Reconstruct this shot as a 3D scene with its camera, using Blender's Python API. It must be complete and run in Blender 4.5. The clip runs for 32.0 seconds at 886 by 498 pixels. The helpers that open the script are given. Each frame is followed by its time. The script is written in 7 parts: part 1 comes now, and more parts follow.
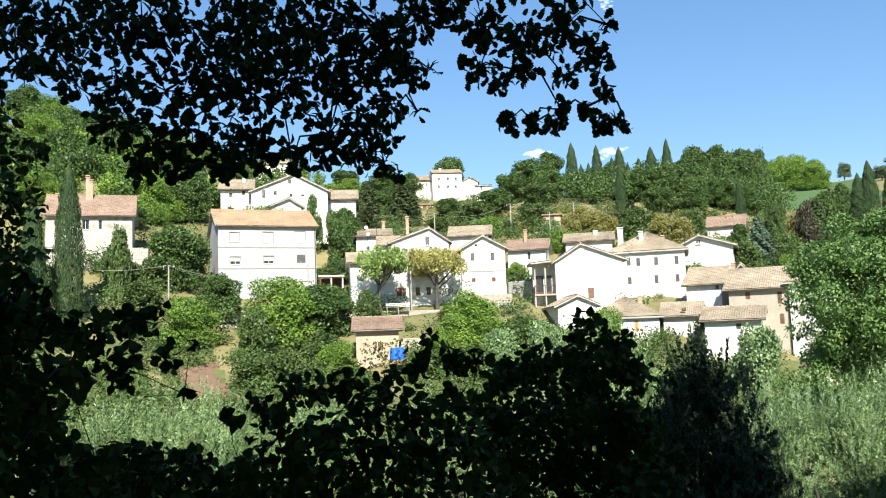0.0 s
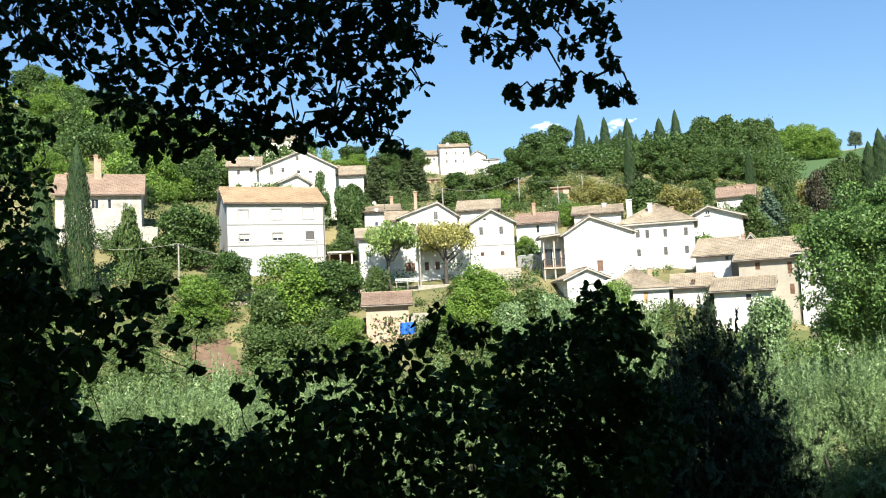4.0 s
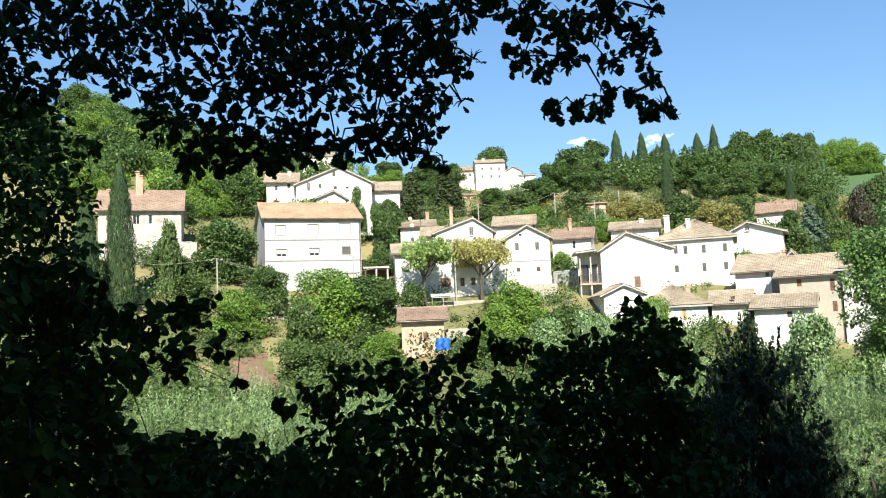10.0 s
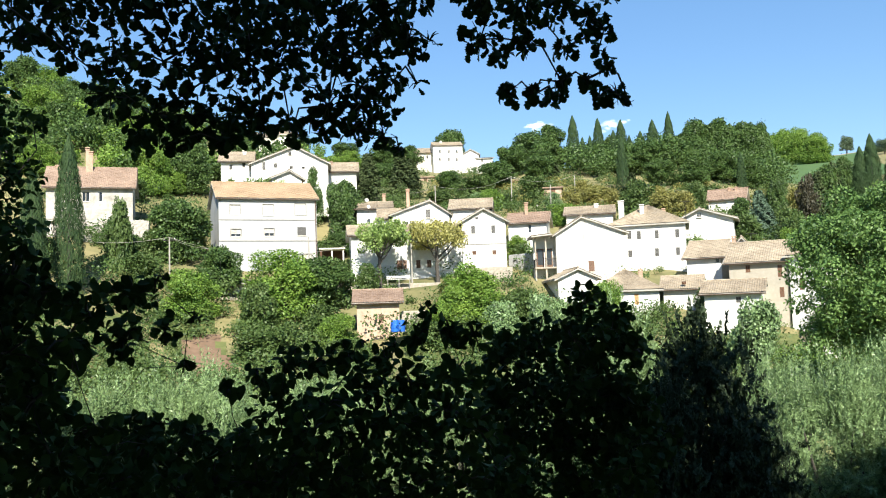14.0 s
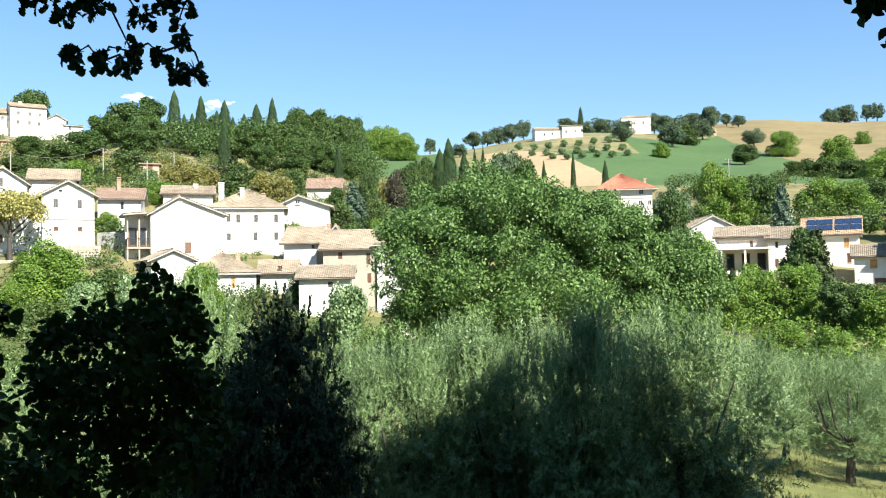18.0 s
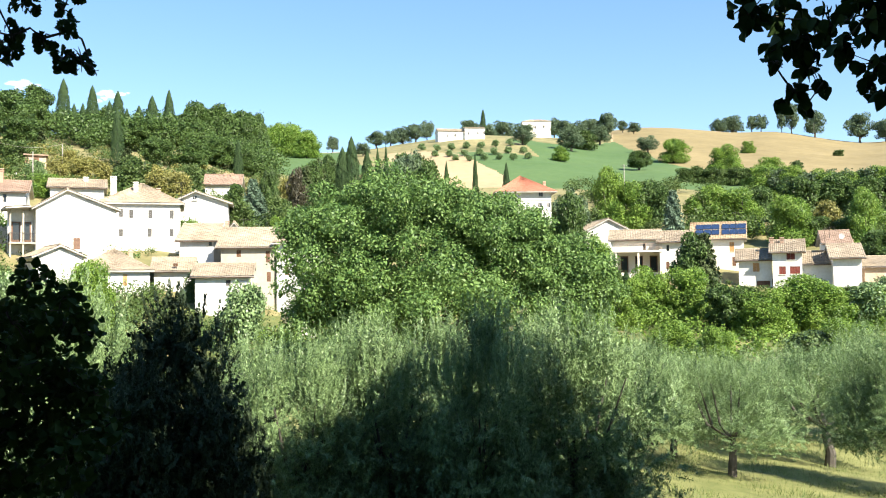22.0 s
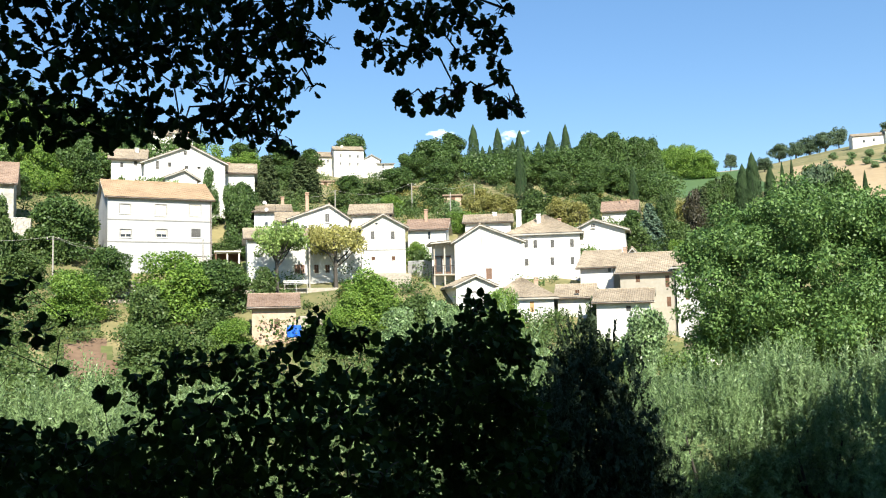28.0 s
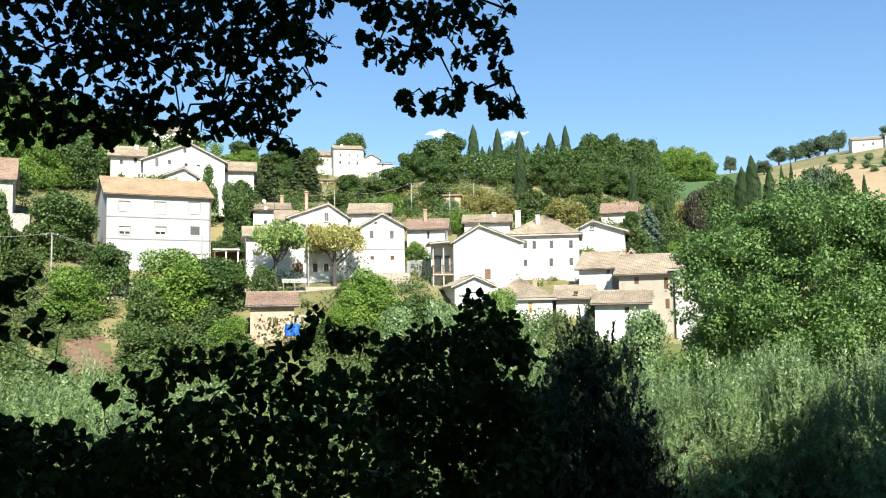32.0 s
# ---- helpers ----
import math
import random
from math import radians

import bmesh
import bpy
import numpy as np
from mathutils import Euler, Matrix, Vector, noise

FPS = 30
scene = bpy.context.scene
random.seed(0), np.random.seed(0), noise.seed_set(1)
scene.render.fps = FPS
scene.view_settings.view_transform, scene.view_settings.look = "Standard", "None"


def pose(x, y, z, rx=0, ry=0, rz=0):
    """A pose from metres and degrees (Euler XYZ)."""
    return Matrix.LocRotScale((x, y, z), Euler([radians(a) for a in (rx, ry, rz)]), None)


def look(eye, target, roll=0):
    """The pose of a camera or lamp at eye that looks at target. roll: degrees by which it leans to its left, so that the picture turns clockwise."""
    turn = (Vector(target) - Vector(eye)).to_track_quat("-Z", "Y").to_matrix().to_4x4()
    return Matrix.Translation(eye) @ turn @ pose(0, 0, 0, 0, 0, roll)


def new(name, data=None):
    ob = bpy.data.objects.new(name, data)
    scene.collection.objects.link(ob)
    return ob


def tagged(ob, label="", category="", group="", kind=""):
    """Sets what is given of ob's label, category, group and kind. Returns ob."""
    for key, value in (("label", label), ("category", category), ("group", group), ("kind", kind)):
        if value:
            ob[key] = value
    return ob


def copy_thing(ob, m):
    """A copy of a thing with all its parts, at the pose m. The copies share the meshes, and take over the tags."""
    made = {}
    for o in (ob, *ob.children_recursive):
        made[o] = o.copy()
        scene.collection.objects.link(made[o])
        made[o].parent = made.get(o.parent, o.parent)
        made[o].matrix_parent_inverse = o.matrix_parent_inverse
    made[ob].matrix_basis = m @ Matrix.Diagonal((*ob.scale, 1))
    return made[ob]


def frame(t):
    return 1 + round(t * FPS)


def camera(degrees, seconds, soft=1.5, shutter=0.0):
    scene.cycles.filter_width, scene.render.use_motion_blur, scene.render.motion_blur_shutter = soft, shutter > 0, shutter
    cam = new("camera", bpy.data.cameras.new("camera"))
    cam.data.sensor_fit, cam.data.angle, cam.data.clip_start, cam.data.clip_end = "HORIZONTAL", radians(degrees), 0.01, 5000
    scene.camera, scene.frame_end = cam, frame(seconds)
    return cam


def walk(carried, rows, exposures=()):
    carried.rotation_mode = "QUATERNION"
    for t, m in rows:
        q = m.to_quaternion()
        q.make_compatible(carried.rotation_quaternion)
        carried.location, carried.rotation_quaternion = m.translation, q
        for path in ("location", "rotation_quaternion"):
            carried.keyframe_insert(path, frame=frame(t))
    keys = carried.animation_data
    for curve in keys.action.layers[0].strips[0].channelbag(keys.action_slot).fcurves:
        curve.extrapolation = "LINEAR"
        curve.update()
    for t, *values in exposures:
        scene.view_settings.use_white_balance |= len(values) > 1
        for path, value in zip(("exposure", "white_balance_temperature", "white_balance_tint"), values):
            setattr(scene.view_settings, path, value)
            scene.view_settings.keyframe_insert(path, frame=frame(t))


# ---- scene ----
cam = camera(55.6, 32.0, 1.1)
PATH = [
    (0, look((0.003, -0.003, 1.600), (-1.536, 9.823, 2.644), -2.06)),
    (0.5, look((0.008, -0.003, 1.600), (-1.519, 9.826, 2.631), -2.28)),
    (1, look((0.008, -0.003, 1.600), (-1.488, 9.832, 2.615), -2.46)),
    (1.5, look((0.010, -0.003, 1.600), (-1.478, 9.841, 2.535), -2.40)),
    (2, look((0.008, -0.003, 1.600), (-1.494, 9.849, 2.427), -2.28)),
    (2.5, look((0.010, -0.003, 1.600), (-1.494, 9.851, 2.397), -2.45)),
    (3, look((0.011, -0.003, 1.599), (-1.513, 9.850, 2.368), -2.65)),
    (3.5, look((0.012, -0.003, 1.599), (-1.578, 9.842, 2.342), -2.84)),
    (5.5, look((0.002, -0.004, 1.599), (-1.828, 9.798, 2.359), -2.01)),
    (6, look((0.005, -0.004, 1.599), (-1.855, 9.794, 2.336), -1.84)),
    (6.5, look((0.004, -0.004, 1.599), (-1.885, 9.789, 2.323), -1.89)),
    (7, look((0.006, -0.005, 1.599), (-1.901, 9.786, 2.311), -1.81)),
    (7.5, look((0.002, -0.005, 1.599), (-1.925, 9.783, 2.289), -1.63)),
    (8, look((0.003, -0.005, 1.599), (-1.938, 9.779, 2.311), -1.60)),
    (8.5, look((-0.000, -0.005, 1.599), (-1.965, 9.774, 2.311), -1.76)),
    (9, look((-0.000, -0.005, 1.599), (-1.986, 9.760, 2.435), -2.04)),
    (9.5, look((-0.001, -0.005, 1.599), (-2.021, 9.745, 2.524), -2.14)),
    (10, look((-0.004, -0.005, 1.599), (-2.065, 9.734, 2.550), -2.44)),
    (10.5, look((-0.002, -0.006, 1.599), (-2.083, 9.736, 2.472), -2.68)),
    (11, look((-0.001, -0.005, 1.599), (-2.071, 9.739, 2.480), -2.72)),
    (11.5, look((-0.001, -0.005, 1.599), (-1.959, 9.761, 2.488), -2.30)),
    (12, look((0.005, -0.004, 1.599), (-1.863, 9.779, 2.492), -1.93)),
    (12.5, look((0.004, -0.004, 1.599), (-1.736, 9.807, 2.451), -1.83)),
    (13, look((0.007, -0.004, 1.599), (-1.678, 9.818, 2.427), -1.74)),
    (13.5, look((0.007, -0.003, 1.600), (-1.638, 9.832, 2.357), -1.77)),
    (15.5, look((0.036, 0.000, 1.599), (-0.495, 9.965, 2.252), -2.17)),
    (16, look((0.055, 0.000, 1.599), (0.290, 9.980, 2.194), -1.79)),
    (16.5, look((0.075, -0.002, 1.599), (1.202, 9.921, 2.114), -1.44)),
    (17, look((0.101, -0.005, 1.598), (2.098, 9.785, 2.012), -1.39)),
    (17.5, look((0.117, -0.009, 1.597), (2.782, 9.622, 1.988), -1.08)),
    (18, look((0.128, -0.012, 1.597), (3.181, 9.502, 1.996), -1.14)),
    (18.5, look((0.125, -0.012, 1.597), (3.168, 9.506, 1.975), -0.60)),
    (19, look((0.122, -0.010, 1.597), (2.965, 9.574, 1.863), -0.28)),
    (19.5, look((0.143, -0.013, 1.596), (3.365, 9.451, 1.814), -0.29)),
    (20, look((0.162, -0.018, 1.596), (3.904, 9.254, 1.794), -1.01)),
    (20.5, look((0.166, -0.022, 1.595), (4.244, 9.107, 1.777), -1.18)),
    (21, look((0.160, -0.023, 1.595), (4.339, 9.059, 1.824), -0.86)),
    (21.5, look((0.162, -0.024, 1.595), (4.441, 9.008, 1.930), -0.60)),
    (22, look((0.146, -0.023, 1.595), (4.285, 9.073, 1.972), -0.69)),
    (22.5, look((0.120, -0.016, 1.596), (3.601, 9.350, 1.991), -0.67)),
    (23, look((0.088, -0.008, 1.598), (2.523, 9.683, 1.989), -0.76)),
    (23.5, look((0.082, -0.003, 1.598), (1.646, 9.867, 1.963), -1.31)),
    (24, look((0.078, -0.002, 1.599), (1.236, 9.926, 1.903), -1.92)),
    (24.5, look((0.075, -0.001, 1.599), (1.127, 9.939, 1.907), -1.72)),
    (25, look((0.075, -0.001, 1.599), (1.097, 9.940, 1.972), -1.35)),
    (25.5, look((0.072, -0.001, 1.599), (1.078, 9.938, 2.060), -1.27)),
    (26, look((0.061, -0.001, 1.599), (0.841, 9.950, 2.207), -1.54)),
    (26.5, look((0.048, 0.000, 1.599), (0.210, 9.975, 2.289), -1.71)),
    (28.5, look((0.035, 0.000, 1.600), (-0.369, 9.961, 2.385), -1.18)),
    (29, look((0.035, 0.000, 1.600), (-0.398, 9.956, 2.427), -0.94)),
    (29.5, look((0.033, 0.000, 1.600), (-0.379, 9.954, 2.468), -1.13)),
    (30, look((0.034, 0.000, 1.600), (-0.378, 9.951, 2.498), -1.17)),
    (30.5, look((0.036, 0.000, 1.599), (-0.309, 9.954, 2.499), -0.98)),
    (31, look((0.034, 0.000, 1.600), (-0.327, 9.955, 2.472), -0.85)),
    (31.5, look((0.034, 0.000, 1.600), (-0.335, 9.962, 2.387), -0.97)),
    (32, look((0.032, 0.000, 1.600), (-0.327, 9.965, 2.358), -0.82)),
]
EXPOSURES = [(0, 1.23, 6100, 6), (13.5, 1.24, 6100, 6), (16, 1.3, 6100, 6), (19, 1.48, 6150, 7), (21.5, 1.66, 6400, 8), (24, 1.65, 6300, 8), (25, 1.6, 6300, 7), (26.2, 1.28, 6100, 6), (32, 1.22, 6100, 6)]
walk(cam, PATH, EXPOSURES)

# ---- sky and sun ----
SUN_ELEVATION, SUN_BEARING = 38.5, 164.7  # degrees; the bearing runs clockwise from +y
world = bpy.data.worlds.new("sky")
scene.world = world
world.use_nodes = True
sky = world.node_tree.nodes.new("ShaderNodeTexSky")
sky.sky_type, sky.sun_disc = "NISHITA", False
sky.sun_elevation, sky.sun_rotation = radians(SUN_ELEVATION), radians(SUN_BEARING)
sky.air_density, sky.dust_density, sky.ozone_density = 1.0, 0.05, 3.0
rich = world.node_tree.nodes.new("ShaderNodeHueSaturation")
rich.inputs["Saturation"].default_value, rich.inputs["Hue"].default_value = 1.36, 0.506
even = world.node_tree.nodes.new("ShaderNodeGamma")
even.inputs["Gamma"].default_value = 0.66
world.node_tree.links.new(sky.outputs["Color"], even.inputs["Color"])
world.node_tree.links.new(even.outputs["Color"], rich.inputs["Color"])
world.node_tree.links.new(rich.outputs["Color"], world.node_tree.nodes["Background"].inputs["Color"])
world.node_tree.nodes["Background"].inputs["Strength"].default_value = 0.128
to_sun = Vector((math.sin(radians(SUN_BEARING)) * math.cos(radians(SUN_ELEVATION)),
                 math.cos(radians(SUN_BEARING)) * math.cos(radians(SUN_ELEVATION)), math.sin(radians(SUN_ELEVATION))))
sun = new("sun", bpy.data.lights.new("sun", "SUN"))
sun.data.energy, sun.data.angle, sun.data.color = 5.0, radians(0.53), (1.0, 0.90, 0.76)
sun.matrix_world = look(to_sun * 50, (0, 0, 0))


# ---- materials ----
def node(tree, kind, **values):
    n = tree.nodes.new(kind)
    for key, value in values.items():
        n.inputs[key.replace("_", " ")].default_value = value
    return n


def material(name, dark, light, rough=0.85, grain=8.0, stain=0.6, bump=0.3, island=0.0, per_object=0.0, metal=0.0, leaf=0.0, spec=0.3, detail=6.0):
    """A surface that wavers between two colours at two scales, with fine relief."""
    m = bpy.data.materials.new(name)
    m.use_nodes = True
    t = m.node_tree
    bsdf = t.nodes["Principled BSDF"]
    bsdf.inputs["Roughness"].default_value, bsdf.inputs["Metallic"].default_value = rough, metal
    bsdf.inputs["Specular IOR Level"].default_value = spec
    place = t.nodes.new("ShaderNodeTexCoord")
    fine, broad = node(t, "ShaderNodeTexNoise", Scale=grain, Detail=detail, Roughness=0.65), node(t, "ShaderNodeTexNoise", Scale=stain, Detail=4.0, Roughness=0.6)
    for n in (fine, broad):
        t.links.new(place.outputs["Object"], n.inputs["Vector"])
    blend = node(t, "ShaderNodeMath")
    blend.operation = "ADD"
    t.links.new(fine.outputs["Fac"], blend.inputs[0])
    t.links.new(broad.outputs["Fac"], blend.inputs[1])
    last = blend.outputs[0]
    if island or per_object:
        info = t.nodes.new("ShaderNodeNewGeometry" if island else "ShaderNodeObjectInfo")
        k = node(t, "ShaderNodeMath")
        k.operation = "MULTIPLY_ADD"
        t.links.new(info.outputs["Random Per Island" if island else "Random"], k.inputs[0])
        k.inputs[1].default_value = island or per_object
        t.links.new(last, k.inputs[2])
        shift = node(t, "ShaderNodeMath")
        shift.operation = "SUBTRACT"
        t.links.new(k.outputs[0], shift.inputs[0])
        shift.inputs[1].default_value = (island or per_object) / 2
        last = shift.outputs[0]
    ramp = t.nodes.new("ShaderNodeValToRGB")
    ramp.color_ramp.elements[0].position, ramp.color_ramp.elements[1].position = 0.32, 0.68
    ramp.color_ramp.elements[0].color, ramp.color_ramp.elements[1].color = (*dark, 1), (*light, 1)
    half = node(t, "ShaderNodeMath")
    half.operation = "MULTIPLY"
    t.links.new(last, half.inputs[0])
    half.inputs[1].default_value = 0.5
    t.links.new(half.outputs[0], ramp.inputs["Fac"])
    t.links.new(ramp.outputs["Color"], bsdf.inputs["Base Color"])
    if bump:
        b = node(t, "ShaderNodeBump", Strength=bump, Distance=0.02)
        t.links.new(fine.outputs["Fac"], b.inputs["Height"])
        t.links.new(b.outputs["Normal"], bsdf.inputs["Normal"])
    if leaf:
        thin = t.nodes.new("ShaderNodeBsdfTranslucent")
        t.links.new(ramp.outputs["Color"], thin.inputs["Color"])
        mix = t.nodes.new("ShaderNodeMixShader")
        mix.inputs["Fac"].default_value = leaf
        t.links.new(bsdf.outputs["BSDF"], mix.inputs[1])
        t.links.new(thin.outputs["BSDF"], mix.inputs[2])
        t.links.new(mix.outputs["Shader"], t.nodes["Material Output"].inputs["Surface"])
    return m


def foliage(name, dark, light, rough=0.5, leaf=0.25, spec=0.35):
    return material(name, dark, light, rough, 6.0, 0.8, 0.0, island=0.5, leaf=leaf, spec=spec, detail=2.0)


WALL = {
    "white": material("white_plaster", (0.50, 0.475, 0.43), (0.72, 0.71, 0.675), 0.9, 3.0, 0.5, 0.3),
    "grey": material("grey_white_plaster", (0.315, 0.315, 0.312), (0.455, 0.455, 0.45), 0.9, 4, 0.3, 0.25),
    "cream": material("cream_plaster", (0.60, 0.55, 0.46), (0.76, 0.72, 0.63), 0.9, 5, 0.4, 0.25),
    "beige": material("beige_plaster", (0.29, 0.26, 0.205), (0.41, 0.375, 0.31), 0.9, 3, 0.5, 0.3),
    "peach": material("peach_plaster", (0.34, 0.225, 0.15), (0.55, 0.42, 0.32), 0.9, 3, 0.8, 0.4),
    "old": material("old_plaster_and_stone", (0.20, 0.185, 0.155), (0.60, 0.565, 0.50), 0.95, 1.6, 0.6, 0.6),
    "stone": material("retaining_stone", (0.22, 0.19, 0.15), (0.48, 0.43, 0.35), 0.95, 2.5, 0.7, 0.8),
}
TILE = {
    "tile": material("weathered_roof_tiles", (0.150, 0.118, 0.082), (0.43, 0.36, 0.265), 0.9, 4.5, 0.5, 0.6, island=0.35),
    "red": material("red_roof_tiles", (0.30, 0.11, 0.065), (0.48, 0.22, 0.14), 0.85, 3.0, 0.5, 0.4),
    "rust": material("rusty_roof_tiles", (0.15, 0.100, 0.072), (0.36, 0.262, 0.195), 0.9, 4.5, 0.5, 0.5, island=0.35),
    "ochre": material("ochre_roof_tiles", (0.24, 0.165, 0.098), (0.43, 0.315, 0.20), 0.9, 3.0, 0.5, 0.4),
    "grey": material("dark_flat_roof", (0.06, 0.06, 0.065), (0.14, 0.14, 0.14), 0.8, 3.0, 0.5, 0.3),
}
SHUTTER = {
    "brown": material("brown_wood_paint", (0.09, 0.045, 0.025), (0.17, 0.09, 0.05), 0.6, 12, 1, 0.2),
    "grey": material("grey_shutter_paint", (0.050, 0.050, 0.047), (0.105, 0.10, 0.092), 0.6, 12, 1, 0.2),
    "ochre": material("ochre_shutter_paint", (0.38, 0.20, 0.07), (0.52, 0.30, 0.13), 0.6, 12, 1, 0.2),
    "red": material("dark_red_shutter_paint", (0.14, 0.03, 0.02), (0.22, 0.06, 0.04), 0.6, 12, 1, 0.2),
    "blind": material("white_roller_blind", (0.46, 0.43, 0.38), (0.58, 0.55, 0.50), 0.6, 12, 1, 0.1),
}
GLASS = material("window_glass", (0.02, 0.024, 0.03), (0.035, 0.04, 0.045), 0.08, 2, 0.5, 0.0, spec=0.5)
SURROUND = material("window_surround", (0.20, 0.19, 0.175), (0.30, 0.29, 0.27), 0.8, 10, 1, 0.1)
FRAME = material("window_frame_paint", (0.42, 0.38, 0.32), (0.60, 0.57, 0.52), 0.6, 10, 1, 0.1)
IRON = material("dark_iron", (0.03, 0.03, 0.03), (0.07, 0.065, 0.06), 0.55, 8, 1, 0.2, metal=0.6)
PIPE = material("copper_downpipe", (0.085, 0.055, 0.040), (0.17, 0.115, 0.085), 0.5, 6, 0.8, 0.1, metal=0.5)
POLE = material("weathered_pole", (0.22, 0.20, 0.17), (0.42, 0.40, 0.36), 0.9, 6, 0.8, 0.3)
BRICK = material("terracotta_brick", (0.30, 0.19, 0.13), (0.50, 0.36, 0.27), 0.9, 8, 1, 0.4)
PANEL = material("solar_cell", (0.012, 0.022, 0.055), (0.025, 0.045, 0.10), 0.15, 4, 1, 0.0, spec=0.6)
BLUE = material("blue_plastic", (0.02, 0.10, 0.50), (0.04, 0.16, 0.62), 0.4, 4, 1, 0.05)
BARK = material("grey_bark", (0.040, 0.036, 0.031), (0.115, 0.102, 0.085), 0.95, 9, 1.2, 0.9)

GROUND = [
    material("meadow", (0.09, 0.11, 0.03), (0.27, 0.26, 0.10), 0.95, 1.4, 0.12, 0.8),
    material("rough_grass", (0.05, 0.075, 0.02), (0.17, 0.175, 0.06), 0.95, 0.9, 0.1, 0.8),
    material("dry_slope", (0.07, 0.085, 0.03), (0.30, 0.25, 0.12), 0.95, 0.35, 0.05, 0.6),
    material("green_crop", (0.050, 0.098, 0.030), (0.085, 0.138, 0.046), 0.95, 0.4, 0.02, 0.4),
    material("pale_stubble", (0.27, 0.20, 0.11), (0.38, 0.29, 0.17), 0.95, 0.4, 0.02, 0.4),
    material("ploughed_hill", (0.148, 0.117, 0.052), (0.248, 0.198, 0.094), 0.95, 0.25, 0.03, 0.6),
    material("bare_earth", (0.115, 0.072, 0.044), (0.235, 0.155, 0.098), 0.95, 1.2, 0.25, 0.9),
]
LEAF = {
    "grass": foliage("grass_blade", (0.077, 0.120, 0.029), (0.243, 0.290, 0.103), 0.6, 0.3),
    "oak": foliage("oak_leaf", (0.028, 0.058, 0.014), (0.118, 0.192, 0.048)),
    "lime": foliage("bright_leaf", (0.066, 0.140, 0.018), (0.225, 0.335, 0.055)),
    "walnut": foliage("walnut_leaf", (0.036, 0.086, 0.020), (0.185, 0.292, 0.080), 0.5, 0.25, 0.3),
    "shrub": foliage("bush_leaf", (0.042, 0.080, 0.019), (0.124, 0.178, 0.050)),
    "cypress": foliage("cypress_leaf", (0.016, 0.040, 0.013), (0.058, 0.102, 0.030), 0.7, 0.1),
    "pine": foliage("conifer_needle", (0.034, 0.055, 0.020), (0.102, 0.135, 0.048), 0.7, 0.1),
    "blue": foliage("blue_conifer_needle", (0.072, 0.117, 0.074), (0.161, 0.235, 0.153), 0.7, 0.1),
    "olive": foliage("olive_leaf", (0.058, 0.104, 0.036), (0.280, 0.400, 0.168), 0.42, 0.16, 0.4),
    # grey-green leaf colour that also stands in for distance haze
    "hill": foliage("haze_grey_green_leaf", (0.056, 0.092, 0.052), (0.147, 0.200, 0.112), 0.7, 0.2, 0.2),
    # olive leaf colour darkened to stand in for shade
    "holm": foliage("shade_dark_olive_leaf", (0.020, 0.034, 0.016), (0.062, 0.090, 0.046), 0.6, 0.08, 0.15),
    "ochre": foliage("autumn_leaf", (0.135, 0.140, 0.034), (0.300, 0.280, 0.085)),
    "darkred": foliage("purple_leaf", (0.026, 0.029, 0.014), (0.068, 0.059, 0.031)),
    "plane": foliage("pale_leaf", (0.125, 0.200, 0.045), (0.320, 0.420, 0.120)),
    "planeyellow": foliage("yellowing_leaf", (0.230, 0.220, 0.060), (0.450, 0.430, 0.140)),
    # bough leaves, darker than the oak crown's to stand in for shade
    "near_oak": foliage("shade_dark_bough_leaf", (0.022, 0.046, 0.011), (0.050, 0.088, 0.024), 0.65, 0.12, 0.10),
    # near bush leaves; part of their shade is put into the colour
    "near_shrub": foliage("shade_dark_shrub_leaf", (0.028, 0.055, 0.013), (0.066, 0.110, 0.028), 0.65, 0.12, 0.08),
}


# ---- building tools ----
class Shape:
    """Collects faces for one mesh."""

    def __init__(self):
        self.v, self.f = [], []

    def quad(self, *pts):
        n = len(self.v)
        self.v += [tuple(p) for p in pts]
        self.f.append(tuple(range(n, n + len(pts))))
        return self

    def box(self, x0, y0, z0, x1, y1, z1, taper=0.0):
        n, k = len(self.v), taper
        self.v += [(x0, y0, z0), (x1, y0, z0), (x1, y1, z0), (x0, y1, z0),
                   (x0 + k, y0 + k, z1), (x1 - k, y0 + k, z1), (x1 - k, y1 - k, z1), (x0 + k, y1 - k, z1)]
        self.f += [tuple(n + i for i in q) for q in ((3, 2, 1, 0), (4, 5, 6, 7), (0, 1, 5, 4), (1, 2, 6, 5), (2, 3, 7, 6), (3, 0, 4, 7))]
        return self

    def tube(self, pts, radii, sides=6):
        pts = [Vector(p) for p in pts]
        n0 = len(self.v)
        for i, p in enumerate(pts):
            d = (pts[min(i + 1, len(pts) - 1)] - pts[max(i - 1, 0)]).normalized()
            a = d.orthogonal().normalized()
            b = d.cross(a)
            for k in range(sides):
                w = 2 * math.pi * k / sides
                self.v.append(tuple(p + (a * math.cos(w) + b * math.sin(w)) * radii[i]))
        for i in range(len(pts) - 1):
            for k in range(sides):
                a, b = n0 + i * sides + k, n0 + i * sides + (k + 1) % sides
                self.f.append((a, b, b + sides, a + sides))
        self.f.append(tuple(n0 + k for k in range(sides))[::-1])
        self.f.append(tuple(n0 + (len(pts) - 1) * sides + k for k in range(sides)))
        return self

    def mesh(self, name):
        me = bpy.data.meshes.new(name)
        me.from_pydata(self.v, [], self.f)
        me.update()
        return me


def part(name, shape, mat, parent, label=""):
    me = shape.mesh(name) if isinstance(shape, Shape) else shape
    if mat and not me.materials:
        me.materials.append(mat)
    ob = new(name, me)
    ob.parent = parent
    return tagged(ob, label)


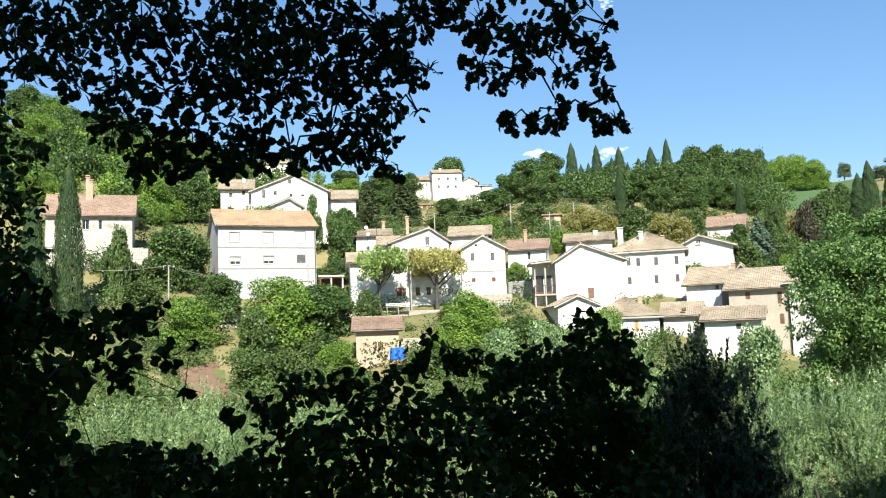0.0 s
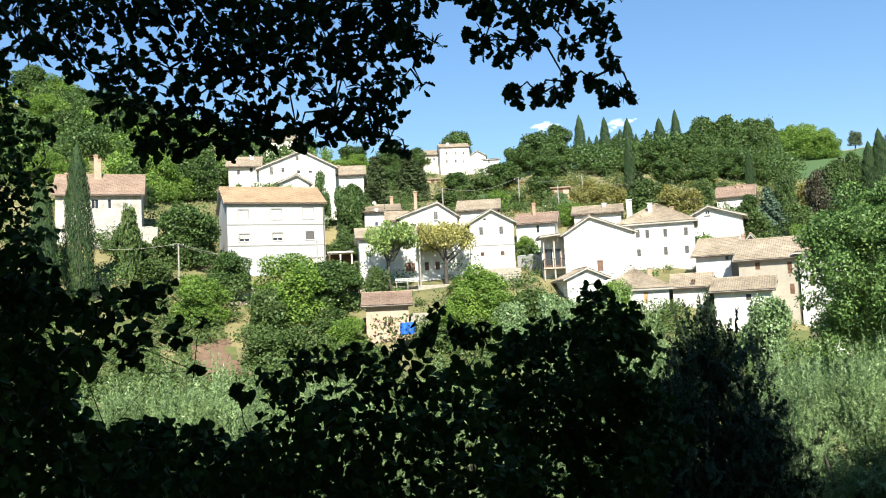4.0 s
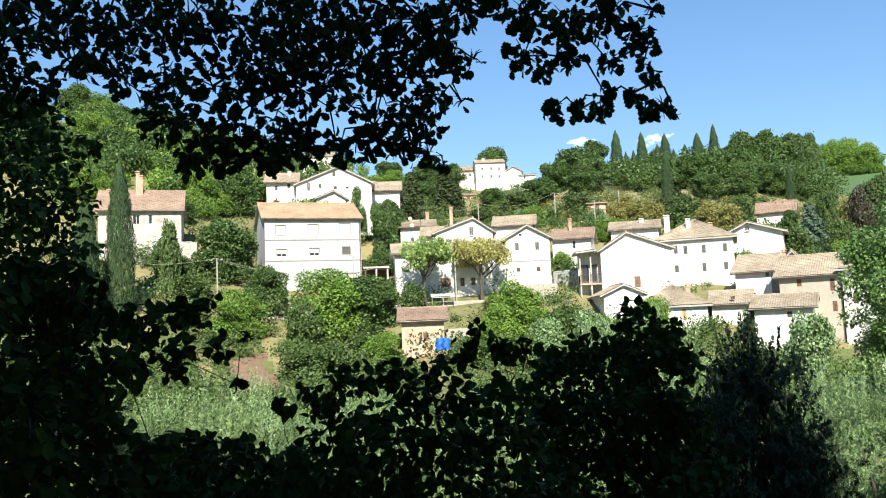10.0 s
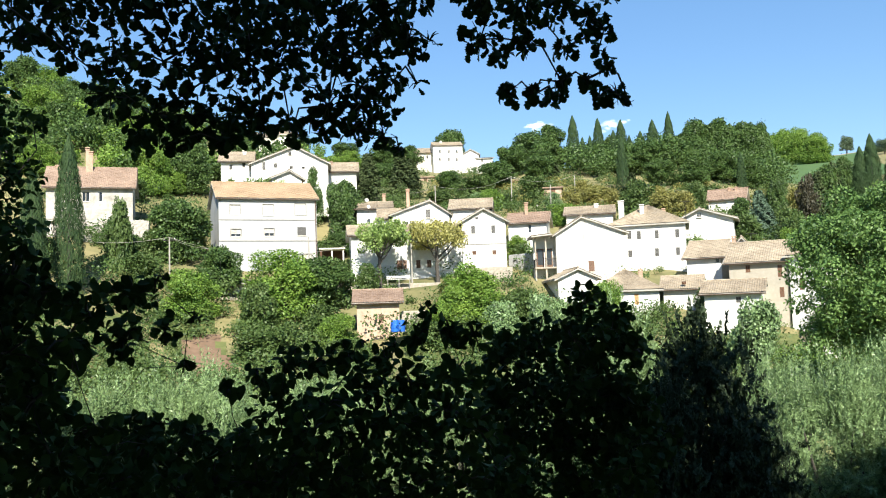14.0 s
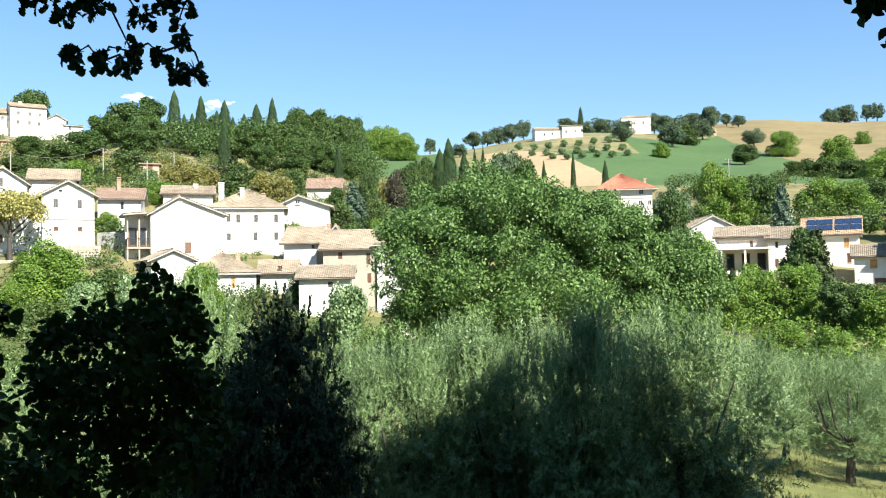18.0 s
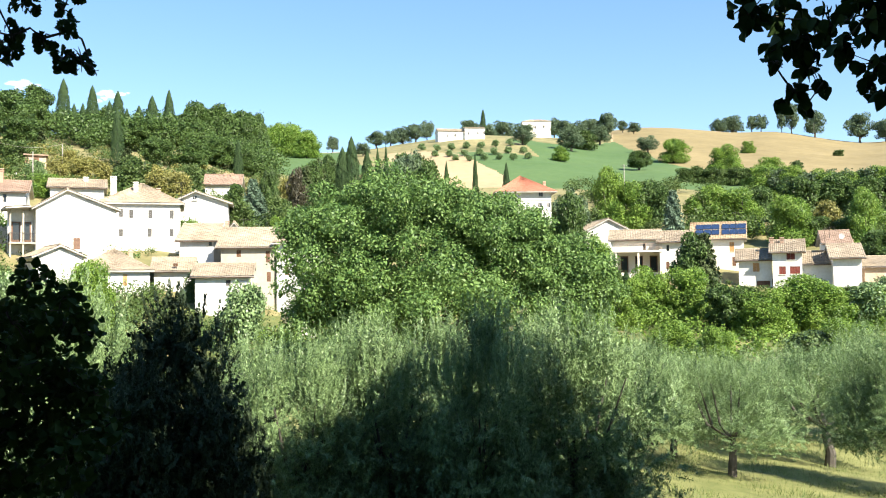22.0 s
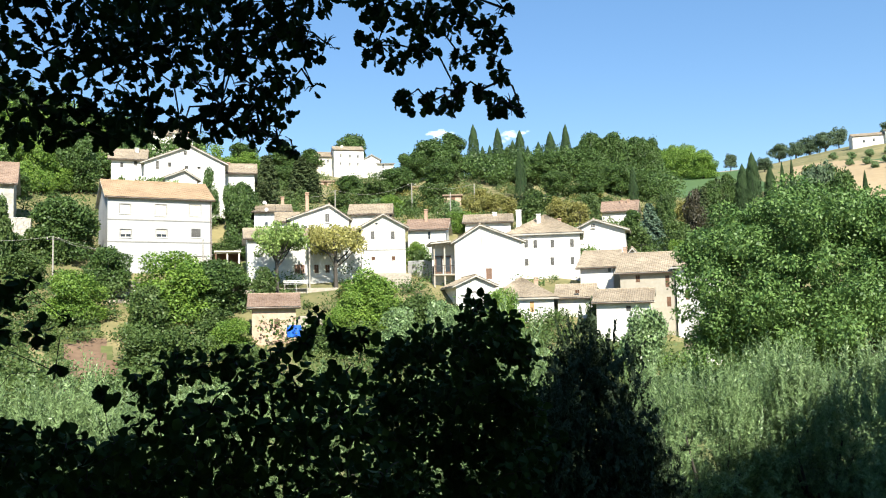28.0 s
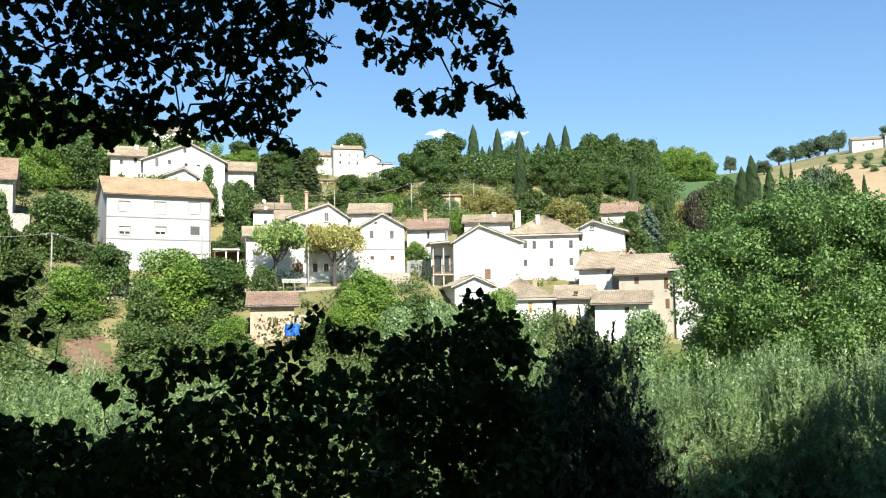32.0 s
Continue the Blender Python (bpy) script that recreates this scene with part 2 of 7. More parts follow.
def thing(name, x, y, z, rz, label, category, group="", kind=""):
    ob = new(name)
    ob.matrix_basis = pose(x, y, z, 0, 0, rz)
    return tagged(ob, label, category, group, kind)


def array_mesh(name, verts, faces, mat):
    """A mesh from a vertex array and an array of equal faces."""
    me = bpy.data.meshes.new(name)
    n, k = faces.shape
    me.vertices.add(len(verts))
    me.vertices.foreach_set("co", np.ascontiguousarray(verts, np.float32).ravel())
    me.loops.add(n * k)
    me.loops.foreach_set("vertex_index", np.ascontiguousarray(faces, np.int32).ravel())
    me.polygons.add(n)
    me.polygons.foreach_set("loop_start", np.arange(0, n * k, k, dtype=np.int32))
    me.update(calc_edges=True)
    me.materials.append(mat)
    return me


def unit(a):
    return a / np.maximum(np.linalg.norm(a, axis=-1, keepdims=True), 1e-9)


# leaf outlines: along the leaf from its stalk to its tip, and half widths
OUTLINES = {
    "ovate": ([0.0, 0.12, 0.35, 0.62, 0.85, 1.0], [0.02, 0.24, 0.40, 0.36, 0.18, 0.0]),
    "lobed": ([0.0, 0.12, 0.26, 0.36, 0.5, 0.6, 0.74, 0.82, 0.93, 1.0], [0.02, 0.1, 0.25, 0.17, 0.36, 0.26, 0.4, 0.28, 0.24, 0.08]),
}


# single small blades: where they are widest, and half that width
BLADES = {"blade": (0.45, 0.12), "straw": (0.3, 0.035), "chip": (0.5, 0.42), "oval": (0.42, 0.3)}


def leaves(name, place, way, face, size, outline, mat, fold=0.25, droop=0.15):
    """One mesh of many leaves: each at a place, pointing along way, its upper side to face."""
    way = unit(way)
    side = unit(np.cross(way, face))
    up = np.cross(side, way)
    size = size[:, None]
    if outline in BLADES:
        a, h = BLADES[outline]
        mid = place + way * size * a
        tip = place + way * size - up * size * droop
        verts = np.stack([place, mid - side * size * h, tip, mid + side * size * h], 1)
        faces = np.arange(len(place) * 4).reshape(-1, 4)
        return array_mesh(name, verts.reshape(-1, 3), faces, mat)
    along_, half = OUTLINES[outline]
    k = len(along_)
    verts = np.zeros((len(place), 3 * k, 3))
    for i, (a, h) in enumerate(zip(along_, half)):
        mid = place + way * size * a - up * size * droop * a * a
        verts[:, 3 * i] = mid - side * size * h + up * size * h * fold
        verts[:, 3 * i + 1] = mid
        verts[:, 3 * i + 2] = mid + side * size * h + up * size * h * fold
    quads = []
    for i in range(k - 1):
        for s in (0, 1):
            quads.append((3 * i + s, 3 * i + s + 1, 3 * i + s + 4, 3 * i + s + 3))
    faces = (np.arange(len(place))[:, None, None] * 3 * k + np.array(quads)[None]).reshape(-1, 4)
    return array_mesh(name, verts.reshape(-1, 3), faces, mat)


def scatter(rng, blobs, n, shell=0.55):
    """Points in the outer part of ellipsoids (x, y, z, rx, rz): places and outward ways."""
    blobs = np.array(blobs, float)
    weight = blobs[:, 3] ** 1.6 * blobs[:, 4] ** 0.6
    pick = rng.choice(len(blobs), n, p=weight / weight.sum())
    d = unit(rng.normal(size=(n, 3)))
    r = shell + (1 - shell) * rng.random(n) ** 0.6
    r *= 1 + 0.10 * rng.normal(size=n)
    b = blobs[pick]
    scale = np.stack([b[:, 3], b[:, 3], b[:, 4]], 1)
    return b[:, :3] + d * r[:, None] * scale, unit(d / scale)


# ---- the lie of the land: height profiles along a few bearings ----
PROFILES = {
    -48: [(0, 0), (4.3, -0.4), (10.5, -2.1), (20.7, -3.7), (36.0, -5.0), (56.1, -4.7), (78.8, -0.6), (98.0, 7.1), (111.6, 11.5), (138.3, 24.7), (176.3, 44.1), (215.1, 57.6), (293.9, 72.5), (889.4, 146.1), (3500, 146.1)],
    -33: [(0, 0), (4.3, -0.4), (10.5, -2.0), (20.8, -3.5), (36.0, -4.6), (56.1, -4.1), (78.8, 0.3), (97.9, 8.2), (111.4, 13.3), (138.1, 25.3), (176.3, 42.2), (215.0, 55.1), (293.8, 70.0), (888.8, 147.6), (3500, 147.6)],
    -20: [(0, 0), (4.3, -0.4), (10.5, -2.2), (20.7, -3.6), (36.0, -4.9), (56.1, -5.0), (75.9, -1.7), (88.5, 2.8), (100.1, 6.9), (111.7, 11.0), (124.2, 16.1), (143.5, 23.3), (167.6, 32.2), (196.9, 40.1), (246.5, 45.9), (892.4, 119.4), (3500, 119.4)],
    -8: [(0, 0), (4.3, -0.4), (10.5, -2.3), (20.8, -3.6), (36.0, -4.8), (56.2, -4.8), (75.9, -1.5), (88.4, 3.6), (97.2, 5.4), (114.7, 11.2), (139.0, 18.7), (178.1, 27.9), (227.2, 38.8), (256.8, 43.9), (892.8, 115.3), (3500, 115.3)],
    5: [(0, 0), (4.3, -0.4), (10.5, -2.4), (20.7, -3.2), (35.9, -4.3), (56.2, -5.0), (71.1, -3.2), (82.8, -0.7), (95.4, 3.6), (108.1, 7.2), (119.7, 11.0), (139.2, 16.9), (168.5, 24.3), (217.3, 37.6), (247.1, 41.1), (893.1, 113.0), (3500, 113.0)],
    16: [(0, 0), (4.3, -0.4), (10.5, -2.5), (20.7, -3.3), (35.9, -4.6), (56.1, -5.4), (76.0, -3.7), (95.6, 1.0), (120.0, 8.2), (159.3, 16.6), (218.5, 27.7), (297.5, 40.9), (376.1, 58.2), (435.3, 68.7), (514.8, 77.5), (893.4, 110.8), (3500, 110.8)],
    27: [(0, 0), (4.2, -0.5), (10.5, -2.6), (20.6, -3.4), (35.8, -4.5), (56.0, -5.5), (81.0, -4.0), (110.5, 2.0), (140.1, 7.9), (179.5, 15.9), (238.5, 28.2), (316.9, 48.6), (415.0, 72.9), (464.3, 82.3), (533.6, 93.2), (892.2, 124.9), (3500, 124.9)],
    38: [(0, 0), (4.2, -0.5), (10.4, -2.7), (20.5, -3.5), (26.6, -4.0), (35.7, -5.0), (55.9, -6.3), (80.8, -4.6), (105.5, 0.4), (120.3, 3.2), (149.9, 9.7), (199.3, 18.9), (258.4, 30.9), (347.4, 47.5), (445.9, 68.8), (554.2, 94.0), (672.3, 121.0), (791.7, 133.2), (3500, 133.2)],
    45: [(0, 0.0), (4.2, -0.6), (10.4, -2.8), (20.5, -3.7), (26.6, -4.3), (35.7, -5.4), (55.9, -6.4), (80.8, -4.5), (105.5, -0.0), (120.3, 2.6), (149.9, 8.5), (199.3, 17.1), (258.4, 28.4), (347.4, 43.9), (445.9, 63.1), (554.2, 86.9), (672.3, 112.5), (791.7, 123.0), (3500, 123.1)],
    52: [(0, 0), (4.2, -0.6), (10.3, -2.9), (20.4, -3.9), (26.4, -4.5), (35.5, -5.8), (55.6, -6.5), (80.5, -4.5), (105.3, -0.5), (120.2, 2.0), (149.9, 7.3), (199.5, 15.3), (259.0, 26.0), (348.3, 40.5), (447.4, 57.6), (556.5, 77.3), (675.7, 98.6), (795.4, 107.0), (3500, 107.0)],
    90: [(0, 0), (4, -0.3), (10, -1), (20, -2), (55, -3), (105, 0), (200, 8), (450, 28), (680, 50), (3500, 60)],
    180: [(0, 0), (4, 0.3), (10, 0.9), (20, 2), (55, 6), (200, 12), (3500, 30)],
    270: [(0, 0), (4, -0.3), (10, -0.8), (20, -1), (55, 1), (105, 7), (200, 24), (450, 46), (3500, 60)],
}
BEARINGS = sorted(PROFILES)


def along(profile, r):
    """Height at distance r, rounded at the bends."""
    rs, zs = [p[0] for p in profile], [p[1] for p in profile]
    return sum(np.interp(r * k, rs, zs) for k in (0.93, 0.97, 1.0, 1.03, 1.07)) / 5


def ground_z(x, y):
    r, az = math.hypot(x, y), math.degrees(math.atan2(x, y))
    if az < BEARINGS[0]:
        az += 360
    knots = BEARINGS + [BEARINGS[0] + 360]
    for a, b in zip(knots, knots[1:]):
        if a <= az <= b:
            k = (az - a) / (b - a)
            k = k * k * (3 - 2 * k)
            lo, hi = along(PROFILES[a], r), along(PROFILES[b if b in PROFILES else b - 360], r)
            return float(lo + (hi - lo) * k)
    return 0.0


# ---- ground ----
def cover(r, az):
    """Which ground lies at a distance and bearing: meadow, rough grass, dry slope, crop, stubble, ploughed land, earth."""
    wob = 1.2 * math.sin(r * 0.05) + 0.8 * math.sin(r * 0.021 + 1)
    if r < 50 or az > 75 or az < -65:
        return 0
    if 60 < r < 80 and abs(az + 25.1 + 0.5 * math.sin(r * 0.6)) < 1.7 - 0.09 * abs(r - 69):
        return 6
    if r < 130:
        return 1 if r < 84 and math.sin(az * 1.3 + r * 0.13) > -0.6 + 0.35 * math.sin(az * 9 + r) else 2
    if r < 235:
        return 2
    if az > 35.8:
        plough = np.interp(az, [35.8, 36.0, 37.5, 39.0, 41.1, 46.0, 56.0], [700, 500, 421, 365, 326, 326, 320]) + wob
        strip = np.interp(az, [36.0, 37.5, 39.0, 41.1, 43.6, 46.0, 56.0], [500, 421, 365, 326, 303, 287, 270]) + wob
        return 5 if r > plough else 4 if r > strip else 3
    if az < 18.5 + 0.5 * wob:
        return (4 if 415 < r < 445 else 3) if az > 10 else 2
    low = np.interp(az, [22.8, 24.5, 28.0, 31.0], [356, 340, 329, 334]) + wob
    if r > low and az < np.interp(r, [334, 381, 394, 420], [31.1, 30.1, 29.2, 28.5]):
        return 2
    if 20.5 < az < 28.9 and r < np.interp(az, [22.5, 25.3, 26.5, 27.6, 28.8], [356, 332, 308, 281, 262]):
        return 4
    if az > 25 and r < np.interp(az, [29.9, 32.2, 35.3, 36.6], [414, 424, 486, 500]) + 2 * wob:
        return 3
    return 2


def build_ground():
    azs = list(np.arange(-60, 18, 0.35)) + list(np.arange(18, 56, 0.16)) + list(np.arange(56, 70.01, 0.35)) + list(np.arange(75, 296, 5.0))
    rs = [0.0] + list(0.8 * 1.052 ** np.arange(0, 84)) + list(np.linspace(55.5, 171, 58)) + list(np.linspace(173, 350, 76)) + list(350 * 1.021 ** np.arange(1, 42)) + list(850 * 1.12 ** np.arange(0, 13))
    verts, faces, kinds = [(0.0, 0.0, 0.0)], [], []
    for r in rs[1:]:
        for az in azs:
            x, y = r * math.sin(radians(az)), r * math.cos(radians(az))
            lump = 0.03 * min(r, 15) / 3 * noise.noise(Vector((x * 0.35, y * 0.35, 0))) + 0.004 * min(r, 120) * noise.noise(Vector((x * 0.06, y * 0.06, 5)))
            verts.append((x, y, ground_z(x, y) + lump))
    n = len(azs)
    for j in range(n):
        faces.append((0, 1 + j, 1 + (j + 1) % n))
        kinds.append(0)
    for i in range(len(rs) - 2):
        for j in range(n):
            a, b = 1 + i * n + j, 1 + i * n + (j + 1) % n
            faces.append((a, a + n, b + n, b))
            kinds.append(cover((rs[i + 1] + rs[i + 2]) / 2, azs[j]))
    me = bpy.data.meshes.new("ground")
    me.from_pydata(verts, [], faces)
    for m in GROUND:
        me.materials.append(m)
    me.polygons.foreach_set("material_index", kinds)
    me.polygons.foreach_set("use_smooth", [True] * len(faces))
    me.update()
    tagged(new("ground", me), "grassy valley slopes with crop fields and ploughed hills beyond", "ground", kind="structure")


# ---- houses ----
def holed_wall(s, x0, x1, z0, z1, y, holes, reveal=0.2):
    """A wall face at depth y, seen from -y, with openings that go in by reveal."""
    xs = sorted({x0, x1, *[h[0] for h in holes], *[h[1] for h in holes]})
    zs = sorted({z0, z1, *[h[2] for h in holes], *[h[3] for h in holes]})
    for xa, xb in zip(xs, xs[1:]):
        for za, zb in zip(zs, zs[1:]):
            if not any(h[0] - 1e-6 <= xa and xb <= h[1] + 1e-6 and h[2] - 1e-6 <= za and zb <= h[3] + 1e-6 for h in holes):
                s.quad((xa, y, za), (xb, y, za), (xb, y, zb), (xa, y, zb))
    for a, b, c, d in holes:
        e = y + reveal
        s.quad((a, y, c), (a, e, c), (a, e, d), (a, y, d)).quad((b, e, c), (b, y, c), (b, y, d), (b, e, d))
        s.quad((a, e, c), (a, y, c), (b, y, c), (b, e, c)).quad((a, y, d), (a, e, d), (b, e, d), (b, y, d))


def tile_slope(s, a, b, c, d, step=0.21, rise=0.045):
    """Rows of rounded tiles over the slope with eave a-b and ridge d-c, each course a little proud of the next."""
    a, b, c, d = map(Vector, (a, b, c, d))
    n = (b - a).cross(d - a).normalized()
    cols, courses = max(3, int((b - a).length / step)), max(3, int((d - a).length / 0.37))
    base = len(s.v)
    for j in range(courses):
        for lift, w in ((0.02, j / courses), (0.0, (j + 1) / courses)):
            for i in range(cols * 3 + 1):
                u = i / (cols * 3)
                h = rise * (0.0, 0.9, 0.9)[i % 3] + lift + 0.05 + 0.012 * math.sin(i * 12.9898 + j * 78.233)
                p = (a.lerp(b, u)).lerp(d.lerp(c, u), w) + n * h
                s.v.append(tuple(p))
    row = cols * 3 + 1
    for j in range(courses * 2 - 1):
        for i in range(row - 1):
            k = base + j * row + i
            s.f.append((k, k + 1, k + row + 1, k + row))


def roof_body(s, pts_low, pts_high, thick=0.14):
    """A slab under the tiles: one slope given by its eave and ridge ends."""
    (a, b), (d, c) = pts_low, pts_high
    t = Vector((0, 0, thick))
    a, b, c, d = map(Vector, (a, b, c, d))
    s.quad(a, b, c, d).quad(a - t, d - t, c - t, b - t).quad(a - t, b - t, b, a).quad(b - t, c - t, c, b).quad(d - t, a - t, a, d).quad(c - t, d - t, d, c)


def louvres(x0, x1, z0, z1, y, n):
    """A ribbed leaf, one folded sheet with a back."""
    s, prof = Shape(), []
    for i in range(n):
        prof += [(y + 0.0, z0 + (z1 - z0) * i / n), (y + 0.03, z0 + (z1 - z0) * (i + 0.85) / n)]
    prof += [(y + 0.0, z1), (y + 0.06, z1), (y + 0.06, z0)]
    m = len(prof)
    s.v = [(x0, a, b) for a, b in prof] + [(x1, a, b) for a, b in prof]
    s.f = [(i, m + i, m + (i + 1) % m, (i + 1) % m) for i in range(m)]
    return s


def window(parent, x, z, w, h, kind, y=0.0):
    """A window or door set into its opening: frame, panes or shutter leaves, and a sill."""
    name = "door" if kind in ("brown",) and h > 1.7 and z < 0.6 else "window"
    holder = Shape()
    e, t = y + 0.1, 0.06
    for bx in ((x, z, x + t, z + h), (x + w - t, z, x + w, z + h), (x + t, z, x + w - t, z + t), (x + t, z + h - t, x + w - t, z + h)):
        holder.box(bx[0], e, bx[1], bx[2], e + 0.06, bx[3])
    if kind in ("dark", "half", "bars") and w > 0.5:
        holder.box(x + w / 2 - 0.03, e + 0.002, z + t, x + w / 2 + 0.03, e + 0.055, z + h - t)
    win = part(name, holder, FRAME, parent)
    if kind in ("brown", "grey", "ochre", "red") and name == "window":
        for k in (0, 1):
            xa = x + k * w / 2
            part("shutter", louvres(xa + 0.01, xa + w / 2 - 0.01, z + 0.01, z + h - 0.01, y, 9), SHUTTER[kind], win)
    elif name == "door":
        leaf = Shape().box(x + t, e + 0.01, z + t, x + w - t, e + 0.05, z + h - t)
        for i in (0.1, 0.55):
            leaf.box(x + w * 0.2, e - 0.01, z + h * i, x + w * 0.8, e + 0.01, z + h * (i + 0.33))
        part("door_leaf", leaf, SHUTTER["brown"], win)
    else:
        part("pane", Shape().box(x + t, e + 0.03, z + t, x + w - t, e + 0.04, z + h - t), GLASS, win)
        drop = {"blind": 0.97, "half": 0.6}.get(kind)
        if drop:
            part("roller_blind", louvres(x + 0.02, x + w - 0.02, z + h * (1 - drop), z + h - 0.01, y + 0.07, 10), SHUTTER["blind"], win)
            edge, q = Shape(), 0.07
            for bx in ((x - q, z - q, x, z + h + q), (x + w, z - q, x + w + q, z + h + q), (x, z + h, x + w, z + h + q)):
                edge.box(bx[0], y - 0.02, bx[1], bx[2], y + 0.05, bx[3])
            part("surround", edge, SURROUND, win)
        if kind == "bars":
            for i in range(4):
                xa = x + w * (i + 0.7) / 4.4
                part("bar", Shape().tube([(xa, y + 0.04, z + 0.02), (xa, y + 0.04, z + h - 0.02)], [0.015, 0.015], 5), IRON, win)
    if z > 0.5 and w > 0.45:
        part("sill", Shape().box(x - 0.06, y - 0.07, z - 0.08, x + w + 0.06, y + 0.1, z - 0.003, 0.01), WALL["cream"], win)


def house(x, y, z, rz, w, d, h, roof, rise, wins=(), chims=(), wall="white", tile="tile", over=0.36, label="", bands=0, pipe=False, balcony=False, loggia=None, solar=False, deep=5.0, off=0.0):
    """A house whose front stands at (x, y), turned by rz, with its foot at z. roof: side (ridge along the front), front (gable to the front), hip, mono."""
    base = thing("house", x, y, z, rz, label, "house")
    holes = [(a - ww / 2, a + ww / 2, b, b + hh) for a, b, ww, hh, _ in wins]
    if loggia:
        holes = [q for q in holes if not (q[1] > -w / 2 + loggia[0] and q[0] < -w / 2 + loggia[1] and q[2] < loggia[3])] + [(-w / 2 + loggia[0], -w / 2 + loggia[1], loggia[2], loggia[3])]
    low = [q for q in holes if q[3] < h - 0.02]
    s = Shape()
    x0, x1 = -w / 2, w / 2
    holed_wall(s, x0, x1, -deep, h, 0, low)
    s.quad((x1, 0, -deep), (x1, d, -deep), (x1, d, h), (x1, 0, h)).quad((x0, d, -deep), (x0, 0, -deep), (x0, 0, h), (x0, d, h)).quad((x1, d, -deep), (x0, d, -deep), (x0, d, h), (x1, d, h))
    top = h + rise
    if roof == "front":
        s.quad((x0, 0, h), (x1, 0, h), (off, 0, top)).quad((x1, d, h), (x0, d, h), (off, d, top))
    elif roof == "side":
        s.quad((x1, 0, h), (x1, d, h), (x1, d / 2, top)).quad((x0, d, h), (x0, 0, h), (x0, d / 2, top))
    elif roof == "mono":
        s.quad((x1, 0, h), (x1, d, h), (x1, d, top)).quad((x0, d, h), (x0, 0, h), (x0, d, top)).quad((x1, d, h), (x0, d, h), (x0, d, top), (x1, d, top))
    part("wall", s, WALL[wall], base)
    slab, tiles, o = Shape(), Shape(), over
    if roof == "front":
        ka, kb = o * rise / (off - x0), o * rise / (x1 - off)
        slopes = [((x0 - o, d + o, h - ka), (x0 - o, -o, h - ka), (off, -o, top), (off, d + o, top)), ((x1 + o, -o, h - kb), (x1 + o, d + o, h - kb), (off, d + o, top), (off, -o, top))]
        ridge = [(off, -o, top), (off, d + o, top)]
    elif roof == "side":
        k = o * rise / (d / 2)
        slopes = [((x0 - o, -o, h - k), (x1 + o, -o, h - k), (x1 + o, d / 2, top), (x0 - o, d / 2, top)), ((x1 + o, d + o, h - k), (x0 - o, d + o, h - k), (x0 - o, d / 2, top), (x1 + o, d / 2, top))]
        ridge = [(x0 - o, d / 2, top), (x1 + o, d / 2, top)]
    elif roof == "mono":
        k = o * rise / d
        slopes = [((x0 - o, -o, h - k), (x1 + o, -o, h - k), (x1 + o, d + o, top + k), (x0 - o, d + o, top + k))]
        ridge = [(x0 - o, d + o, top + k), (x1 + o, d + o, top + k)]
    else:
        k, r = o * rise / (d / 2), max(0.2, w / 2 - d / 2 * 0.9)
        a, b, c, e = (x0 - o, -o, h - k), (x1 + o, -o, h - k), (x1 + o, d + o, h - k), (x0 - o, d + o, h - k)
        p, q = (-r, d / 2, top), (r, d / 2, top)
        slopes = [(a, b, q, p), (c, e, p, q), (b, c, q, q), (e, a, p, p)]
        ridge = [p, q]
    for a, b, c, e in slopes:
        lift = Vector((0, 0, 0.12))
        roof_body(slab, [Vector(a) + lift, Vector(b) + lift], [Vector(e) + lift, Vector(c) + lift])
        tile_slope(tiles, Vector(a) + lift, Vector(b) + lift, Vector(c) + lift, Vector(e) + lift)
    top_part = part("roof", slab, WALL["old"], base)
    part("roof_tiling", tiles, TILE[tile], top_part)
    (ra, rb), n = ridge, max(2, int((Vector(ridge[1]) - Vector(ridge[0])).length / 0.4))
    caps = Shape()
    up = Vector((0, 0, 0.2))
    steps = [Vector(ra).lerp(Vector(rb), i / (2 * n)) + up for i in range(2 * n + 1)]
    caps.tube(steps, [0.13 if i % 2 else 0.1 for i in range(2 * n + 1)], 6)
    part("ridge_cap", caps, TILE[tile], top_part)
    for a, b, ww, hh, kind in wins:
        if b + hh < h + 0.8 * rise and not (loggia and a > x0 + loggia[0] and a < x0 + loggia[1] and b < loggia[3]):
            window(base, a - ww / 2, b, ww, hh, kind, 0.0 if b + hh < h - 0.02 else -0.14)
    for a, back, ztop, ww, hh in chims:
        stack = Shape().box(a - ww / 2, back - ww / 2, ztop - hh - 1.5, a + ww / 2, back + ww / 2, ztop - 0.2)
        stack.box(a - ww / 2 - 0.06, back - ww / 2 - 0.06, ztop - 0.35, a + ww / 2 + 0.06, back + ww / 2 + 0.06, ztop - 0.26)
        stack.box(a - ww / 2 - 0.08, back - ww / 2 - 0.08, ztop - 0.1, a + ww / 2 + 0.08, back + ww / 2 + 0.08, ztop, 0.04)
        for sx in (-1, 1):
            stack.box(a + sx * ww * 0.35 - 0.05, back - ww * 0.35, ztop - 0.26, a + sx * ww * 0.35 + 0.05, back + ww * 0.35, ztop - 0.1)
        part("chimney", stack, BRICK if ww < 0.42 or wall == "old" else WALL[wall], base)
    for i in range(bands):
        zz = h * (i + 1) / (bands + 1) - 0.1
        part("string_course", Shape().box(x0 - 0.04, -0.05, zz, x1 + 0.04, 0.05, zz + 0.1), SURROUND, base)
    if pipe:
        xp = x1 - 0.12 if roof == "side" else x0 + w * 0.41
        part("downpipe", Shape().tube([(xp, -0.09, -2), (xp, -0.09, h + (0 if roof == "side" else rise * 0.75))], [0.06, 0.06], 8), PIPE if roof == "side" else WALL["white"], base)
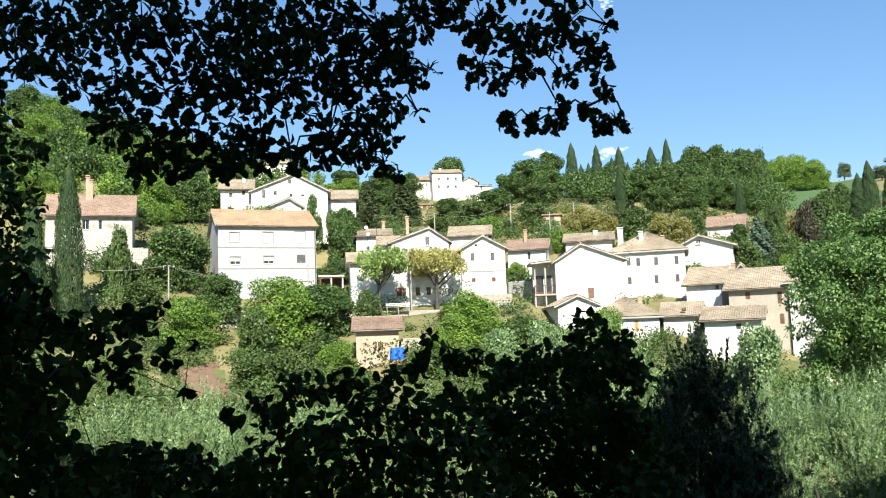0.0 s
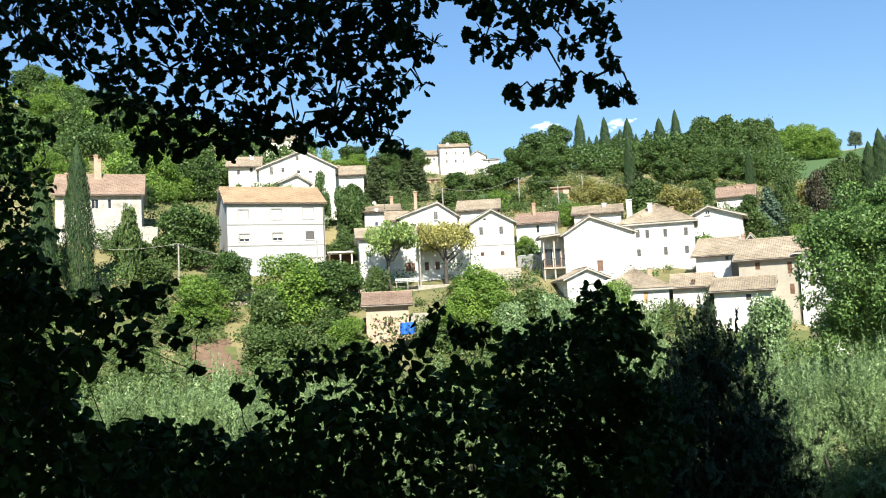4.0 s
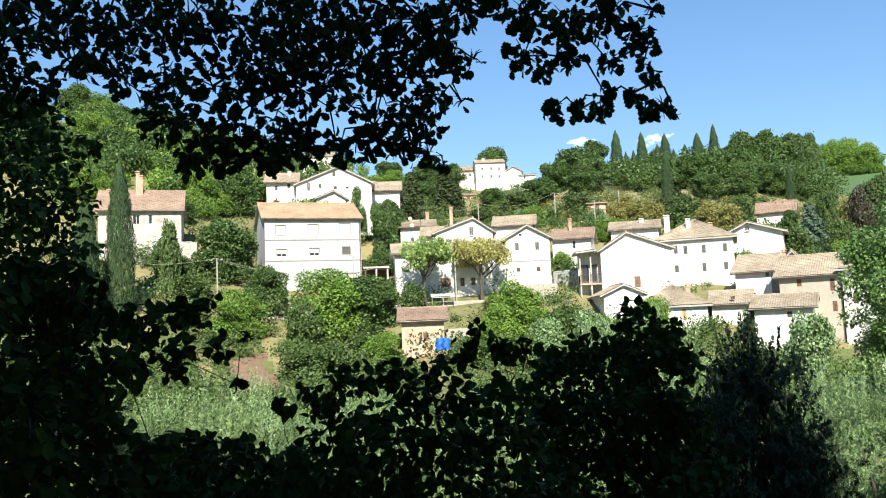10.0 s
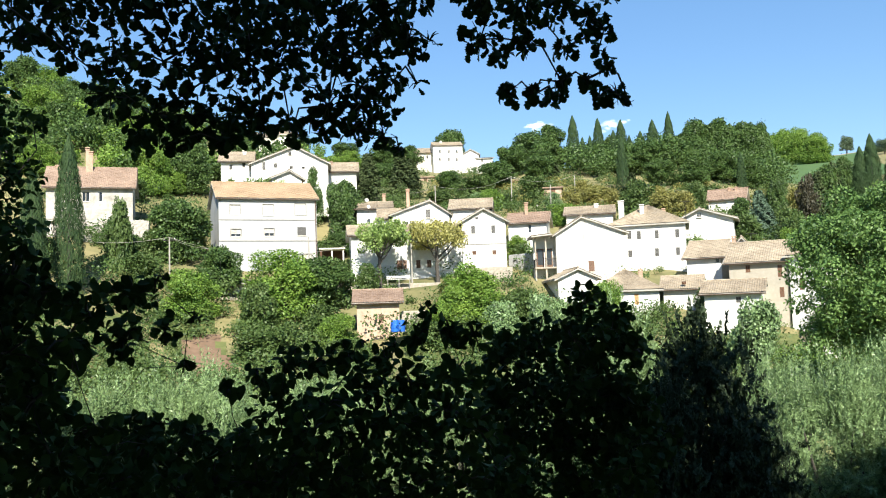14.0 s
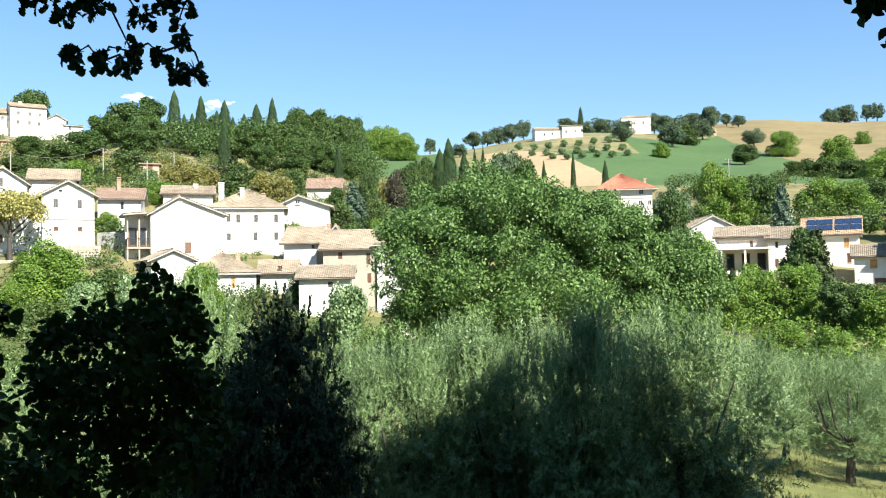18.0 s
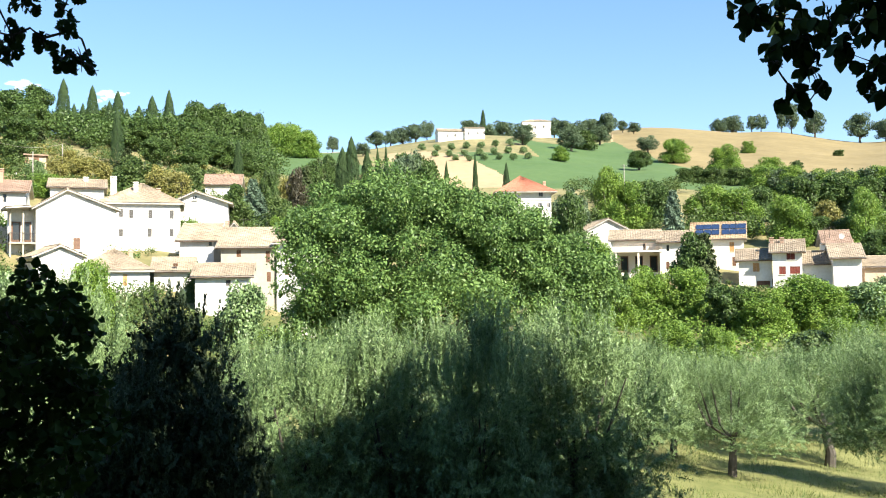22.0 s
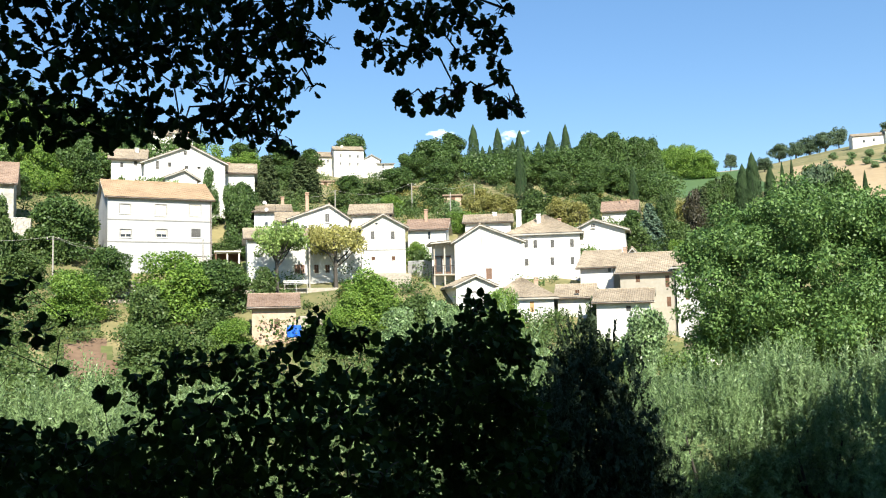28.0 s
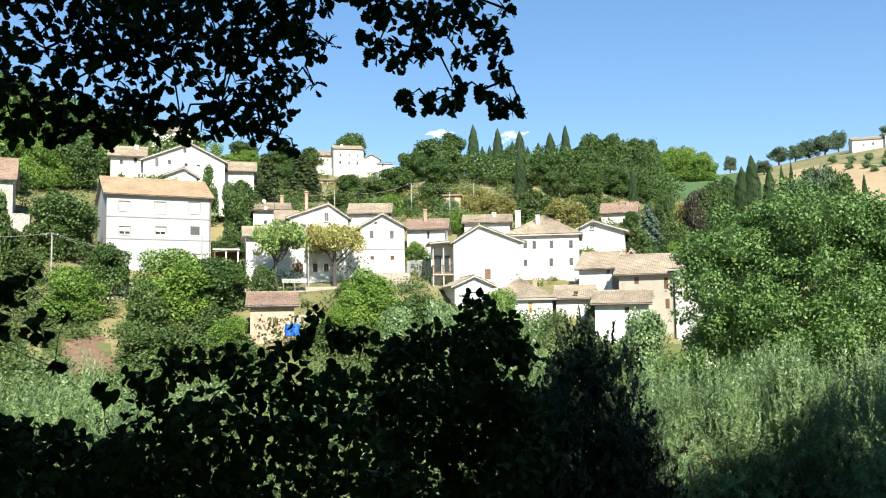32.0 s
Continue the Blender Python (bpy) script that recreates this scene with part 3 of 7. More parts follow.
    if roof == "side":
        gut = Shape().tube([(x0 - o, -o - 0.05, h - k + 0.06), (x1 + o, -o - 0.05, h - k + 0.06)], [0.05, 0.05], 6)
        part("gutter", gut, PIPE, base)
    if balcony:
        wide, back, zf = 2.4, 1.7, 2.3
        part("porch_wall", Shape().box(x0 - wide, back, -deep, x0 - 0.003, back + 0.3, h - 0.1), WALL[wall], base)
        deck = part("balcony", Shape().box(x0 - wide, 0.15, zf - 0.18, x0 - 0.004, back - 0.003, zf), WALL["stone"], base)
        rail = Shape().box(x0 - wide, 0.17, zf + 0.9, x0 - 0.006, 0.22, zf + 0.95)
        for n_ in range(20):
            xa = x0 - wide + 0.03 + n_ * (wide - 0.1) / 19
            rail.box(xa, 0.18, zf, xa + 0.025, 0.205, zf + 0.9)
        for n_ in range(12):
            ya = 0.25 + n_ * 0.12
            rail.box(x0 - wide + 0.01, ya, zf, x0 - wide + 0.035, ya + 0.025, zf + 0.9)
        part("railing", rail, IRON, deck)
        for xa in (x0 - wide + 0.02, x0 - wide / 2):
            part("post", Shape().box(xa, 0.24, -2.0, xa + 0.15, 0.39, h - 0.3), WALL["stone"], deck)
        for xa in (x0 - wide + 0.35, x0 - 1.1):
            leaf = part("balcony_door", Shape().box(xa, back - 0.06, zf + 0.02, xa + 0.85, back - 0.004, zf + 2.15), SHUTTER["brown"], base)
            part("pane", Shape().box(xa + 0.12, back - 0.075, zf + 0.3, xa + 0.73, back - 0.061, zf + 2.0), GLASS, leaf)
        lean, lean_tiles = Shape(), Shape()
        pa, pb, pc, pd = (x0 - wide - 0.4, back + 2.5, h - 0.12), (x0 - wide - 0.4, -o, h - 0.12), (x0 - o - 0.05, -o, h + 0.1), (x0 - o - 0.05, back + 2.5, h + 0.1)
        roof_body(lean, [pa, pb], [pd, pc])
        tile_slope(lean_tiles, pa, pb, pc, pd)
        shed = part("porch_roof", lean, WALL["old"], base)
        part("roof_tiling", lean_tiles, TILE[tile], shed)
    if loggia:
        a, b, c, e = x0 + loggia[0], x0 + loggia[1], loggia[2], loggia[3]
        rec = Shape().quad((a, 2.2, c), (b, 2.2, c), (b, 2.2, e), (a, 2.2, e)).quad((a, 0.2, c), (a, 2.2, c), (a, 2.2, e), (a, 0.2, e)).quad((b, 2.2, c), (b, 0.2, c), (b, 0.2, e), (b, 2.2, e))
        rec.quad((a, 0.2, e), (a, 2.2, e), (b, 2.2, e), (b, 0.2, e)).quad((a, 2.2, c), (a, 0.2, c), (b, 0.2, c), (b, 2.2, c))
        part("loggia", rec, WALL[wall], base)
        slab = part("balcony", Shape().box(a - 0.2, -1.3, e - 0.1, b + 0.2, -0.004, e + 0.12), WALL["cream"], base)
        rail = Shape().box(a - 0.2, -1.28, e + 0.95, b + 0.2, -1.22, e + 1.0)
        for i in range(40):
            xa = a - 0.18 + (b - a + 0.36) * i / 40
            rail.box(xa, -1.265, e + 0.12, xa + 0.025, -1.24, e + 0.95)
        part("railing", rail, WALL["peach"], slab)
        for i in range(3):
            xa = a + (b - a) * i / 2
            part("post", Shape().box(xa - 0.12, -1.2, -1, xa + 0.12, -0.96, e - 0.1), WALL["cream"], base)
        for i in range(3):
            xa = a + (b - a) * (i + 0.25) / 3
            door = part("loggia_door", Shape().box(xa, 2.12, c + 0.05, xa + 1.0, 2.19, c + 2.2), SHUTTER["brown"], base)
            part("pane", Shape().box(xa + 0.12, 2.1, c + 0.3, xa + 0.88, 2.119, c + 2.05), GLASS, door)
    if solar:
        sl = math.atan2(rise, d / 2)
        for i in range(6):
            xa = x0 + 0.4 + (i % 3) * 1.05 + (3.4 if i > 2 else 0)
            for j in range(2):
                pa = Vector((xa, 0.5 + j * 1.5, h + (0.5 + j * 1.5) * math.tan(sl) + 0.3))
                pb = pa + Vector((0, 1.4 * math.cos(sl), 1.4 * math.sin(sl)))
                t, wv = Vector((0, 0, 0.05)), Vector((1.0, 0, 0))
                part("solar_panel", Shape().quad(pa + t, pa + wv + t, pb + wv + t, pb + t).quad(pa, pb, pb + wv, pa + wv).quad(pa, pa + wv, pa + wv + t, pa + t).quad(pa + wv, pb + wv, pb + wv + t, pa + wv + t), PANEL, top_part)
    return base


# ---- trees and bushes ----
SPECIES = {
    "oak": ("oak_tree", "leafy dark green broadleaf tree on the slope", 18000, 0.032),
    "lime": ("broadleaf_tree", "bright green leafy tree in sunshine", 24000, 0.025),
    "hill": ("hill_tree", "grey-green tree with leaf colour set for haze on the far hill", 7000, 0.036),
    "shrub": ("bush", "rounded green bush on the slope", 6500, 0.050),
    "olive": ("olive_tree", "silvery olive tree below the village", 8400, 0.037),
    "ochre": ("autumn_bush", "yellowing bush on dry grass", 4800, 0.051),
    "darkred": ("plum_tree", "dark purple-leaved garden tree", 8000, 0.044),
    "plane": ("street_tree", "pale green clipped tree on the terrace", 8500, 0.028),
    "planeyellow": ("street_tree", "yellowing clipped tree on the terrace", 7500, 0.028),
    "cypress": ("cypress_tree", "tall narrow dark green cypress", 20000, 0.019),
    "pine": ("conifer_tree", "dark green conifer with layered boughs", 10400, 0.041),
    "blue": ("blue_spruce", "blue-grey spruce in a garden", 10400, 0.037),
}
READY, COUNT = {}, {}
tree_rng = np.random.default_rng(7)


def grow(species, variant):
    """A tree of unit height and width at the origin, with trunk, limbs and crown."""
    name, label, n, size = SPECIES[species]
    rng = np.random.default_rng(100 + variant * 17 + sum(map(ord, species)))
    tree = tagged(new(name), label, "bush" if name in ("bush", "autumn_bush") else "tree")
    wood = Shape()
    if species == "cypress":
        wood.tube([(0, 0, -0.15), (0, 0, 0.3), (0.005, 0, 0.9)], [0.06, 0.045, 0.01])
        z = rng.random(n) ** 0.8
        prof = np.sqrt(np.clip(z * 7, 0, 1)) * (1 - z ** 2.6) ** 0.8 * 0.46
        ang = rng.random(n) * 2 * math.pi
        lump = 1 + 0.10 * np.sin(ang * 3 + z * 21 + 2 * np.sin(z * 9)) + 0.08 * np.sin(z * 47 + ang * 5)
        r = prof * lump * (0.7 + 0.35 * rng.random(n))
        place = np.stack([np.cos(ang) * r, np.sin(ang) * r, z * 0.98], 1)
        way = np.stack([np.cos(ang) * 0.3, np.sin(ang) * 0.3, np.ones(n)], 1) + rng.normal(size=(n, 3)) * 0.15
        face = np.stack([np.cos(ang), np.sin(ang), 0 * ang], 1) + rng.normal(size=(n, 3)) * 0.5
        sizes = size * (0.7 + 0.8 * rng.random(n))
    elif species in ("pine", "blue"):
        wood.tube([(0, 0, -0.15), (0, 0, 0.4), (0.01, 0, 0.97)], [0.04, 0.03, 0.006])
        tiers = 13
        tier = rng.integers(0, tiers, n)
        zt = 0.08 + 0.9 * (tier / tiers) ** 0.9
        ang = rng.random(n) * 2 * math.pi
        arms = 0.75 + 0.25 * np.sin(ang * 5 + tier * 1.7)
        out = rng.random(n) ** 0.6
        reach = 0.5 * (1 - zt) ** 0.75 * arms + 0.02
        r = reach * out
        place = np.stack([np.cos(ang) * r, np.sin(ang) * r, zt - 0.10 * out ** 2 * (1 - zt) + rng.normal(size=n) * 0.012], 1)
        way = np.stack([np.cos(ang), np.sin(ang), -0.25 + 0 * ang], 1) + rng.normal(size=(n, 3)) * 0.35
        face = np.stack([0 * ang, 0 * ang, 1 + 0 * ang], 1) + rng.normal(size=(n, 3)) * 0.4
        sizes = size * (0.7 + 0.8 * rng.random(n))
    else:
        low = {"shrub": 0.30, "ochre": 0.30, "plane": 0.62, "planeyellow": 0.65, "hill": 0.24, "olive": 0.2}.get(species, 0.16)
        blobs = []
        k = 26 if species == "hill" else 30 if species in ("plane", "planeyellow") else 38
        for i in range(k):
            a, q = rng.random() * 2 * math.pi, rng.random() ** 0.5
            zc = low + (0.88 - low) * rng.random() ** 0.9
            mid = low + 0.3
            spread = 0.37 * math.sqrt(max(0.03, 1 - ((zc - mid) / (0.92 - mid if zc > mid else mid * 1.5)) ** 2))
            rb = 0.065 + 0.085 * rng.random()
            blobs.append((math.cos(a) * q * spread, math.sin(a) * q * spread, min(zc, 1.0 - rb * 1.1), rb * 1.15, rb))
        if species in ("plane", "planeyellow"):
            blobs = [(1.25 * x, 1.25 * y, z - 0.3 * (x * x + y * y), r * 1.1, r * 0.8) for x, y, z, r, _ in blobs]
        else:
            blobs.append((0, 0, low + 0.22, 0.26, 0.22))
        if species in ("shrub", "ochre", "lime"):
            blobs += [(math.cos(a) * 0.29, math.sin(a) * 0.29, 0.16, 0.19, 0.17) for a in np.arange(0, 6.2, 1.0)]
        trunk = [(0, 0, -0.2), (0.012, 0.01, low * 0.4), (0.0, 0.02, low * 0.85), (0.02, 0.0, 0.8)]
        wood.tube(trunk, [0.045, 0.035, 0.026, 0.006])
        for b in blobs[:9]:
            st = Vector((0.0, 0.01, low * (0.5 + 0.4 * rng.random())))
            mid = st.lerp(Vector(b[:3]), 0.5) + Vector((0, 0, -0.02))
            wood.tube([st, mid, b[:3]], [0.018, 0.012, 0.004], 5)
        place, outw = scatter(rng, blobs, n, 0.62)
        way = outw * 0.7 + rng.normal(size=(n, 3)) * 0.7 + np.array([0, 0, -0.15])
        face = outw + rng.normal(size=(n, 3)) * 0.5 + np.array([0, 0, 0.5])
        sizes = size * (0.6 + 0.9 * rng.random(n))
    part("trunk", wood, BARK, tree)
    part("crown", leaves("crown", place, way, face, sizes, "chip", LEAF[species], 0.3), None, tree)
    return tree


def plant(species, x, y, h, w, group=""):
    """A tree of that height and width on the ground at (x, y)."""
    COUNT[species] = COUNT.get(species, 0) + 1
    variant = COUNT[species] % (4 if species in ("oak", "lime", "cypress") else 3)
    turn = tree_rng.random() * 6.28
    m = Matrix.LocRotScale((x, y, ground_z(x, y) - 0.15), Euler((0, 0, turn)), (w, w, h))
    if (species, variant) not in READY:
        ob = READY[species, variant] = grow(species, variant)
        ob.matrix_basis = m
    else:
        src = READY[species, variant]
        ob = copy_thing(src, Matrix.Identity(4))
        ob.matrix_basis = m
    return tagged(ob, group=group)


# ---- poles, wires and other small things ----
def pole(x, y, z0, z1, arm):
    base = thing("utility_pole", x, y, z0, 0, "weathered utility pole on the slope", "pole")
    h = z1 - z0
    part("shaft", Shape().tube([(0, 0, 0), (0, 0, h)], [0.1, 0.07], 8), POLE, base)
    if arm:
        bar = part("crossarm", Shape().box(-0.7, -0.05, h - 0.35, 0.7, 0.05, h - 0.25), IRON, base)
        for k in (-0.6, 0.0, 0.6):
            part("insulator", Shape().tube([(k, 0, h - 0.25), (k, 0, h - 0.12), (k, 0, h - 0.08)], [0.03, 0.045, 0.02], 8), WALL["white"], bar)
    else:
        part("cap", Shape().tube([(0, 0, h), (0, 0, h + 0.06)], [0.1, 0.04], 8), IRON, base)


def wire(a, b, sag):
    a, b = Vector(a), Vector(b)
    pts = [a.lerp(b, i / 10) - Vector((0, 0, sag * 4 * (i / 10) * (1 - i / 10))) for i in range(11)]
    tagged(new("cable", Shape().tube(pts, [0.016] * 11, 5).mesh("cable")), "pale overhead cable between poles", "cable").data.materials.append(POLE)


def bench(x, y, z, rz):
    base = thing("garden_bench", x, y, z, rz, "long white slatted garden bench on the terrace", "bench")
    for k in range(3):
        part("seat_slat", Shape().box(-1.3, -0.24 + k * 0.16, 0.42, 1.3, -0.12 + k * 0.16, 0.46), WALL["white"], base)
    for k in range(2):
        part("back_slat", Shape().box(-1.3, 0.26, 0.58 + k * 0.16, 1.3, 0.3, 0.68 + k * 0.16), WALL["white"], base)
    for px in (-1.2, 0.0, 1.15):
        part("leg", Shape().box(px, -0.22, -0.6, px + 0.07, 0.3, 0.42), POLE, base)


def garden_wall(x0, y0, x1, y1, z0, z1, kind, label):
    """A wall of rough courses along a line, with coping stones."""
    length, turn = math.hypot(x1 - x0, y1 - y0), math.degrees(math.atan2(y1 - y0, x1 - x0))
    base = thing("garden_wall", x0, y0, z0, turn, label, "wall")
    h = z1 - z0
    part("core", Shape().box(0, 0.03, 0, length, 0.42, h - 0.02), WALL[kind], base)
    rng = random.Random(int(length * 100))
    block = Shape().box(0, 0, 0, 1, 0.08, 1, 0.012).mesh("stone")
    block.materials.append(WALL[kind])
    rows = max(2, int(h / 0.42))
    if length * rows < 260:
        for j in range(rows):
            x = 0.0
            while x < length - 0.15:
                w = min(rng.uniform(0.45, 0.95), length - x)
                ob = part("stone", block, None, base)
                ob.matrix_basis = Matrix.LocRotScale((x, -0.05 - rng.uniform(0, 0.025), j * h / rows), None, (w - 0.02, 1, h / rows - 0.02))
                x += w
    for i in range(int(length / 0.8)):
        ob = part("coping_stone", block, None, base)
        ob.matrix_basis = Matrix.LocRotScale((i * 0.8 + 0.01, -0.08, h - 0.015), None, (0.78, 6.4, 0.1))


def barrel(x, y, z):
    base = thing("water_barrel", x, y, z - 0.4, 0, "bright blue plastic water barrel beside a shed", "barrel")
    part("drum", Shape().tube([(0, 0, 0), (0, 0, 0.06), (0, 0, 0.3), (0, 0, 0.34), (0, 0, 0.62), (0, 0, 0.66), (0, 0, 0.95), (0, 0, 1.0)], [0.33, 0.36, 0.38, 0.4, 0.4, 0.38, 0.36, 0.32], 20), BLUE, base)
    part("lid", Shape().tube([(0, 0, 1.0), (0, 0, 1.04)], [0.34, 0.33], 20), BLUE, base)


def carport(x, y, z, rz):
    base = thing("porch", x, y, z - 3.2, rz, "dark timber porch between two houses", "porch")
    part("canopy", Shape().box(-1.5, -0.2, 3.1, 1.5, 3.0, 3.25, 0.02), WALL["cream"], base)
    for px in (-1.35, -0.1, 1.2):
        part("post", Shape().box(px, 0, -2.0, px + 0.16, 0.16, 3.1), WALL["white"] if px > -1 else SHUTTER["brown"], base)
    part("back_wall", Shape().box(-1.5, 2.8, -2.0, 1.5, 2.95, 3.1), SHUTTER["brown"], base)


def dish(x, y, z, size):
    base = thing("satellite_dish", x, y, z, -math.degrees(math.atan2(x, y)) + 15, "white satellite dish on a bracket", "satellite dish")
    s, n = Shape(), 14
    s.v.append((0, 0.06, 0))
    for r, back in ((0.5, 0.045), (1.0, 0.0)):
        s.v += [(math.cos(i * 6.2832 / n) * size * r / 2, back, math.sin(i * 6.2832 / n) * size * r / 2) for i in range(n)]
    for i in range(n):
        j = (i + 1) % n
        s.f += [(0, 1 + i, 1 + j), (1 + i, 1 + n + i, 1 + n + j, 1 + j)]
    part("reflector", s, WALL["white"], base)
    part("arm", Shape().tube([(0, 0.05, -size * 0.4), (0, -size * 0.5, -size * 0.1)], [0.015, 0.012], 5), IRON, base)
    part("bracket", Shape().tube([(0, 0.06, 0), (0, 0.3, -0.1), (0, 0.3, -0.9)], [0.025, 0.025, 0.025], 6), IRON, base)


def aerial(x, y, z):
    base = thing("television_aerial", x, y, z - 2.4, -math.degrees(math.atan2(x, y)) + 25, "thin metal television aerial on a roof", "aerial")
    part("mast", Shape().tube([(0, 0, -0.6), (0, 0, 2.4)], [0.03, 0.025], 5), IRON, base)
    boom = part("boom", Shape().tube([(-0.6, 0, 2.25), (0.6, 0, 2.25)], [0.02, 0.02], 5), IRON, base)
    for i in range(6):
        part("element", Shape().tube([(-0.5 + i * 0.2, -0.25, 2.26), (-0.5 + i * 0.2, 0.25, 2.26)], [0.012, 0.012], 4), IRON, boom)


def garden_shed(x, y, z, rz, w):
    base = thing("garden_shed", x, y, z - 2.2, rz, "low brown garden shed with a rusty roof", "shed")
    part("wall", Shape().box(-w / 2, 0, -2.5, w / 2, 2.6, 2.0), WALL["peach"], base)
    part("roof", Shape().box(-w / 2 - 0.3, -0.4, 2.0, w / 2 + 0.3, 3.0, 2.2, 0.03), TILE["rust"], base)
    part("door", Shape().box(-0.4, -0.05, 0, 0.45, -0.003, 1.85), SHUTTER["brown"], base)


VAPOUR = material("cloud_vapour", (0.9, 0.9, 0.9), (0.95, 0.95, 0.95), 1.0, 0.02, 0.01, 0.0, spec=0.0)
vapour = VAPOUR.node_tree
clear_, veil = vapour.nodes.new("ShaderNodeBsdfTransparent"), vapour.nodes.new("ShaderNodeMixShader")
veil.inputs["Fac"].default_value = 0.16
vapour.links.new(clear_.outputs[0], veil.inputs[1])
vapour.links.new(vapour.nodes["Principled BSDF"].outputs[0], veil.inputs[2])
vapour.links.new(veil.outputs[0], vapour.nodes["Material Output"].inputs["Surface"])


def cloud(x, y, z, w):
    """A thin fair-weather cloud: many small overlapping veils."""
    rng, s = np.random.default_rng(int(abs(x) + w)), Shape()
    for _ in range(20):
        c = Vector((x + rng.normal() * w * 0.26, y + rng.normal() * 30, z + abs(rng.normal()) * w * 0.07))
        r = w * (0.05 + 0.07 * rng.random())
        s.quad(*(c + Vector((math.cos(a) * 1.5, 0, math.sin(a) * 0.75)) * r * (0.85 + 0.3 * rng.random()) for a in np.arange(0, 6.28, 0.39)))
    ob = tagged(new("cloud", s.mesh("cloud")), "thin white fair-weather cloud low over the ridge", "cloud", kind="structure")
    ob.data.materials.append(VAPOUR)
    ob.visible_shadow = False


# ---- plants near the viewer ----
def near_olive(variant, mat="olive", label="silvery green olive tree with upright shoots in the grove", name="olive_tree", whip=1.0, blade=0.074):
    """A tree four metres high of many leafy tufts with upright shoots; two are leafy to the ground, one shows its trunk."""
    rng = np.random.default_rng(40 + variant)
    tree = tagged(new(name), label, "tree")
    part("trunk", Shape().tube([(0, 0, -0.6), (0.05, 0.03, 0.4), (-0.04, 0.05, 0.9), (0.02, 0.02, 1.25)], [0.13, 0.1, 0.085, 0.075], 9), BARK, tree)
    tufts = []
    for i in range(7):
        a = i * 0.9 + rng.random() * 0.6
        r = 0.55 + 0.55 * rng.random()
        tip = Vector((math.cos(a) * r, math.sin(a) * r, 2.1 + 0.9 * rng.random()))
        part("limb", Shape().tube([(0, 0, 1.1), (math.cos(a) * r * 0.55, math.sin(a) * r * 0.55, 1.5), tip], [0.055, 0.035, 0.01], 6), BARK, tree)
        for k in range(9 if variant < 2 else 6):
            fall = 0.32 * k * (0.75 + 0.5 * rng.random())
            push = 0.85 + 0.55 * math.sin(min(1.0, fall / 1.4) * 1.9)
            size = 0.24 + 0.16 * rng.random()
            tufts.append((tip.x * push + rng.normal() * 0.22, tip.y * push + rng.normal() * 0.22, max(0.45 if variant < 2 else 1.25, tip.z - fall + rng.normal() * 0.12), size, size))
    tufts += [(rng.normal() * 0.4, rng.normal() * 0.4, 2.5 + 0.6 * rng.random(), 0.32, 0.32) for _ in range(7)]
    if variant < 2:
        tufts += [(rng.normal() * 0.55, rng.normal() * 0.55, 0.4 + 1.0 * rng.random(), 0.42, 0.4) for _ in range(12)]
    if mat == "holm":
        tufts += [(rng.normal() * 0.3, rng.normal() * 0.3, 0.5 + 1.9 * rng.random(), 0.5, 0.5) for _ in range(12)]
    shoots, n = (3300 if variant < 2 else 3000), 42
    start, outw = scatter(rng, tufts, shoots, 0.7)
    outw[:, 2] = np.maximum(outw[:, 2], -0.3)
    rise = np.clip((start[:, 2] - 1.0) / 1.2, 0.0, 1.2)
    way = unit(outw * 0.7 + np.stack([0 * rise, 0 * rise, rise * 0.85 * whip], 1) + rng.normal(size=(shoots, 3)) * 0.4)
    length = 0.16 + 0.18 * rng.random(shoots) + 0.35 * whip * rng.random(shoots) ** 3 * np.clip(rise, 0, 1)
    whips = rng.choice(np.flatnonzero(rise > 0.95), int(620 * whip) if whip > 0.5 else 1)
    way[whips] = unit(np.array([0, 0, 1.0]) + outw[whips] * 0.25 + rng.normal(size=(len(whips), 3)) * 0.12)
    length[whips] = 0.45 + 0.45 * rng.random(len(whips))
    k = np.repeat(np.arange(shoots), n)
    s = np.tile(np.linspace(0.0, 1, n), shoots)
    place = start[k] + way[k] * (length[k] * s)[:, None] + rng.normal(size=(len(k), 3)) * 0.008
    out = unit(rng.normal(size=(len(k), 3)))
    leafway = unit(way[k] * 0.9 + out)
    sizes = blade * (0.6 + 0.7 * rng.random(len(k)))
    part("crown", leaves("crown", place, leafway, outw[k] + out * 0.8 + np.array([0, 0, 0.5]), sizes, "oval" if mat == "holm" else "blade", LEAF[mat], 0.2, 0.1), None, tree)
    return tree


def spray_leaves(rng, sprays, per_area, size, outline, mat, droop, name="foliage"):
    """Leaves round the middle of each spray (x, y, z, radius)."""
    places, ways, faces = [], [], []
    for x, y, z, r in sprays:
        n = max(4, int(per_area * r * r))
        d = unit(rng.normal(size=(n, 3)))
        places.append(np.array([x, y, z]) + d * (r * rng.random(n) ** 0.45)[:, None])
        ways.append(d * 0.6 + rng.normal(size=(n, 3)) * 0.6 + np.array([0, 0, -droop]))
        faces.append(rng.normal(size=(n, 3)) * 0.7 + np.array([0, -0.35, 0.6]))
    place, way, face = map(np.concatenate, (places, ways, faces))
    sizes = size * (0.65 + 0.6 * rng.random(len(place)))
    return leaves(name, place - unit(way) * sizes[:, None] * 0.5, way, face, sizes, outline, mat, 0.3, 0.25)


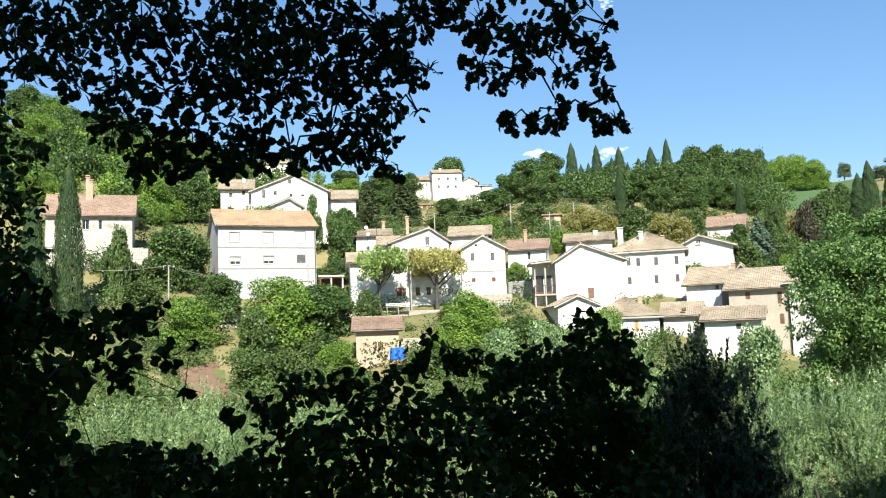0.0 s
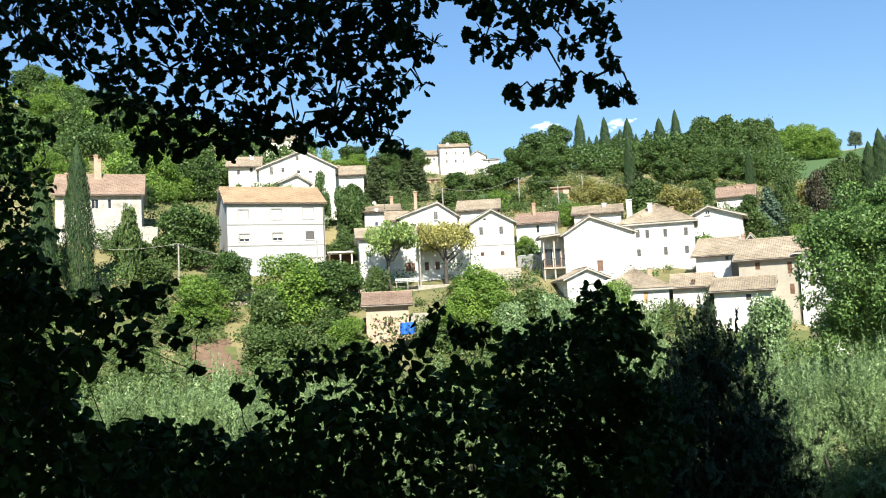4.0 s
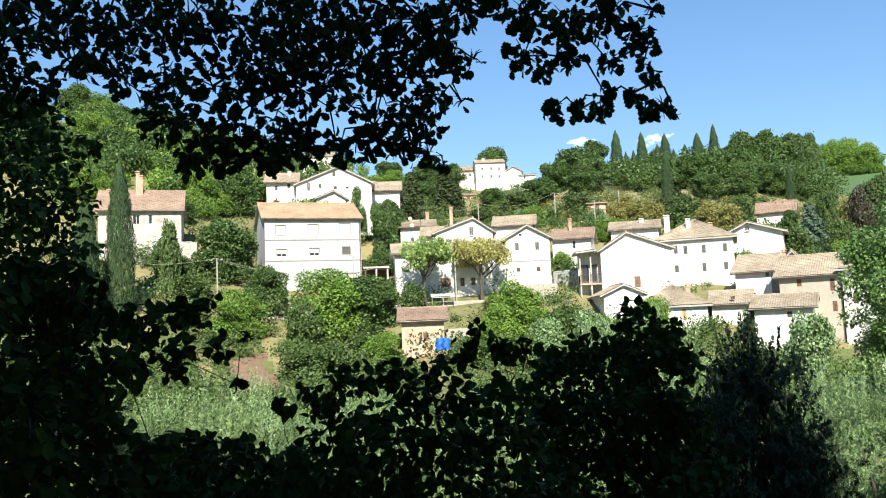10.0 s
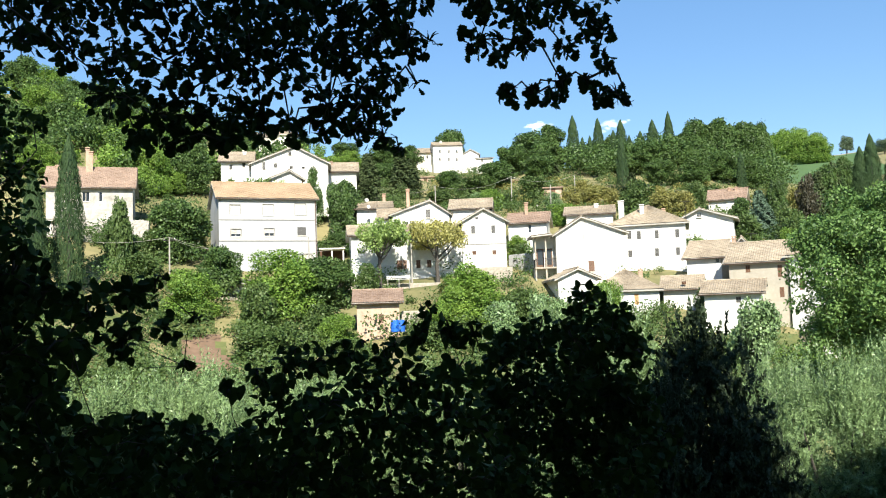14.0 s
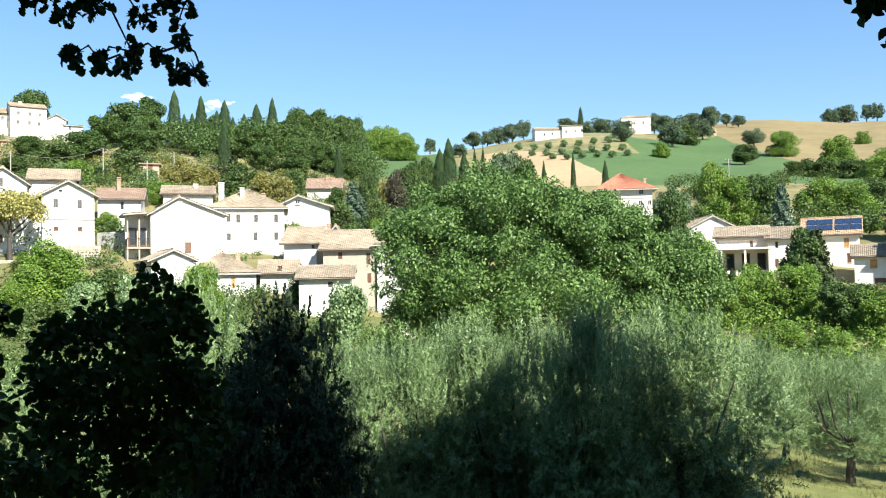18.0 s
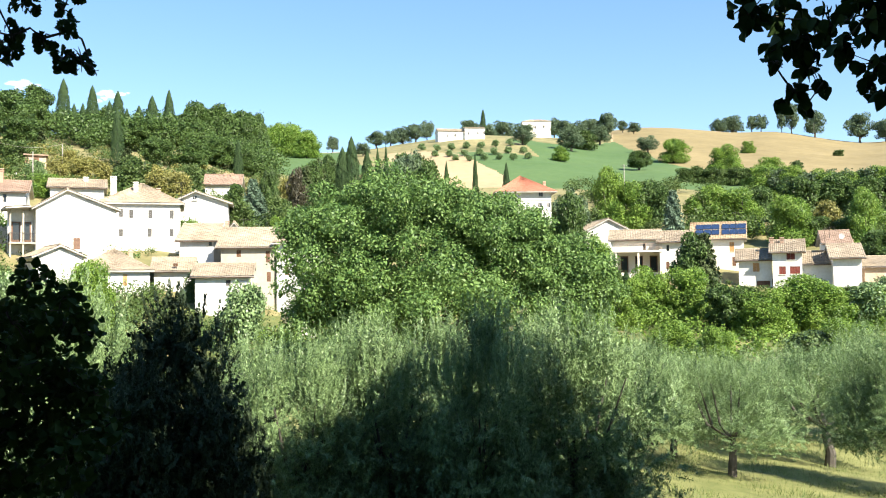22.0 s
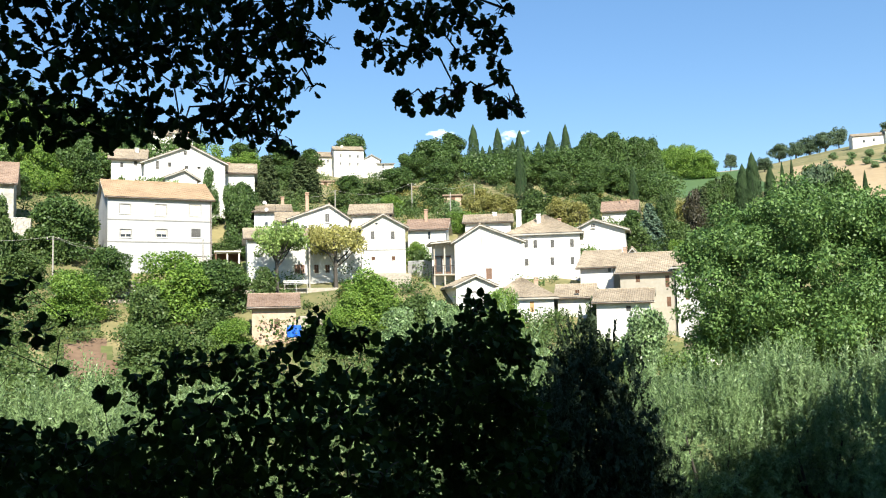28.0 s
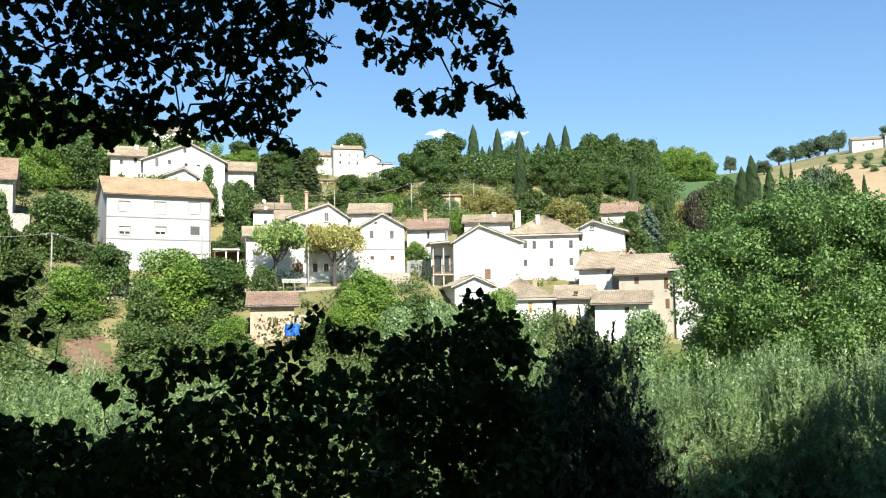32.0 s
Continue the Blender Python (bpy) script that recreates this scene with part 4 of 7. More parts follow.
def bough(parent, root, sprays, seed, name="bough", thick=0.02, per_area=2900, size=0.072, outline="lobed", mat="near_oak", droop=0.5):
    """A bough from its root past its sprays, with a twig to each of them, and its leaves."""
    rng = np.random.default_rng(seed)
    wood = Shape()
    spots = [Vector(s[:3]) for s in sprays]
    linked = [Vector(root)]
    for p in sorted(spots, key=lambda q: (q - Vector(root)).length):
        near = min(linked, key=lambda q: (q - p).length + 0.3 * (q - Vector(root)).length)
        mid = near.lerp(p, 0.5) + Vector((rng.normal() * 0.03, rng.normal() * 0.03, 0.03 + rng.normal() * 0.02))
        share = max(0.12, 1 - (p - Vector(root)).length / 5)
        wood.tube([near, mid, p], [thick * share, thick * share * 0.75, thick * share * 0.5], 5)
        linked.append(p)
    for x, y, z, r in sprays:
        for _ in range(5):
            d = Vector(unit(rng.normal(size=3))) * r * 0.9
            c = Vector((x, y, z))
            wood.tube([c, c + d * 0.5 + Vector((0, 0, 0.01)), c + d], [0.004, 0.003, 0.0015], 4)
    limb = part(name, wood, BARK, parent)
    part("foliage", spray_leaves(rng, sprays, per_area, size, outline, LEAF[mat], droop), None, limb)


def canopy(parent, blobs, n, seed, size, mat):
    rng = np.random.default_rng(seed)
    place, out = scatter(rng, blobs, n, 0.2)
    way = out + rng.normal(size=(n, 3)) * 0.7
    part("crown", leaves("crown", place, way, out + rng.normal(size=(n, 3)) * 0.4 + np.array([0, 0, 0.5]), size * (0.7 + 0.6 * rng.random(n)), "ovate", LEAF[mat], 0.3), None, parent)


def great_tree(x, y, lobes, n, seed, size, mat, label):
    """A broad tree whose crown is made of leafy clumps all over its lobes (x, y, z, rx, rz)."""
    rng = np.random.default_rng(seed)
    tree = thing("walnut_tree", x, y, 0, 0, label, "tree")
    tree.matrix_basis = Matrix.Identity(4)
    z = ground_z(x, y)
    wood = Shape().tube([(x, y, z - 0.5), (x + 0.1, y, z + 1.2), (x, y + 0.1, z + 2.6)], [0.45, 0.34, 0.28], 10)
    clumps_ = []
    for a, b, c, rx, rz in lobes:
        wood.tube([(x, y, z + 2.2), ((x + a) / 2, (y + b) / 2, (z + 2.4 + c) / 2 - 0.3), (a, b, c)], [0.2, 0.13, 0.05], 7)
        clumps_.append((a, b, c, rx * 0.55, rz * 0.55))
        k = int(5 + 4.0 * rx * rz)
        for d in unit(rng.normal(size=(k, 3))):
            r = 0.4 + 0.62 * rng.random() ** 1.5
            q = 0.62 + 0.6 * rng.random()
            clumps_.append((a + d[0] * rx * q, b + d[1] * rx * q, c + d[2] * rz * q, r * 1.1, r * 0.85))
    part("trunk", wood, BARK, tree)
    place, out = scatter(rng, clumps_, n, 0.55)
    way = out * 0.6 + rng.normal(size=(n, 3)) * 0.7 + np.array([0, 0, -0.35])
    face = out * 0.8 + rng.normal(size=(n, 3)) * 0.5 + np.array([0, 0, 0.6])
    part("crown", leaves("crown", place, way, face, size * (0.6 + 0.8 * rng.random(n)), "oval", LEAF[mat], 0.3, 0.2), None, tree)


build_ground()

# ---- the village ----
house(-35.22, 93.09, 7.89, 30.0, 11.31, 9.50, 7.36, 'side', 2.36, wins=[(-3.82, 5.52, 1.12, 1.06, 'blind'), (-0.01, 5.4, 1.22, 1.27, 'blind'), (3.76, 5.52, 1.27, 1.3, 'blind'), (-3.75, 2.88, 1.17, 0.89, 'half'), (0.06, 2.95, 1.16, 0.91, 'half'), (3.86, 3.02, 1.03, 1.0, 'grey'), (4.26, 0.08, 1.52, 0.76, 'blind')], wall='grey', tile='ochre', over=0.35, label='white plastered three-storey apartment house with tiled roof', bands=2, pipe=True)
house(-39.87, 114.19, 20.53, 17.0, 10.79, 9.00, 2.67, 'front', 2.40, wins=[(-3.64, 1.85, 0.44, 1.07, 'grey'), (-2.01, 2.2, 0.44, 0.53, 'grey'), (0.2, 1.87, 0.44, 0.46, 'grey'), (0.04, 3.88, 0.44, 0.54, 'grey'), (1.87, 1.91, 0.44, 0.3, 'grey')], chims=[(-5.42, 5.0, 4.87, 0.41, 0.98)], over=0.45, label='broad white gabled house with small windows', off=0.74)
house(-47.55, 113.28, 20.45, 20.0, 4.32, 8.00, 3.38, 'side', 1.89, chims=[(1.06, 3.0, 5.55, 0.5, 0.99)], wins=[(-0.78, 2.21, 0.41, 0.68, 'grey'), (1.03, 2.5, 0.42, 0.68, 'grey')], over=0.45, label='long low white wing of the gabled house')
house(-37.29, 105.49, 18.67, 33.0, 4.02, 7.00, 0.89, 'front', 0.99, over=0.45, label='small gabled outbuilding partly hidden by ivy', off=0.29)
house(-34.31, 121.77, 21.39, 15.0, 4.23, 7.00, 1.53, 'side', 1.73, chims=[(-1.68, 2.8, 3.56, 0.4, 1.19), (1.62, 2.8, 2.58, 0.4, 0.85)], over=0.45, label='low white cottage with a tiled roof')
house(-57.62, 92.72, 13.70, 27.0, 9.70, 8.00, 4.18, 'side', 2.80, chims=[(-0.5, 3.2, 9.57, 0.44, 2.66), (-0.1, 3.2, 9.07, 0.4, 2.07), (-3.92, 4.0, 7.4, 0.59, 0.74)], wins=[(-0.45, 2.37, 0.84, 1.18, 'bars'), (1.21, 2.38, 0.44, 1.19, 'dark')], wall='old', tile='rust', over=0.45, label='weathered stone farmhouse with patched plaster and tall chimneys')
house(-59.71, 88.64, 9.19, 29.9, 1.54, 5.00, 4.24, 'mono', 0.30, wall='old', over=0.45, label='weathered stone terrace store below a farmhouse')
house(-56.23, 159.46, 34.00, 24.0, 3.94, 9.00, 3.70, 'hip', 1.63, wins=[(-0.93, 1.91, 0.44, 0.52, 'dark'), (1.2, 3.13, 0.44, 0.42, 'dark'), (1.29, 1.72, 0.44, 0.42, 'dark')], wall='cream', over=0.45, label='pale church nave on the ridge')
house(-59.59, 157.47, 33.71, 24.0, 3.75, 5.00, 3.22, 'side', 1.07, wins=[(0.08, 1.84, 0.44, 0.62, 'dark'), (1.62, 1.93, 0.49, 0.62, 'dark')], wall='cream', over=0.15, label='square pale bell tower beside a church')
house(-18.92, 93.26, 5.60, 17.0, 12.57, 7.00, 4.67, 'side', 1.26, wins=[(-0.86, 0.76, 0.65, 1.01, 'brown'), (-0.28, 0.75, 0.44, 1.0, 'brown'), (1.25, 0.79, 0.48, 0.95, 'brown'), (2.49, 0.83, 0.48, 0.89, 'brown')], over=0.45, label='long low white house with brown shutters')
house(-10.36, 95.73, 6.46, 10.0, 5.05, 9.00, 5.13, 'front', 1.40, wins=[(-1.22, 3.75, 0.44, 0.91, 'grey'), (1.09, 3.72, 0.44, 0.91, 'grey'), (-0.77, 5.37, 0.44, 0.33, 'dark'), (-1.18, 1.31, 0.44, 0.45, 'brown'), (1.12, 1.26, 0.44, 0.52, 'brown')], over=0.45, label='white gabled house with grey shutters', bands=1)
house(-19.36, 104.86, 11.40, 14.0, 7.35, 8.00, 2.41, 'front', 1.70, wins=[(0.94, 1.98, 0.54, 1.07, 'grey'), (-3.14, 1.07, 0.53, 0.78, 'grey'), (-1.81, 1.07, 0.44, 0.49, 'grey')], over=0.45, label='white gabled house with grey shutters, mid village', off=1.18)
house(-13.92, 112.50, 13.28, 4.0, 5.27, 7.00, 1.90, 'side', 1.52, wins=[(2.75, 1.42, 0.44, 0.45, 'dark')], over=0.45, label='white house with a long tiled roof')
house(-26.24, 108.02, 13.92, 14.0, 4.50, 7.00, 1.35, 'side', 1.15, chims=[(1.47, 4.2, 3.93, 0.4, 0.55)], over=0.45, label='low roofed house with a chimney')
house(-23.44, 104.77, 12.36, 14.0, 2.33, 4.00, 1.24, 'side', 1.13, wins=[(-1.67, 1.69, 0.44, 0.58, 'brown')], chims=[(2.51, 1.2, 5.08, 0.4, 1.76)], over=0.45, label='small lean roofed annex')
house(-6.12, 109.30, 10.37, -2.0, 4.95, 7.00, 2.18, 'side', 1.46, chims=[(-0.3, 2.8, 5.16, 0.4, 1.48)], wins=[(0.31, 0.87, 0.41, 1.05, 'dark')], tile='rust', over=0.45, label='small white house with a terracotta chimney')
house(1.62, 95.14, 3.70, 9.0, 7.69, 12.00, 5.87, 'front', 1.79, wins=[(0.02, 1.59, 0.68, 1.23, 'brown')], over=0.45, label='white gabled house with a side balcony', balcony=True, pipe=True, off=-0.95)
house(8.37, 101.11, 3.70, -7.0, 8.67, 9.00, 7.24, 'hip', 2.38, chims=[(-3.07, 3.0, 10.48, 0.62, 1.64), (-0.6, 2.5, 9.82, 0.48, 1.64), (1.88, 3.5, 9.26, 0.4, 0.96)], wins=[(-2.08, 5.53, 0.44, 0.97, 'grey'), (-0.99, 5.42, 0.44, 0.97, 'grey'), (1.06, 5.41, 0.44, 0.97, 'grey'), (3.38, 5.39, 0.44, 0.97, 'grey'), (-2.08, 3.34, 0.44, 0.83, 'grey'), (0.99, 3.29, 0.44, 0.97, 'grey'), (3.37, 3.34, 0.44, 0.9, 'grey')], over=0.45, label='tall white two-storey house with grey shutters')
house(2.00, 115.45, 12.49, -2.0, 6.24, 8.00, 1.41, 'side', 1.32, chims=[(0.95, 3.2, 3.17, 0.54, 0.62)], over=0.45, label='low tiled house behind the gables')
house(16.45, 110.93, 8.48, -12.0, 6.87, 10.00, 3.50, 'front', 1.35, wins=[(-0.7, 3.86, 0.58, 0.56, 'dark')], over=0.6, label='white gabled barn with one attic window', off=-0.60)
house(23.75, 137.33, 15.52, -15.0, 5.37, 7.00, 2.01, 'side', 1.80, chims=[(0.3, 2.8, 4.16, 0.4, 0.75), (1.34, 2.8, 4.19, 0.4, 0.85)], tile='rust', over=0.45, label='small white house with a reddish roof')
house(13.36, 92.56, 3.53, -20.0, 3.61, 7.00, 2.72, 'side', 1.76, chims=[(2.47, 4.2, 5.08, 0.4, 0.63)], wins=[(1.42, 2.05, 0.44, 0.51, 'dark')], over=0.45, label='white house on the lower lane')
house(16.82, 89.83, 4.75, -14.0, 2.05, 6.00, 2.00, 'front', 1.15, chims=[(-0.25, 1.0, 1.88, 0.43, 0.86)], wins=[(-0.11, 2.0, 0.44, 0.44, 'dark')], over=0.45, label='narrow white gabled house')
house(17.11, 84.15, -0.03, -18.0, 5.30, 8.00, 5.25, 'side', 1.91, wins=[(-0.91, 4.22, 0.43, 0.7, 'brown'), (1.94, 3.66, 0.4, 1.15, 'brown'), (0.1, 2.65, 0.44, 0.58, 'brown'), (2.02, 1.74, 0.4, 0.97, 'brown')], wall='beige', over=0.45, label='beige house with brown shutters on the lower lane')
house(20.88, 82.07, 0.16, -34.0, 2.93, 6.00, 5.32, 'mono', 0.80, wins=[(-0.4, 2.17, 0.45, 1.02, 'brown')], over=0.45, label='white house end beside an orchard tree')
house(0.05, 87.50, 2.11, 12.0, 4.09, 7.00, 2.26, 'front', 0.92, wins=[(-0.2, 2.65, 0.44, 0.42, 'brown')], over=0.45, label='small white gabled cottage')
house(4.78, 85.64, 0.46, -2.0, 6.34, 9.00, 2.53, 'hip', 1.94, chims=[(1.56, 3.0, 4.68, 0.4, 0.92)], wins=[(0.95, 1.0, 0.42, 1.11, 'ochre')], over=0.45, label='cottage with an ochre shutter and hipped roof')
house(10.27, 87.19, 1.90, -10.0, 3.52, 6.00, 1.00, 'side', 1.20, wins=[(0.28, 1.42, 0.44, 0.35, 'brown')], over=0.45, label='low tiled shed roof')
house(13.85, 79.80, -1.47, -14.0, 4.91, 7.00, 3.70, 'side', 1.09, wins=[(0.52, 2.82, 0.44, 0.54, 'grey')], over=0.45, label='low white house with a worn tiled roof')
house(20.51, 74.04, -3.58, 0.0, 1.61, 7.00, 1.49, 'front', 0.32, over=0.45, label='white shed with a sloping tiled roof', off=-0.59)
house(-18.21, 75.55, 0.54, 13.0, 3.90, 4.50, 1.99, 'side', 0.99, wins=[(0.26, 0.03, 0.48, 0.82, 'brown')], wall='peach', tile='rust', over=0.45, label='peach-coloured shed with a sagging tiled roof')
house(-50.21, 226.09, 40.49, 18.0, 6.96, 9.00, 3.34, 'side', 1.63, wins=[(0.89, 1.86, 0.47, 0.95, 'dark'), (-2.05, 1.5, 0.95, 0.63, 'dark')], wall='cream', over=0.45, label='cream house in the hilltop hamlet')
house(-41.11, 231.31, 41.41, 14.0, 4.96, 9.00, 4.59, 'side', 1.92, wins=[(-1.08, 2.91, 0.61, 0.98, 'dark'), (0.84, 2.88, 0.61, 0.98, 'dark')], wall='cream', over=0.45, label='cream house with stepped tiled roofs')
house(-33.82, 227.70, 40.39, 14.0, 8.17, 10.00, 6.47, 'side', 1.80, wins=[(-2.25, 4.45, 0.6, 0.96, 'dark'), (0.26, 4.41, 0.6, 0.96, 'dark'), (2.46, 4.36, 0.6, 0.96, 'dark'), (-2.31, 2.24, 0.6, 0.96, 'dark'), (0.19, 2.2, 0.6, 0.96, 'dark'), (2.39, 2.15, 0.6, 0.96, 'dark')], chims=[(-1.56, 4.0, 8.64, 0.63, 1.26)], over=0.2, label='tall white house of the hilltop hamlet')
house(-28.11, 232.40, 40.48, 8.0, 4.59, 9.00, 4.48, 'front', 1.29, wins=[(-2.68, 2.54, 0.48, 0.95, 'dark')], over=0.45, label='white gabled house on the hilltop')
house(-23.25, 222.77, 38.34, 6.0, 4.51, 7.00, 3.52, 'mono', 1.20, wins=[(-0.62, 2.41, 0.46, 1.22, 'dark')], tile='grey', over=0.45, label='white house with a dark flat roof')
house(70.29, 120.76, 11.39, -22.0, 8.51, 12.00, 5.03, 'hip', 2.86, chims=[(3.96, 5.0, 7.07, 0.4, 0.94)], wins=[(2.54, 3.94, 0.75, 0.76, 'dark'), (2.37, 2.15, 0.65, 0.76, 'dark'), (3.84, 2.14, 0.56, 0.76, 'dark')], tile='red', over=0.9, label='white three-storey villa with a red tiled roof', bands=2)
house(67.70, 88.45, 2.15, -38.0, 6.02, 9.00, 4.40, 'side', 1.33, wins=[(-1.07, 2.84, 0.45, 1.04, 'dark'), (1.14, 2.98, 0.45, 1.04, 'dark'), (-0.35, 0.46, 0.75, 1.34, 'dark'), (1.08, 0.56, 0.75, 1.34, 'dark'), (2.29, 0.64, 0.75, 1.34, 'dark')], wall='cream', over=0.45, label='cream house with a deep loggia and balcony', loggia=(0.6, 6.2, 0.2, 2.9))
house(70.89, 84.62, 2.08, -40.0, 3.76, 9.00, 4.06, 'side', 1.42, wins=[(-0.84, 2.88, 0.4, 0.87, 'dark'), (-0.88, 0.65, 0.4, 0.94, 'brown')], wall='cream', over=0.45, label='cream house joined to a loggia house')
house(72.31, 100.75, 7.18, -19.0, 6.40, 9.00, 1.36, 'front', 1.61, over=0.45, label='white gabled house behind the row')
house(80.28, 87.15, 2.20, -44.0, 6.55, 8.00, 4.60, 'side', 2.20, wins=[(1.78, 2.77, 0.62, 1.3, 'ochre'), (2.03, 0.88, 0.48, 1.22, 'brown')], wall='cream', tile='ochre', over=0.45, label='house with blue solar panels on an ochre roof', solar=True)
house(76.60, 76.89, -0.51, -45.0, 3.76, 7.00, 4.16, 'side', 1.25, wins=[(0.12, 2.74, 0.76, 1.04, 'ochre'), (0.91, 0.06, 1.51, 1.58, 'brown')], over=0.45, label='white house with an ochre shutter')
house(78.31, 73.55, 0.57, -47.0, 3.26, 8.00, 3.93, 'side', 1.39, chims=[(-1.71, 3.0, 5.83, 0.4, 0.87), (-0.55, 3.0, 5.79, 0.4, 0.43)], wins=[(0.4, 3.01, 0.92, 0.82, 'red'), (-0.54, 1.28, 0.73, 0.95, 'red'), (0.83, 1.33, 1.1, 0.89, 'red')], over=0.45, label='white house with dark red shutters')
house(81.18, 71.88, 0.54, -48.0, 3.27, 8.00, 2.51, 'side', 1.41, over=0.45, label='low white house with a grey tiled roof')
house(81.69, 68.04, 0.54, -44.0, 2.96, 7.00, 3.14, 'side', 1.46, chims=[(0.79, 2.8, 3.45, 0.4, 1.06)], over=0.45, label='white house with a steep tiled roof')
house(85.49, 72.62, 4.26, -43.0, 2.66, 6.00, 1.31, 'side', 1.46, chims=[(1.1, 3.0, 2.81, 0.4, 0.75), (1.72, 1.0, 1.72, 0.4, 0.6)], tile='rust', over=0.45, label='upper white house with satellite dish')
house(89.09, 68.46, 0.73, -28.7, 5.53, 8.00, 1.88, 'side', 1.15, wall='peach', over=0.45, label='peach-coloured house with a tiled roof')
house(180.15, 357.28, 69.55, -20.0, 9.53, 9.00, 4.89, 'side', 0.98, wins=[(-2.86, 1.56, 0.82, 1.36, 'dark'), (1.48, 1.81, 0.82, 1.36, 'dark'), (4.47, 1.98, 0.82, 1.36, 'dark')], over=0.3, label='white two-storey farmhouse on the far hill')
house(169.94, 361.62, 69.32, -14.0, 12.95, 8.00, 3.67, 'side', 1.64, wins=[(-2.08, 0.78, 0.81, 1.36, 'dark'), (1.74, 1.03, 0.82, 1.36, 'dark')], over=0.3, label='lower white farmhouse wing with a pale roof')
house(264.47, 440.44, 91.19, -26.0, 17.28, 11.00, 7.13, 'hip', 1.80, wins=[(-5.35, 2.27, 1.05, 1.75, 'dark'), (-0.87, 2.5, 1.05, 1.75, 'dark'), (4.29, 2.76, 1.05, 1.75, 'dark')], wall='cream', over=0.45, label='pale farmhouse among trees on the far hill')
house(-35.36, 84.40, 2.58, 32.8, 2.34, 5.00, 2.50, 'mono', 0.50, tile='grey', over=0.45, label='small white shed with a grey sheet roof')
house(-50.29, 229.41, 41.68, 18.3, 7.69, 8.00, 3.27, 'side', 1.20, wins=[(-1.49, 1.43, 0.64, 0.96, 'dark'), (1.36, 1.48, 0.64, 0.96, 'dark')], over=0.45, label='pale cream house of the hilltop hamlet')
house(-43.65, 232.77, 42.17, 4.6, 4.39, 8.00, 3.93, 'side', 1.00, wins=[(-0.2, 1.94, 0.65, 0.97, 'dark')], wall='cream', over=0.45, label='narrow cream house of the hilltop hamlet')

for row in [
    ('cypress', 0.5, 205.0, 14.0, 3.7), ('cypress', 2.7, 205.0, 8.5, 2.2), ('cypress', 4.5, 205.0, 8.7, 2.2),
    ('cypress', 6.5, 204.9, 12.9, 3.4), ('cypress', 10.1, 204.8, 9.6, 2.9), ('cypress', 11.9, 204.7, 12.0, 3.7),
    ('cypress', 16.4, 204.4, 8.9, 2.9), ('cypress', 19.3, 204.1, 11.4, 3.7), ('cypress', 23.0, 203.7, 13.4, 3.1),
    ('cypress', 13.8, 204.5, 8.1, 2.2), ('cypress', 9.2, 159.7, 11.0, 2.5), ('cypress', 31.0, 162.1, 9.0, 2.1),
]:
    plant(*row, group='cypresses on the ridge')
for row in [
    ('cypress', 47.1, 142.0, 13.6, 3.6), ('cypress', 45.6, 142.5, 11.5, 3.4), ('cypress', 49.7, 141.1, 11.6, 3.0),
    ('cypress', 51.5, 140.5, 12.6, 1.4), ('cypress', 52.9, 140.0, 13.5, 1.2), ('cypress', 62.9, 136.0, 12.7, 1.6),
    ('cypress', 67.6, 133.9, 14.6, 1.4), ('cypress', 72.5, 131.3, 12.9, 2.0), ('cypress', 54.4, 72.7, 5.2, 1.6),
    ('cypress', -48.0, 73.7, 15.9, 3.2), ('cypress', -48.3, 68.7, 13.3, 3.0),
]:
    plant(*row, group='cypresses on the ridge')
for row in [
    ('oak', -9.1, 207.3, 11.1, 12.4), ('oak', -5.1, 212.3, 12.1, 10.8), ('oak', -14.4, 202.2, 8.0, 10.3),
    ('oak', 31.8, 220.2, 12.2, 11.3), ('oak', 28.3, 210.7, 9.1, 10.8), ('oak', 36.8, 219.6, 14.0, 11.3),
    ('oak', 42.3, 221.8, 14.8, 11.5), ('oak', 44.6, 218.5, 13.8, 9.5), ('oak', 22.0, 197.9, 7.7, 10.2),
    ('oak', 15.8, 188.6, 7.3, 9.6), ('oak', 6.2, 203.4, 6.6, 8.7), ('oak', 9.2, 209.3, 8.1, 7.1),
    ('oak', 13.3, 207.1, 6.7, 7.1), ('oak', 48.1, 224.9, 15.3, 7.8), ('oak', -6.7, 178.6, 6.8, 9.1),
    ('oak', -15.0, 163.7, 6.3, 8.4), ('oak', 31.4, 183.7, 7.1, 9.5), ('oak', 22.6, 164.8, 6.3, 8.5),
]:
    plant(*row, group='woods on the ridge')
for row in [
    ('oak', 16.8, 167.3, 5.6, 7.1), ('oak', 36.9, 186.9, 6.2, 8.1), ('lime', 88.5, 377.7, 15.3, 14.5),
    ('lime', 96.1, 377.8, 15.0, 14.6), ('lime', 103.7, 377.8, 11.4, 12.9), ('lime', 82.1, 377.2, 15.0, 12.7),
    ('oak', -35.2, 237.4, 13.6, 11.0), ('oak', -45.9, 232.5, 7.7, 9.7),
]:
    plant(*row, group='woods on the ridge')
